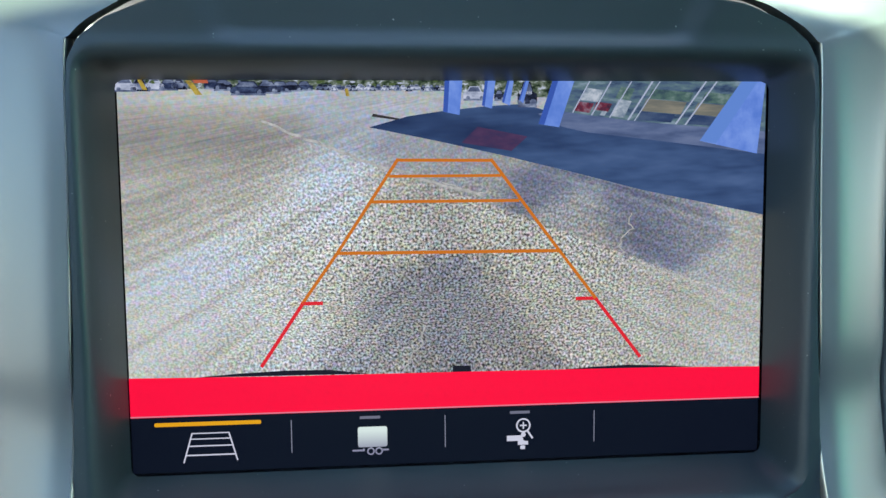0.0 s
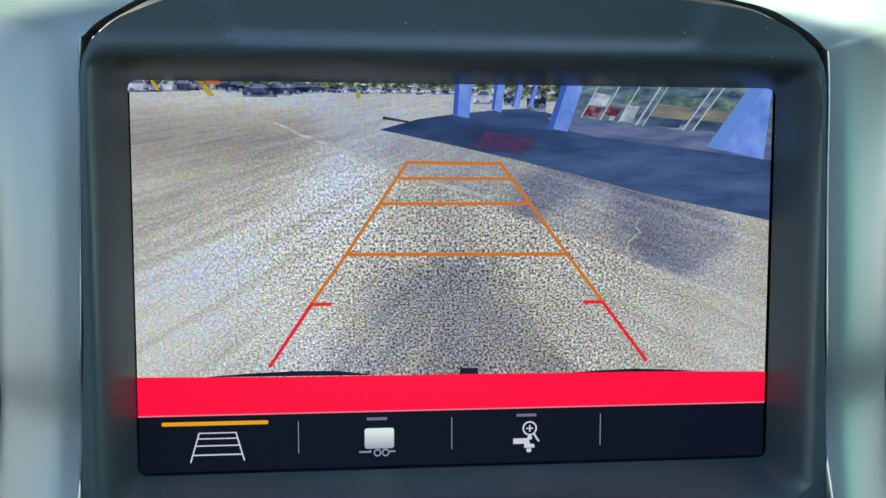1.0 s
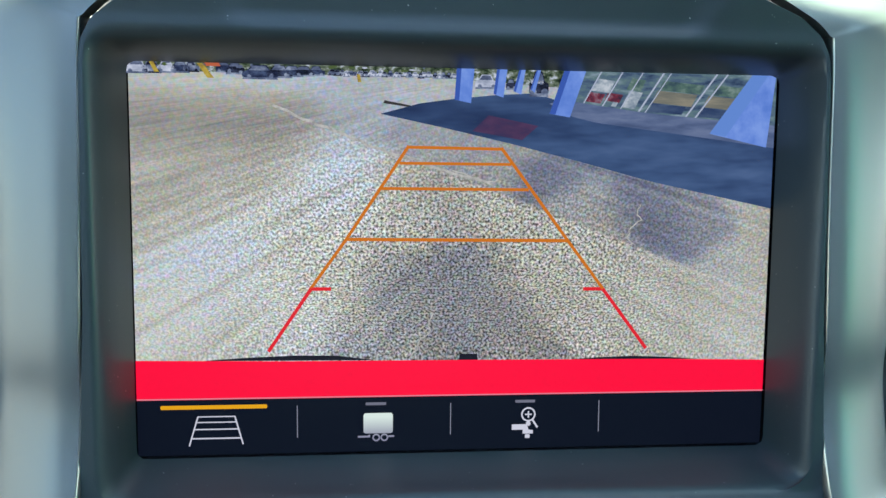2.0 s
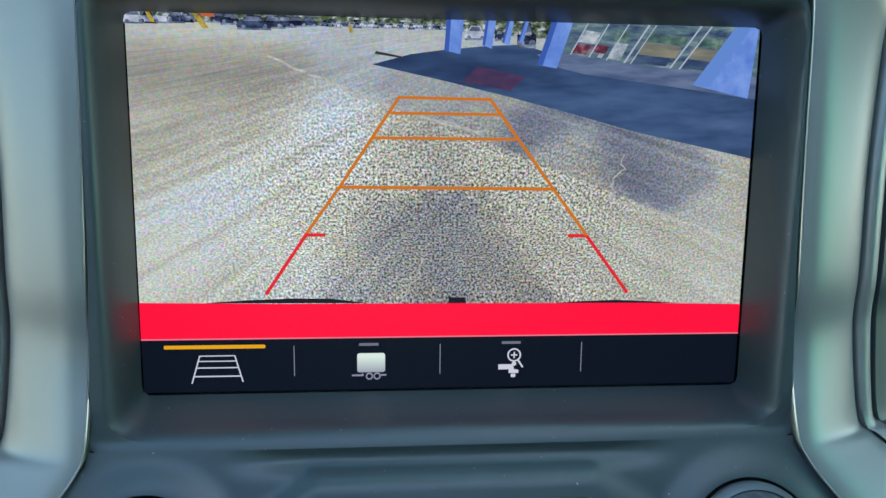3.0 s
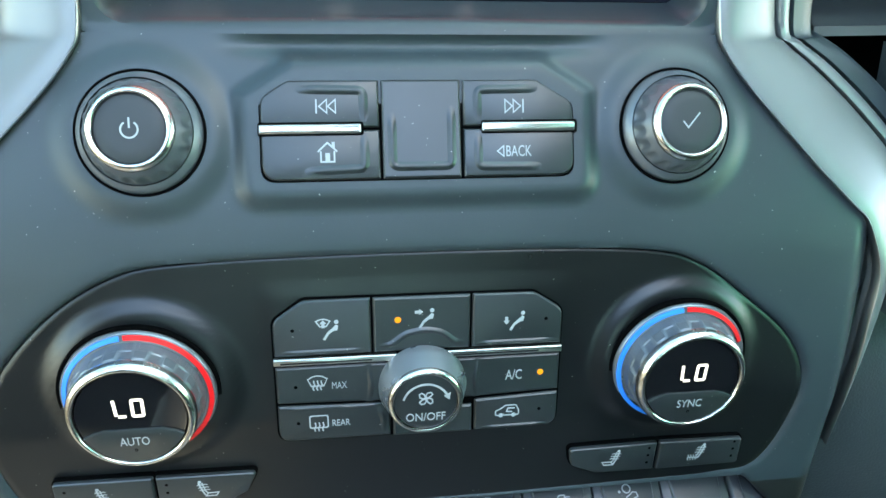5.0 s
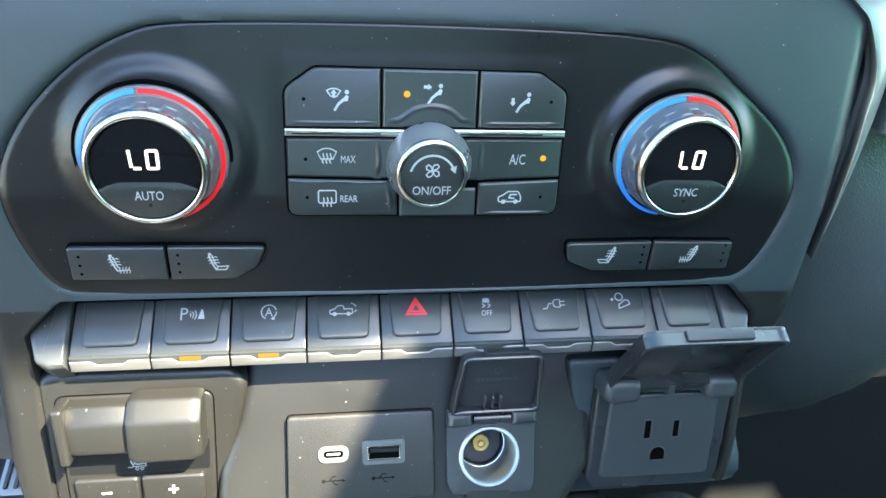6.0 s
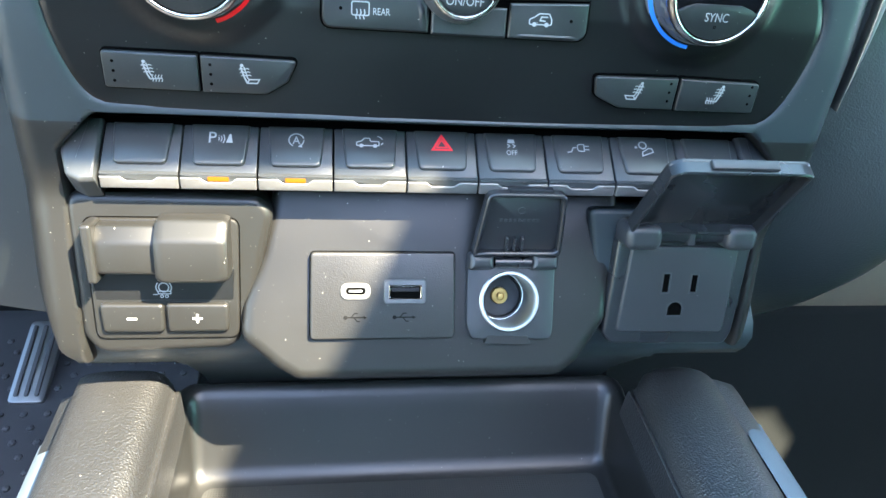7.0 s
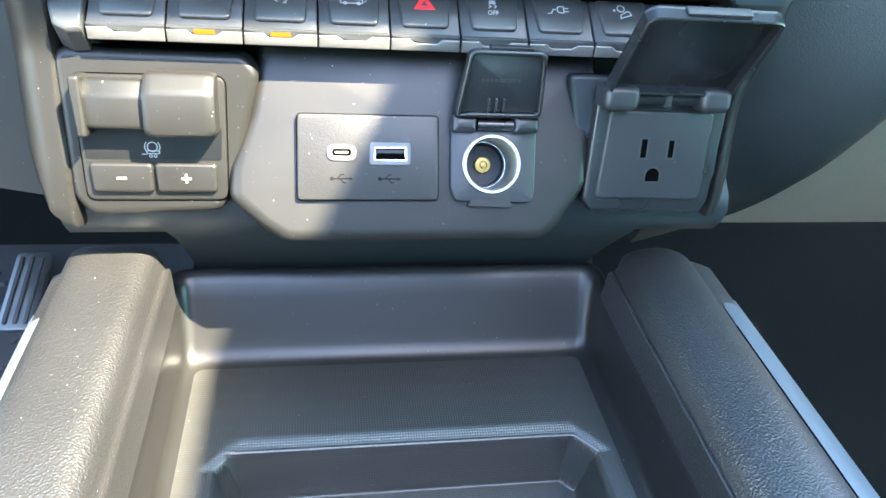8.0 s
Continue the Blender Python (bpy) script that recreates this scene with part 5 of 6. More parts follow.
stroke(bm, rounded([(24.4, -17.6), (24.4, -15.9), (26.0, -15.2), (27.8, -13.9), (31.4, -13.9), (32.4, -15.8), (32.4, -17.6)], 0.5, 3), 0.4, KW, closed=True)
stroke(bm, [(31.0, -15.0), (28.6, -15.0), (28.2, -16.2), (30.2, -16.4)], 0.45, KW + 0.09)
for u in (26.2, 30.6):
    fill(bm, arc(u, -17.6, 0.8, 0, 330, 10), KW + 0.09, 0.08)
part("symbol", bm, ICON, c_rec)
for ob, u, v in ((c_def, -41.8, 17.4), (c_feet, 40.5, 17.4), (c_max, -41.8, -2.4), (c_rear, -41.6, -15.6), (c_rec, 39.6, -16.0)):
    part("indicator", lathe([(0.0, KW + 0.03), (0.55, KW + 0.03), (0.6, KW)], 12, u=u, v=v), GAP, ob)

for ob in keys.children_recursive:
    if ob.name.split(".")[0] in ("symbol", "lettering", "indicator", "indicator_lamp"):
        ob.data.transform(Matrix.Translation((0, 0.0007, 0)))

fan = thing("fan_knob", on(P_CLIMATE, -0.6, -3.4, 1.2) @ Matrix.Rotation(radians(6), 4, "X"), "small chrome-ringed fan speed knob with on/off lettering", "knob")
part("skirt", lathe([(14.6, 0.3), (14.6, 2.2), (14.0, 4.0), (12.6, 8.4), (12.0, 9.8)], 72), KNOB, fan, "grey metallic flared skirt", smooth=40)
part("ring", lathe([(12.1, 9.2), (12.1, 10.4), (11.7, 11.2), (10.9, 11.7), (10.4, 11.5), (10.3, 10.8)], 72), RING, fan, "bright chrome ring", smooth=60)
fcap = part("cap", lathe([(0.0, 11.3), (8, 11.2), (10.0, 10.9), (10.35, 10.2)], 72), BUTTON, fan, smooth=40)
bm = bmesh.new()
stroke(bm, arc(0, -0.6, 7.4, 165, 25, 26), 0.7, 11.3)
fill(bm, [(7.6, 0.6), (5.7, 2.2), (7.9, 3.4)], 11.3, 0.09)
for i in range(4):
    a = 90 * i + 30
    c, s = math.cos(radians(a)), math.sin(radians(a))
    stroke(bm, [(0.2 * c, 1.6 + 0.2 * s)] + [(x * c - y * s, 1.6 + x * s + y * c) for x, y in ((0.5, 1.0), (1.4, 1.5), (2.4, 1.1), (2.5, 0.2), (1.6, -0.2))], 0.42, 11.3 + 0.03 * i, closed=True)
part("symbol", bm, ICON, fcap)
writing("ON/OFF", -6.4, -6.9, 6.4, -3.9, 11.3, ICON, fcap)


# heated and cooled seat buttons
def seat_button(poly, r, label, ticks, u, v, flip, bars):
    k = thing("seat_heater_button", on(P_SEAT, 0, 0, 1.0), label, "button", "seat heater buttons")
    part("gap_plate", slab(shift(rounded(poly, r), 0.55), -1.5, 0.7, 0.1, 1), GAP, k)
    cap = part("cap", slab(rounded(poly, r), 0.0, 2.4, 0.8, 3), BUTTON, k)
    bm = bmesh.new()
    f = -1 if flip else 1
    stroke(bm, [(u - 2.6 * f, v + 3.0), (u - 1.5 * f, v - 0.6), (u - 0.7 * f, v - 2.4)], 0.5, 2.4)
    stroke(bm, [(u - 1.5 * f, v + 3.2), (u - 0.5 * f, v - 0.6), (u + 0.1 * f, v - 1.4)], 0.38, 2.4)
    fill(bm, arc(u - 2.2 * f, v + 3.6, 0.6, 0, 330, 9), 2.45)
    for i in range(3):
        a, c = u + 0.3 * i * f, v + 2.4 - i * 1.15
        stroke(bm, [(a - 3.2 * f, c - 0.2), (a - 2.3 * f, c + 0.25), (a - 1.4 * f, c - 0.15), (a - 0.5 * f, c + 0.25), (a + 0.3 * f, c)], 0.3, 2.49)
    if bars:
        stroke(bm, [(u - 0.7 * f, v - 2.4), (u + 3.2 * f, v - 2.0)], 0.4, 2.4)
        for i in range(4):
            a = u + (0.1 + 1.0 * i) * f
            stroke(bm, [(a, v - 3.3), (a + 0.3 * f, v - 2.4), (a - 0.05 * f, v - 1.6), (a + 0.25 * f, v - 0.8)], 0.3, 2.49)
    else:
        stroke(bm, [(u - 0.6 * f, v - 2.6), (u + 2.8 * f, v - 2.6), (u + 3.6 * f, v - 1.2), (u + 0.2 * f, v - 1.3)], 0.42, 2.49, closed=True)
    part("symbol", bm, ICON, cap)
    for j in range(3):
        part("indicator", lathe([(0.0, 2.43), (0.5, 2.43), (0.55, 2.4)], 10, u=ticks, v=5.2 - 3.4 * j), GAP, cap)
    return k


seat_button([(-121.5, -4.2), (-90.2, -4.6), (-90.2, 8.2), (-121.5, 8.6)], [1.5, 0.5, 0.5, 1.5], "dark seat and backrest heater button", -118, -105.6, 1.8, False, True)
seat_button([(-89.2, -4.8), (-67.5, -4.9), (-60, -0.2), (-56.4, 7.6), (-89.2, 8.2)], [0.5, 3, 3, 1.5, 0.5], "dark backrest heater button with cut corner", -86, -73.2, 1.8, False, False)
seat_button([(85.4, -5.2), (85.4, 7.2), (52.4, 6.8), (53.6, -0.6), (63.5, -5.0)], [0.5, 0.5, 1.5, 3, 3], "dark backrest heater button with cut corner", 82.5, 68.8, 1.3, True, False)
seat_button([(86.5, -5.4), (118.8, -5.4), (118.6, 6.4), (86.5, 7.2)], [0.5, 1.5, 1.5, 0.5], "dark seat and backrest heater button", 115.6, 101.6, 1.3, True, True)

# ---- row of toggle switches ----
bank = thing("switch_housing", P_SWITCH, "dark housing strip behind the row of switches", "switch panel")
part("backing", slab(rect(-138, -12.5, 138, 12, 1), -12, -2.2, 0.3, 1), GAP, bank)


def end_cap(s):
    k = thing("switch_end_cap", P_SWITCH, "wedge-shaped dark end cap of the switch row", "trim", "switch end caps")
    e = 0 if s < 0 else -4.2
    poly = [(s * (128.9 + e), 9.2), (s * (135.0 + e), 9.4), (s * (142.7 + e), -4), (s * (139.2 + e), -15.2), (s * (134.2 + e), -17.8), (s * (128.7 + e), -17.2)]
    part("wedge", slab(rounded(poly if s < 0 else poly[::-1], [0.5, 2.0, 3.5, 3.5, 2.5, 0.5] if s < 0 else [0.5, 2.5, 3.5, 3.5, 2.0, 0.5]), -12, 0.9, 2.2, 6), SWITCH, k, smooth=40)


end_cap(-1), end_cap(1)
PITCH, FIRST = 28.05, -128.1


def switch(i, label, draw, lit):
    u0, u1 = FIRST + PITCH * i + 0.3, FIRST + PITCH * (i + 1) - 0.3
    k = thing("toggle_switch", P_SWITCH, label, "switch", "row of dashboard switches")
    lip_m = P_SWITCH.inverted() @ P_LIP

    def at(s, v):
        return u0 + (u1 - u0) * s, v

    part("body", slab(rounded([at(0, -14.3), at(1, -14.3), at(1, 7.3), at(0, 7.3)], 0.5, 3), -8, 0.0, 0.5, 2), SWITCH, k)
    pad = part("pad", slab(rounded([at(0.16, -10.4), at(0.84, -10.4), at(0.89, 7.0), at(0.11, 7.0)], [2.6, 2.6, 0.6, 0.6], 5), -0.3, 1.5, 1.0, 4), SWITCH, k)
    lip = [at(0, -6.2), at(1, -6.2), at(1, -1.4), at(0.74, -1.4), at(0.66, -3.0), at(0.34, -3.0), at(0.26, -1.4), at(0, -1.4)]
    ob = part("metal_lip", slab(rounded(lip, 0.45, 3), -2.0, 0.9, 0.6, 3), LIPM, k, "satin silver lower lip")
    ob.data.transform(lip_m)
    ob = part("lip_back", slab(rounded([at(0, -6.0), at(1, -6.0), at(1, 0), at(0, 0)], 0.4, 3), -6.0, 0.35, 0.5, 2), SWITCH, k)
    ob.data.transform(lip_m)
    if lit:
        ob = part("indicator_lamp", slab(rounded([at(0.36, -2.7), at(0.64, -2.7), at(0.64, -0.9), at(0.36, -0.9)], 0.5, 3), 0, 0.85, 0.4, 2), AMBER, k, "lit amber bar")
        ob.data.transform(lip_m)
    if draw:
        bm = bmesh.new()
        c = at(0.5, 0.6)
        mat = draw(bm, c[0], c[1] + 0.2)
        part("symbol", bm, mat or ICON, pad)
        if draw is draw_park:
            writing("P", c[0] - 4.1, -1.3, c[0] - 1.4, 3.4, 1.5, ICON, pad)
        if draw is draw_stop:
            writing("A", c[0] - 1.4, -0.9, c[0] + 1.4, 2.4, 1.5, ICON, pad)
        if draw is draw_slip:
            writing("OFF", c[0] - 2.2, -3.4, c[0] + 2.2, -1.2, 1.5, ICON, pad)
    return k


SW = 1.5


def draw_park(bm, u, v):
    for i, r in enumerate((1.6, 2.6, 3.6)):
        stroke(bm, arc(u - 1.6, v - 0.3, r - 0.4, -34, 34, 8), 0.36, SW)
    fill(bm, [(u + 2.2, v - 1.9), (u + 4.6, v - 1.9), (u + 3.9, v + 1.8), (u + 3.3, v + 1.8)], SW)


def draw_stop(bm, u, v):
    stroke(bm, arc(u, v, 2.8, 15, 245, 20), 0.45, SW)
    stroke(bm, arc(u, v, 2.8, -55, 0, 8), 0.45, SW)
    fill(bm, [(u + 0.6, v - 2.9), (u + 2.2, v - 3.2), (u + 2.1, v - 1.6)], SW, 0.1)


def draw_truck(bm, u, v):
    stroke(bm, rounded([(u - 5.2, v - 1.6), (u - 5.2, v - 0.1), (u - 3.4, v + 0.4), (u - 2.2, v + 1.7), (u - 0.2, v + 1.7), (u + 0.2, v + 0.3), (u + 3.4, v + 0.3), (u + 3.4, v - 1.6)], 0.3, 2), 0.4, SW, closed=True)
    for d in (-3.4, 1.9):
        fill(bm, arc(u + d, v - 1.7, 0.85, 0, 330, 10), SW + 0.09, 0.08)
    stroke(bm, [(u + 4.2, v - 1.0), (u + 5.0, v - 0.2)], 0.4, SW)
    stroke(bm, arc(u + 2.6, v + 0.4, 2.2, 20, 85, 6), 0.4, SW + 0.09)


def draw_hazard(bm, u, v):
    for k in (1.0, 0.55):
        stroke(bm, [(u - 3.7 * k, v - 2.4 * k - 0.2), (u + 3.7 * k, v - 2.4 * k - 0.2), (u, v + 3.9 * k - 0.2)], 0.75 * k + 0.1, SW, closed=True)
    return REDPRINT


def draw_slip(bm, u, v):
    fill(bm, [(u - 1.5, v + 1.3), (u + 1.5, v + 1.3), (u + 1.2, v + 3.0), (u - 1.2, v + 3.0)], SW)
    stroke(bm, [(u - 1.6, v + 0.8), (u - 0.6, v), (u - 1.6, v - 0.8)], 0.4, SW)
    stroke(bm, [(u + 0.6, v + 0.8), (u + 1.6, v), (u + 0.6, v - 0.8)], 0.4, SW)


def draw_plug(bm, u, v):
    stroke(bm, rounded([(u - 0.6, v - 1.6), (u + 2.2, v - 1.6), (u + 2.2, v + 1.6), (u - 0.6, v + 1.6)], [1.4, 0.2, 0.2, 1.4], 4), 0.42, SW, closed=True)
    for d in (-0.8, 0.8):
        stroke(bm, [(u + 2.4, v + d), (u + 4.3, v + d)], 0.42, SW)
    stroke(bm, [(u - 1.2, v), (u - 2.4, v), (u - 2.8, v - 1.0), (u - 3.4, v - 2.0), (u - 5.0, v - 2.2)], 0.45, SW)


def draw_hill(bm, u, v):
    stroke(bm, arc(u - 0.6, v + 2.0, 1.6, 0, 342, 14), 0.5, SW, closed=True)
    stroke(bm, [(u - 1.2, v - 3.0), (u + 3.6, v - 1.2), (u + 3.2, v + 0.4), (u + 1.6, v + 0.6), (u + 0.4, v - 0.4), (u - 1.0, v - 1.2)], 0.45, SW, closed=True)
    fill(bm, arc(u - 3.6, v + 1.0, 0.6, 0, 330, 8), SW)


for i, (label, draw, lit) in enumerate((
    ("blank dark grey toggle switch with silver lip", None, False),
    ("parking sensor switch with a lit amber bar", draw_park, True),
    ("engine stop-start switch with a lit amber bar", draw_stop, True),
    ("tailgate release switch with white truck mark", draw_truck, False),
    ("hazard light switch with a red triangle", draw_hazard, False),
    ("traction control off switch with white mark", draw_slip, False),
    ("power outlet switch with white plug mark", draw_plug, False),
    ("hill descent switch with white mark", draw_hill, False),
    ("blank dark grey toggle switch beside the outlet lid", None, False),
)):
    switch(i, label, draw, lit)


# ---- lower panel with ports ----
CU, CV = 28.7, -4.0


def ring_points(r, n):
    return [(CU + r * math.cos(2 * math.pi * i / n), CV + r * math.sin(2 * math.pi * i / n)) for i in range(n)]


body = [(-67, 47), (-73, 15), (-80, -6), (-81, -19), (-67, -31.5), (-58, -37.2), (53, -37.2), (61, -31), (74, -12), (78, 47)]
outline = polar(rounded(body[::-1], [9, 10, 12, 10, 10, 12, 8, 8, 8, 9], 8), 480, CU, CV)
bm = bmesh.new()
hole = [Vector(p) for p in ring_points(11.6, 480)]
loops = [(outline, -14), (outline, -4.5)] + [(shift(outline, -5.5 * (1 - math.cos(q))), -4.5 + 4.5 * math.sin(q)) for q in (0.2, 0.4, 0.6, 0.8, 1.0, 1.2, 1.4, math.pi / 2)] + [(hole, 0), (hole, -14)]
loft([[(p[0], p[1], w) for p in pts] for pts, w in loops], bm, closed=True)
panel_part("lower_panel", bm, LOWER, dash, P_LOWER, "charcoal plastic port panel with a dropped centre", 30)
left_bez = [(-144, 51.5), (-142.5, -8), (-136.5, -16.0), (-84, -14.0), (-78, -3), (-67, 44.5), (-73, 50.8)]
panel_part("controller_bezel", slab(rounded(left_bez, [7, 9, 9, 9, 9, 10, 8]), -16, 0, 3.6, 7), LOWER, dash, P_SIDE, "charcoal bezel round the brake controller", 30)
right_bez = [(62, 47), (73, -5), (80, -16), (126, -16.5), (134.5, -12), (138, 4), (137, 47)]
panel_part("outlet_bezel", slab(rounded(right_bez, [3, 6, 5, 6, 8, 6, 4]), -18, -1.5, 2.2, 5), PLASTIC, dash, P_SIDE, "black bezel round the household outlet", 30)
rows = []
for i in range(153):
    x = -152 + 2 * i
    dent = 46 * smooth01((abs(x) - 111) / 4)
    rows.append([(x, 88, 850), (x, 70, 838), (x, 66, 832), (x, 67, 824), (x, 71, 816), (x, 74 + dent * 0.5, 810.5), (x, 78 + dent, 806), (x, 92 + dent * 0.9, 786), (x, 104 + dent * 0.8, 768), (x, 112 + dent * 0.8, 752)])
part("lower_skirt", loft(rows), PLASTIC, dash, "smooth skirt under the port panel", smooth=60, room=True)

tbc = thing("trailer_brake_controller", P_SIDE, "grey trailer brake controller with slider and plus-minus buttons", "controller")
unit = [(-137.6, 41.6), (-136.5, -8.6), (-81.6, -8.6), (-80.4, 41.8)]
part("gap_plate", slab(shift(rounded(unit, 4), 0.5), -2, 0.15, 0.1, 1), GAP, tbc)
part("base_plate", slab(rounded(unit, 4), -2, 1.2, 0.9, 3), LOWER, tbc, smooth=30)
part("well", slab(rounded([(-136.0, 22), (-135.4, 8.4), (-83.4, 8.2), (-82.6, 22)], 1), 0.6, 1.3, 0.1, 1), PANEL, tbc, "dark recess under the slider")


def bar_block(u0, u1, profile, end=1.6):
    """A bar along u with the outline profile of (v, w) rows, its ends rounded off."""
    cv, cw = sum(q[0] for q in profile) / len(profile), min(q[1] for q in profile)
    rows = []
    for u, k in ((u0, 0.90), (u0 + 0.15 * end, 0.945), (u0 + 0.5 * end, 0.985), (u0 + end, 1.0), (u1 - end, 1.0), (u1 - 0.5 * end, 0.985), (u1 - 0.15 * end, 0.945), (u1, 0.90)):
        rows.append([(u, cv + (v - cv) * k, cw + (w - cw) * k) for v, w in profile])
    bm = loft(rows)
    bm.verts.ensure_lookup_table()
    n_ = len(profile)
    bm.faces.new([bm.verts[i] for i in range(n_)])
    bm.faces.new([bm.verts[i] for i in range(len(rows) * n_ - n_, len(rows) * n_)])
    return bm


CHANNEL = [(40.6, 1.0), (40.4, 6.0), (40.0, 6.9), (39.3, 7.4), (36.2, 9.6), (35.4, 10.1), (34.4, 10.5), (33.4, 10.7), (24.0, 10.7), (22.9, 10.5), (22.2, 9.8), (22.0, 8.8), (21.8, 1.0)]
GRIP = [(43.8, 1.0), (43.6, 8.0), (43.2, 9.0), (42.4, 9.7), (38.6, 13.0), (37.7, 13.7), (36.6, 14.3), (35.4, 14.6), (22.6, 14.6), (21.0, 14.3), (20.1, 13.4), (19.8, 12.0), (19.4, 1.0)]
part("slider_channel", bar_block(-131.8, -104, CHANNEL, 0.8), LOWER, tbc, smooth=32)
part("slider_stop", slab(rounded([(-135.4, 42.0), (-134.0, 19.0), (-130.4, 19.0), (-131.2, 42.0)], 1.4), 1.0, 12.6, 1.4, 4), LOWER, tbc)
part("slider_grip", bar_block(-109.6, -83.2, GRIP, 4.0), LOWER, tbc, "rounded grey slider grip", smooth=32)
for nm, a, b, plus in (("minus_button", -134.0, -110.0, False), ("plus_button", -109.2, -85.2, True)):
    kb = part(nm, slab(rounded([(a, 7.4), (a + (0.4 if plus else 0.8), -4.8), (b, -4.8), (b, 7.2)], 2), 0.5, 3.6, 1.4, 4), LOWER, tbc, smooth=30)
    bm = bmesh.new()
    c = (a + b) / 2
    stroke(bm, [(c - 1.9, 1.2), (c + 1.9, 1.2)], 0.9, 3.6, 0.1)
    if plus:
        stroke(bm, [(c, -0.7), (c, 3.1)], 0.9, 3.6, 0.14)
    part("symbol", bm, ICON, kb)
bm = bmesh.new()
stroke(bm, arc(-109.8, 13.6, 1.9, 0, 342, 16), 0.42, 1.3, closed=True)
for s in (-1, 1):
    stroke(bm, arc(-109.8, 13.6, 2.9, 90 - s * 90 - 42, 90 - s * 90 + 42, 7), 0.4, 1.3)
stroke(bm, rounded([(-112.0, 10.9), (-107.2, 10.9), (-107.2, 12.0), (-112.0, 12.0)], 0.1, 1), 0.34, 1.3, closed=True)
stroke(bm, [(-114.0, 10.6), (-112.2, 10.6)], 0.34, 1.3)
for u in (-110.6, -108.8):
    stroke(bm, arc(u, 9.9, 0.55, 0, 330, 10), 0.3, 1.39, closed=True)
part("symbol", bm, ICON, tbc)

usb = thing("usb_port_panel", P_LOWER, "grained grey plate with two charging ports", "port panel")
plate = rect(-53.0, -19.6, 6.0, 16.0, 2)
part("gap_plate", slab(shift(plate, 0.4), -0.5, 0.35, 0.1, 1), GAP, usb)
part("plate", slab(plate, -0.5, 2.8, 1.0, 3), USBGREY, usb)
c_port = part("small_port", frame_slab(rect(-41, -3.2, -28.8, 3.5, 3.3, 6), rect(-38.8, -1.2, -31, 1.6, 1.38, 6), 2.6, 3.6, 0.3), WHITEPORT, usb, "white rounded port ring")
# port holes are shallow black plates; the shade of their depth is colour
part("port_hole", slab(rect(-38.9, -1.3, -30.9, 1.7, 1.4, 6), 2.6, 2.95, 0.05, 1), GAP, c_port)
part("port_tongue", slab(rect(-37.6, -0.2, -32.2, 0.7, 0.3), 2.9, 3.35, 0.1, 1), STEEL, c_port)
a_port = part("large_port", frame_slab(rect(-23.4, -5.0, -6.1, 4.9, 1.6, 5), rect(-21.0, -2.7, -8.2, 2.3, 0.4, 5), 2.6, 3.7, 0.4), PORTGREY, usb, "grey rectangular port frame")
part("port_rim", frame_slab(rect(-21.5, -3.2, -7.7, 2.8, 0.5, 5), rect(-20.7, -2.4, -8.5, 2.0, 0.3, 5), 2.6, 3.85, 0.2), CHROME, a_port, "bright metal inner rim")
part("port_hole", slab(rect(-21.1, -2.8, -8.1, 2.4, 0.3), 2.6, 2.95, 0.05, 1), GAP, a_port)
part("port_tongue", slab(rect(-20.2, 0.0, -9.0, 1.6, 0.3), 2.9, 3.35, 0.1, 1), PANEL, a_port)
for u in (-34.9, -15.0):
    bm = bmesh.new()
    stroke(bm, [(u - 4.2, -10.6), (u + 3.6, -10.6)], 0.5, 2.8)
    stroke(bm, [(u - 1.8, -10.6), (u - 0.4, -8.9), (u + 1.0, -8.9)], 0.42, 2.89)
    stroke(bm, [(u - 0.6, -10.6), (u + 0.7, -12.2), (u + 1.8, -12.2)], 0.42, 2.92)
    fill(bm, arc(u - 4.0, -10.6, 0.85, 0, 330, 10), 2.95)
    fill(bm, [(u + 3.4, -11.3), (u + 4.9, -10.6), (u + 3.4, -9.9)], 2.95)
    part("symbol", bm, PRINTDARK, usb, "dark embossed port mark")

sock = thing("power_socket", P_LOWER, "twelve volt socket with its dark lid standing open", "socket")
plate_ = rounded([(11, 14), (11, -14), (13, -19.8), (47, -20.6), (48, -16), (48.5, 14)], [2, 3, 3, 3, 3, 2])
outline = polar(plate_, 240, CU, CV)
hole = [Vector(p) for p in ring_points(11.6, 240)]
loops = [(outline, -0.5), (outline, 2.4), (shift(outline, -0.25), 2.95), (shift(outline, -0.8), 3.2), (hole, 3.2), (hole, -0.5)]
part("body", loft([[(p[0], p[1], w) for p in pts] for pts, w in loops], closed=True), OUTLET, sock, "grey plastic socket plate", smooth=40)
part("foot_notch", slab(rounded([(18.5, -22.0), (20, -18.6), (37, -19.0), (38.5, -22.5)], 0.6), -0.3, 3.35, 0.1, 1), LOWER, sock)
part("barrel", lathe([(12.6, 3.0), (12.7, 4.4), (12.3, 4.9), (11.4, 4.9), (10.9, 4.2), (10.7, 2), (10.4, -13.4), (9.8, -13.7), (9.6, -22)], 64, u=CU, v=CV), STEEL, sock, "shiny steel barrel", smooth=40)
part("socket_floor", lathe([(9.7, -16.2), (9.65, -16), (0.0, -16)], 40, u=CU, v=CV), CAPM, sock)
part("barrel_lining", lathe([(10.1, -13.5), (9.3, -13.3), (9.1, -16)], 48, u=CU, v=CV), PANEL, sock, "dark lining deep in the barrel", smooth=40)
part("centre_contact", lathe([(3.8, -16), (3.7, -14.0), (3.4, -13.6), (2.0, -13.5), (1.8, -14.2), (1.3, -14.2), (1.1, -12.6), (0.0, -12.4)], 36, u=CU, v=CV), BRASS, sock, "brass centre contact")
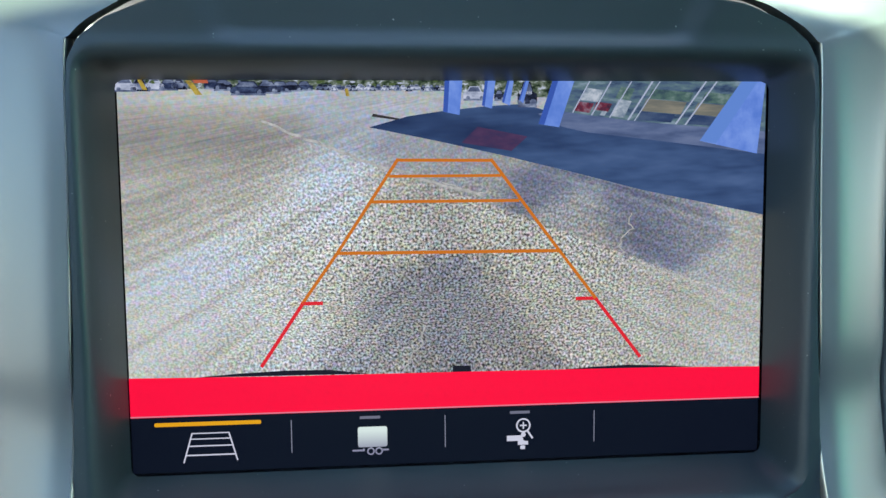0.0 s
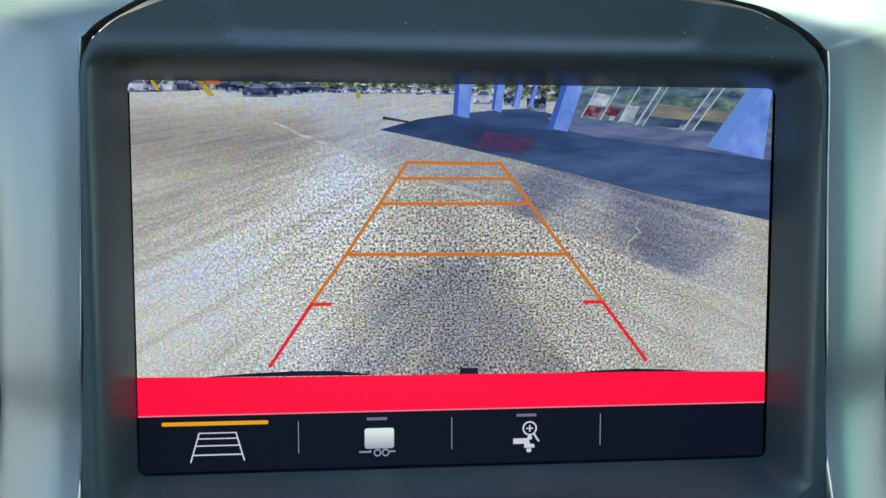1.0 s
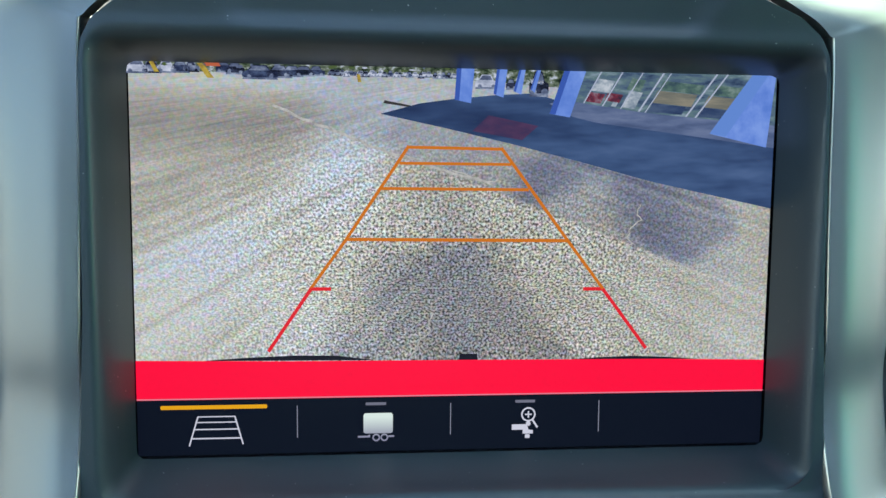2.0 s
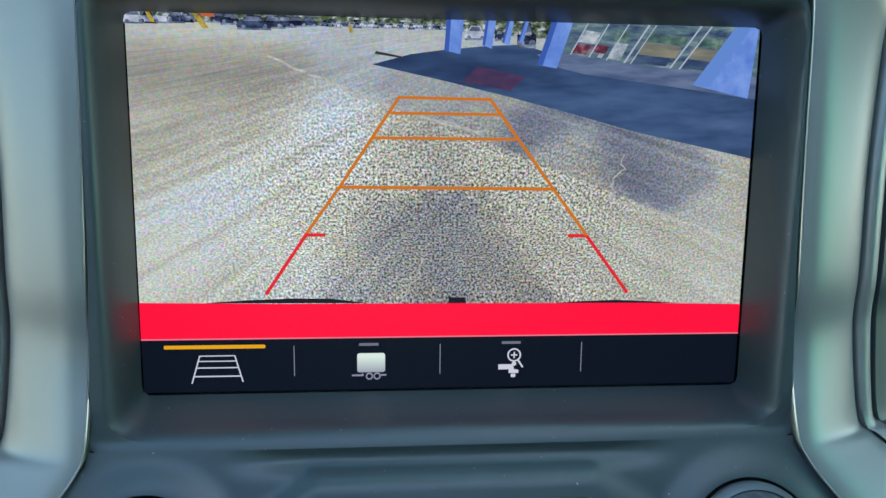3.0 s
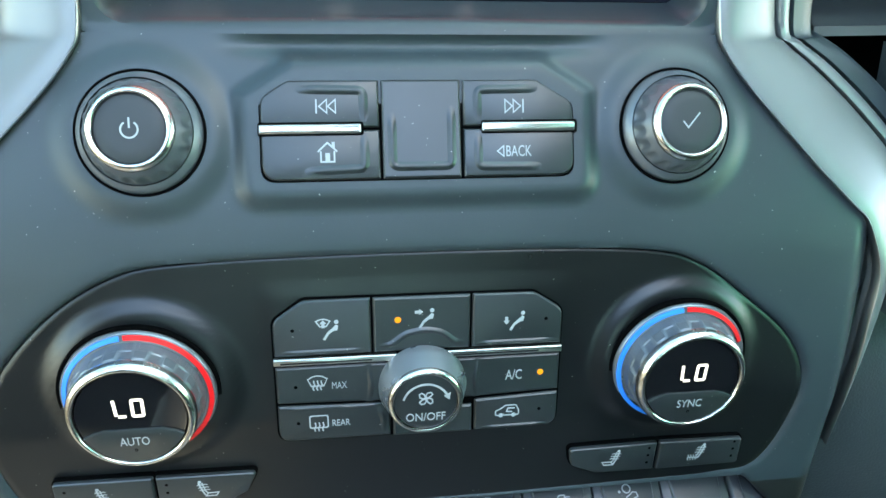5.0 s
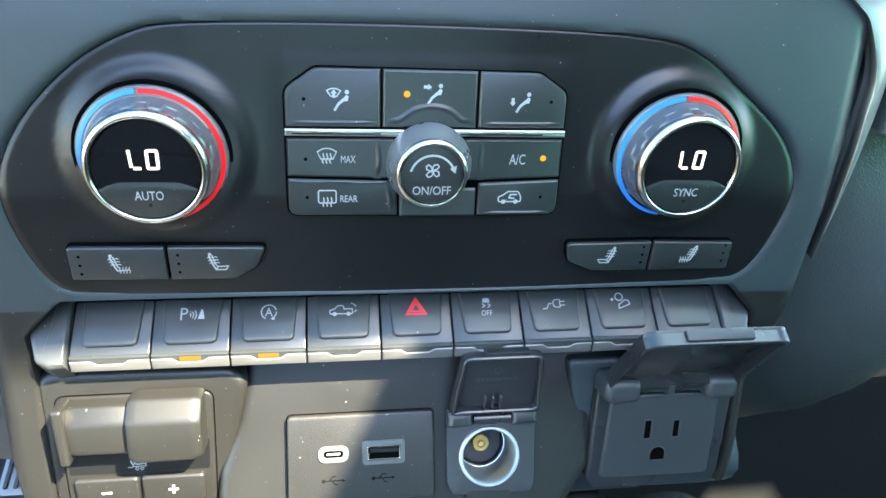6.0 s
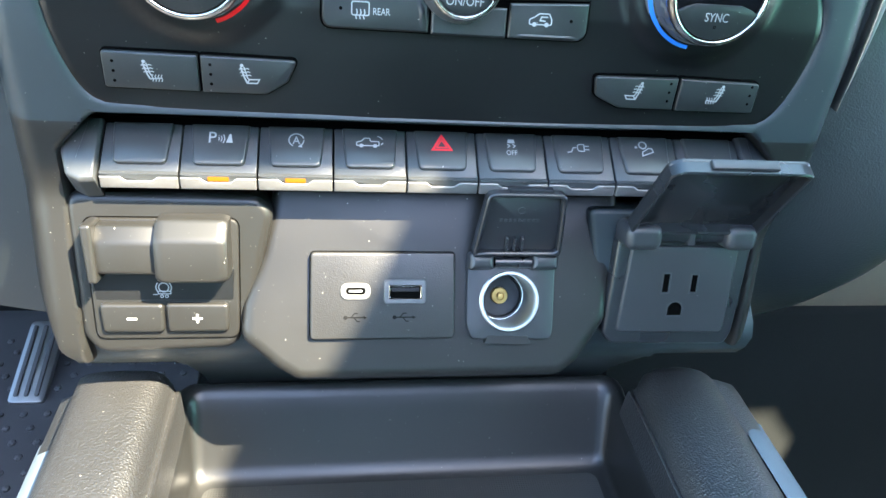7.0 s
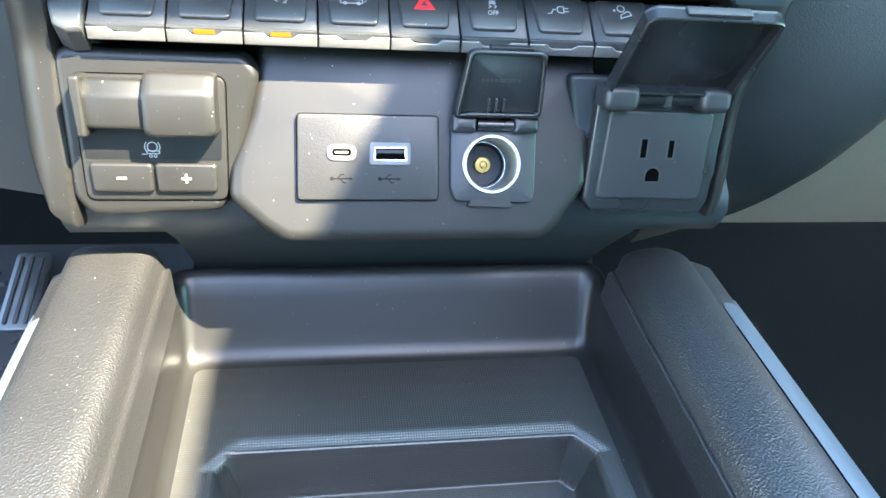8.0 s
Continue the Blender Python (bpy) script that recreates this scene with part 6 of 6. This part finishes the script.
for a, b in ((11.0, 21.6), (37.4, 48.6)):
    bm = slab(rounded([(a, 16.6), (a, 9.0), (b, 9.4), (b, 15.8)], 1.4), 2.0, 8.2, 2.6, 5)
    part("hinge_block", bm, OUTLET, sock)
bm = bmesh.new()
rows = []
for u in (21.8, 37.2):
    rows.append([(u, 12.4 + 2.4 * math.cos(a), 5.6 + 2.4 * math.sin(a)) for a in (2 * math.pi * i / 16 for i in range(16))])
loft(rows, bm, closed=True)
part("hinge_pin", bm, LIDM, sock, smooth=40)


def lid_frame(m, base_v, base_w, top_v, top_w):
    """Axes of an open lid: x across, y from its hinge to its free edge, z out of its inner face."""
    a = math.atan2(top_w - base_w, top_v - base_v)
    rot = Matrix.Rotation(a, 4, "X")
    return Matrix.Translation((0, base_v / 1000, base_w / 1000)) @ rot, math.hypot(top_v - base_v, top_w - base_w)


def lid_part(name, bm, mat, parent, local, label=""):
    ob = part(name, bm, mat, parent, label, smooth=30)
    ob.data.transform(local)
    return ob


m_l, ln = lid_frame(P_LOWER, 15.5, 6.5, 41.5, 18.5)
outl = rounded([(11.8, 1), (48.6, 1), (47.6, ln - 1), (45.0, ln), (18.4, ln), (15.6, ln - 1)], [1, 1, 3, 2, 2, 3])
lid = lid_part("lid", slab(outl, -2.2, 0, 0.6, 2), LIDM, sock, m_l, "open dark socket lid")
lid_part("lid_wall", frame_slab(polar(outl, 80, 30, 14), polar(shift(outl, -1.7), 80, 30, 14), -0.3, 3.4, 0.5), LIDM, lid, m_l)
lid_part("lid_tab", slab(rect(24, ln - 0.5, 42, ln + 1.6, 0.6), -1.6, 2.2, 0.6, 2), LIDM, lid, m_l)
for i in range(3):
    lid_part("rib", slab(rect(25.2 + 3.2 * i, 3, 26.2 + 3.2 * i, 8.5, 0.2), -0.1, 2.2, 0.3, 1), OUTLET, lid, m_l)
bm = bmesh.new()
for i in range(9):
    stroke(bm, [(22 + 1.9 * i, ln * 0.55), (23.1 + 1.9 * i, ln * 0.55)], 1.3, 0.0, 0.12)
stroke(bm, arc(30.5, ln * 0.7, 1.4, 0, 340, 14), 0.3, 0.0, 0.12, closed=True)
lid_part("moulded_mark", bm, SWITCH, lid, m_l)

out = thing("household_outlet", P_SIDE, "grey household power outlet with its hinged cover open", "power outlet")
op = [(72.4, -7.0), (76.5, -12.4), (130.4, -13.4), (133.0, -7.4), (135.2, 36), (74.2, 37)]
part("body", slab(rounded(op, [4, 4, 4, 4, 2, 2]), -3, 4.0, 1.6, 4), LIDM, out, "dark grey outlet body", smooth=30)
ip = [(77.6, -6.4), (127.6, -7.0), (128.6, 33), (80.0, 33.4)]
face = part("outlet_face", slab(rounded(ip, 3), 2.0, 5.4, 1.2, 4), OUTLET, out, "grey outlet face", smooth=30)
# slots and earth hole: black plates on the face, shade by colour alone
for u, v, w_, h_ in ((97.3, 16.7, 2.6, 8.2), (110.1, 16.5, 2.4, 7.6)):
    part("slot_rim", slab(rect(u - w_ / 2 - 0.8, v - h_ / 2 - 0.8, u + w_ / 2 + 0.8, v + h_ / 2 + 0.6, 0.2), 5.0, 5.5, 0.1, 1), SWITCH, face)
    part("slot", slab(rect(u - w_ / 2, v - h_ / 2, u + w_ / 2, v + h_ / 2, 0.2), 5.0, 5.56, 0.02, 1), GAP, face)
gp = [(99.8, 1.8), (106.2, 1.8), (106.2, 4.6), *arc(103.0, 4.6, 3.2, 10, 170, 10), (99.8, 4.6)]
part("slot_rim", slab(shift(gp, 0.7), 5.0, 5.5, 0.1, 1), SWITCH, face)
part("earth_hole", slab(gp, 5.0, 5.56, 0.02, 1), GAP, face)
for a, b in ((74.2, 88.6), (117.6, 130.4)):
    part("hinge_block", slab(rounded([(a - 0.6, 44.5), (a - 0.6, 33.6), (b + 0.4, 33.6), (b + 0.4, 44.5)], 4.2), 1.0, 14.5, 3.4, 7), OUTLET, out, smooth=30)
rows = []
for u in (88.7, 117.5):
    rows.append([(u, 39.0 + 3.0 * math.cos(a), 7.5 + 3.0 * math.sin(a)) for a in (2 * math.pi * i / 20 for i in range(20))])
part("hinge_pin", loft(rows, closed=True), LIDM, out, smooth=40)
part("hinge_clip", slab(rect(101.5, 35.2, 104.6, 42.4, 0.4), 6.0, 11.0, 0.8, 2), OUTLET, out)
m_o, lo = lid_frame(P_SIDE, 41.5, 10.0, 74.0, 40.0)
outl = rounded([(74.6, 1), (130.6, 1), (130.6, lo - 1), (127.5, lo), (79.5, lo), (75.2, lo - 2)], [2, 2, 3, 2, 2, 4])
cover = lid_part("cover", slab(outl, -3.6, -2.0, 0.7, 2), LIDM, out, m_o, "open dark hinged cover")
lid_part("cover_wall", frame_slab(polar(outl, 90, 102, 22), polar(shift(outl, -1.6), 90, 102, 22), -2.4, 2.6, 0.5), LIDM, cover, m_o)
lid_part("cover_tab", slab(rect(90, lo - 0.4, 116, lo + 1.4, 0.6), -2.6, 1.2, 0.6, 2), OUTLET, cover, m_o)

# ---- console tray between the seats ----
def tray_floor(y):
    return 731.5 + (57.5 - y) * 0.1175


console = thing("console_tray", Matrix.Translation((0, 0, 0.72)), "empty black console tray with textured floor and a deeper pocket", "console")


def tray_contour(h, d=0.0):
    """The tray's wall line at the height h over its floor: down the left side, round the back, up the right side."""
    t = max(0.0, h) / 33
    xl, xr, yb = -116.0 + 2.4 * (1 - t) + d, 107.0 - 4.4 * (1 - t) - d, 66.5 + 26 * t - d
    r = 5.0 + 3 * t
    pts = [(xl, -350 + (350 + yb - r) * k / 30) for k in range(31)]
    pts += [(xl + r - r * math.cos(a), yb - r + r * math.sin(a)) for a in (math.pi / 2 * k / 8 for k in range(1, 9))]
    pts += [(xl + r + (xr - xl - 2 * r) * k / 24, yb) for k in range(1, 25)]
    pts += [(xr - r + r * math.sin(a), yb - r + r * math.cos(a)) for a in (math.pi / 2 * k / 8 for k in range(1, 9))]
    pts += [(xr, yb - r - (350 + yb - r) * k / 30) for k in range(1, 31)]
    return [(x, y, tray_floor(min(y, 66.5)) + h) for x, y in pts]


levels = [(14, -8), (30, -7.2), (34.6, -6.2), (36.0, -5.0), (36.4, -3.6), (36.0, -2.0), (34.6, -0.7), (32.0, 0)]
levels += [(h, 0.0) for h in (26, 18, 10, 6)]
levels += [(4.4, 0.3), (2.9, 0.9), (1.7, 1.8), (0.8, 3.0), (0.2, 4.4), (-0.4, 6.6)]
part("tray_wall", loft([tray_contour(h, d) for h, d in levels]), TRAY, console, "smooth satin tray walls with rounded corners", smooth=80, room=True)


def pocket(x, y):
    """Depth of the pocket sunk into the tray floor, with a broad chamfer and a fine bead round it."""
    i = min(x + 100, 96.5 - x, (15.5 - y) + min(0, (x + 84) * 1.15) + min(0, (79 - x) * 1.15))
    slope = 3.6 * smooth01((i + 1.0) / 14.0) if i < 6 else 1.8 + 0.385 * min(2.0, i - 6)
    bead = 0.7 * math.exp(-(((i - 7.6) / 0.9) ** 2))
    return bead - slope - 36 * smooth01((i - 8.0) / 3.6)


ys = [65 - 2 * i for i in range(22)] + [21 - 0.6 * i for i in range(1, 85)] + [-30 - 6 * i for i in range(1, 54)]
xs = [-115 + 1.1 * i for i in range(26)] + [-86.4 + 4.0 * i for i in range(1, 42)] + [77.6 + 1.1 * i for i in range(1, 26)]
part("tray_floor", loft([[(x, y, tray_floor(y) + pocket(x, y)) for x in xs] for y in ys]), TRAYMAT, console, "fine-textured tray floor stepping down to a pocket", smooth=80, room=True)


def rail(s):
    k = thing("console_rail", Matrix.Translation((s * 0.14, 0, 0.72)), "grained grey console side rail with a blue-grey insert" if s > 0 else "sunlit dusty grained console side rail", "console rail", "console side rails")
    if s < 0:
        cs = [(116.4, -75), (115.6, -18.4), (115.4, -16.4), (116.0, -15.2), (117.2, -15.6), (117.8, -14.4), (118.4, -11.0), (119.6, -6.6), (121.4, -3.4), (124.4, -1.6), (129, -0.8), (145, -0.8), (152.5, -2.0), (157, -4.8), (159.2, -9.4), (160, -15)]
        cs2 = [(160, -15), (162, -16.2), (168, -19.5), (170, -24)]
    else:
        cs = [(107.6, -75), (107.2, -17.4), (107.6, -15.2), (108.8, -15.0), (109.8, -15.8), (110.6, -14.2), (111.6, -10.4), (114, -5.6), (118, -2.0), (124, 0.0), (131.5, 0.6), (138.4, -0.6), (144.8, -3.2), (149, -6.0), (151.5, -8.2), (153, -9.6)]
        cs2 = [(153, -9.6), (156, -10.4), (166, -14.6), (170.5, -19.5)]
    cs3 = [cs2[3], (cs2[3][0] - 0.4, -28), (cs2[3][0] - 3, -120), (cs2[3][0] - 3, -260)]
    yy = [80, 79.8, 79.3, 78.6, 77.6, 76, 72, 66, 61] + [56, 53, 50.5, 48, 45, 42, 38] + [34 - 8 * i for i in range(40)]

    def row(c, y):
        q = min(1.0, max(0.0, (y - 76) / 4.0))
        round_ = 1 - math.sqrt(max(0.0, 1 - q * q))
        z0 = (806 if s < 0 else 800) + (50 - y) * 0.105
        pull = 4 * round_
        return [(s * min(max(a, 112 + pull), 169 - pull) if q > 0 else s * a, y, z0 + b - 3.0 * round_) for a, b in c]

    first = [[(p[0], 80.1, p[2] - 90) for p in row(cs, 80)], [(p[0], 80.1, p[2] - 2) for p in row(cs, 80)]]
    part("rail_top", loft(first + [row(cs, y) for y in yy]), RAIL, k, smooth=50, room=True)
    blend = []
    for i, y in enumerate(yy):
        blend.append(row(cs2, y))
    part("rail_shoulder", loft(blend[:18]), RAIL, k, smooth=50, room=True)
    ins = []
    for i, r in enumerate(blend[10:]):
        g = math.sqrt(min(1.0, 0.04 + i * 0.2))
        far_ = r[-1]
        ins.append([(far_[0] + (p[0] - far_[0]) * g + s * 0.5, p[1], far_[2] + (p[2] - far_[2]) * g + 0.5) for p in r])
    part("insert", loft(ins), INSERT, k, "smooth blue-grey painted insert", smooth=50, room=True)
    part("rail_side", loft([row(cs3, y) for y in yy]), PLASTIC, k, smooth=50, room=True)


rail(-1), rail(1)

# ---- footwells ----
kneer = thing("glovebox_panel", Matrix.Translation((0.3, 0.2, 0.9)), "grained dark green-black knee panel beside the console", "knee panel")
rows = []
for i in range(41):
    t = i / 40
    x = 158 + 330 * t
    zb = lerp_table(x, [(158, 738), (228, 762), (242, 790), (252, 812), (264, 841), (275, 868), (300, 900), (488, 940)])
    row = []
    for j in range(25):
        a = j / 24
        z = zb + (1030 - zb) * a
        y = 128 + 55 * t * t - 42 * math.sin(math.pi * min(1, a * 1.25)) * (0.3 + 0.7 * smooth01(t * 4)) * (0.4 + 0.6 * smooth01((1 - a) * 3)) + 22 * (1 - a) ** 3
        row.append((x, y, z))
    row = [(x, row[0][1] + 120, zb + 30), (x, row[0][1] + 20, zb + 2)] + row
    rows.append(row)
part("knee_bolster", loft(rows), LEATHER, kneer, smooth=60, room=True)
bm = bmesh.new()
rows = []
for i in range(12):
    z = 985 + 8 * i
    rows.append([(178, 140 + 0.3 * (z - 985), z), (178.5, 112 + 0.3 * (z - 985), z), (181, 108 + 0.3 * (z - 985), z), (196, 106 + 0.3 * (z - 985), z), (420, 118 + 0.3 * (z - 985), z)])
part("glovebox_door", loft(rows), LEATHER, kneer, "grained glovebox door", smooth=50, room=True)
part("footwell_trim", box(bmesh.new(), 168, 350, 500, 930, 370, 1010), OLIVE, kneer, "olive-grey carpeted footwell wall", room=True)
pmat = thing("passenger_mat", Matrix.Translation((0.5, 0.1, 0.5)), "black floor mat bent up at the toe board", "floor mat")
rows = []
for i in range(31):
    x = 176 + 730 * i / 30
    bow = 1.5 * math.sin(i * 1.3)
    rows.append([(x, -700, 504), (x, 60, 505 + bow), (x, 110, 508), (x, 140, 516 + bow), (x, 165, 540), (x, 195, 590), (x, 238, 673 + bow * 0.3), (x, 242, 676 + bow * 0.3), (x, 247, 675)])
part("mat_sheet", loft(rows), CARPET, pmat, "black carpet mat", smooth=60, room=True)

kneel = thing("driver_knee_panel", Matrix.Translation((-0.3, 0.2, 0.8)), "dark driver side knee panel beside the console", "knee panel")
rows = []
for i in range(25):
    t = i / 24
    x = -160 - 300 * t
    zb = 790 + 40 * t
    rows.append([(x, 260, zb), (x, 150 + 30 * t, zb - 4), (x, 112 + 30 * t, zb + 12), (x, 100 + 30 * t, zb + 60), (x, 108 + 30 * t, zb + 160), (x, 130 + 30 * t, zb + 260)])
part("knee_bolster", loft([r[2:] for r in rows]), PLASTIC, kneel, smooth=60, room=True)
part("lower_edge", loft([r[:3] for r in rows]), LIDM, kneel, "smooth dark lower edge", smooth=60, room=True)

mat_ = thing("floor_mat", Matrix.Translation((-0.4, 0.1, 0.5)), "dark rubber floor mat with raised nubs", "floor mat")
part("mat_sheet", slab(rect(-760, -700, -175, 420, 30), 500, 508, 3, 2), MATRUB, mat_, room=True)
bm = bmesh.new()
for i in range(26):
    for j in range(46):
        u, v = -190 - 20 * i - 10 * (j % 2), -300 + 15 * j
        lathe([(3.6, 507.8), (3.0, 509.6), (0.0, 510.4)], 7, bm, u, v)
part("nub", bm, MATRUB, mat_, kind="stuff", room=True)
ped = thing("foot_pedal", Matrix.Translation((-0.322, 0.34, 0.515)) @ Matrix.Rotation(radians(12), 4, "X"), "brushed metal pedal with dark rubber grooves", "pedal")
part("pad", slab(rect(-16, -44, 16, 44, 6), 0, 6, 2, 2), ALU, ped)
for i in range(3):
    part("groove", slab(rect(-11.5 + 9 * i, -38, -7.5 + 9 * i, 38, 1.8), 5.5, 7.5, 0.8, 2), MATRUB, ped)
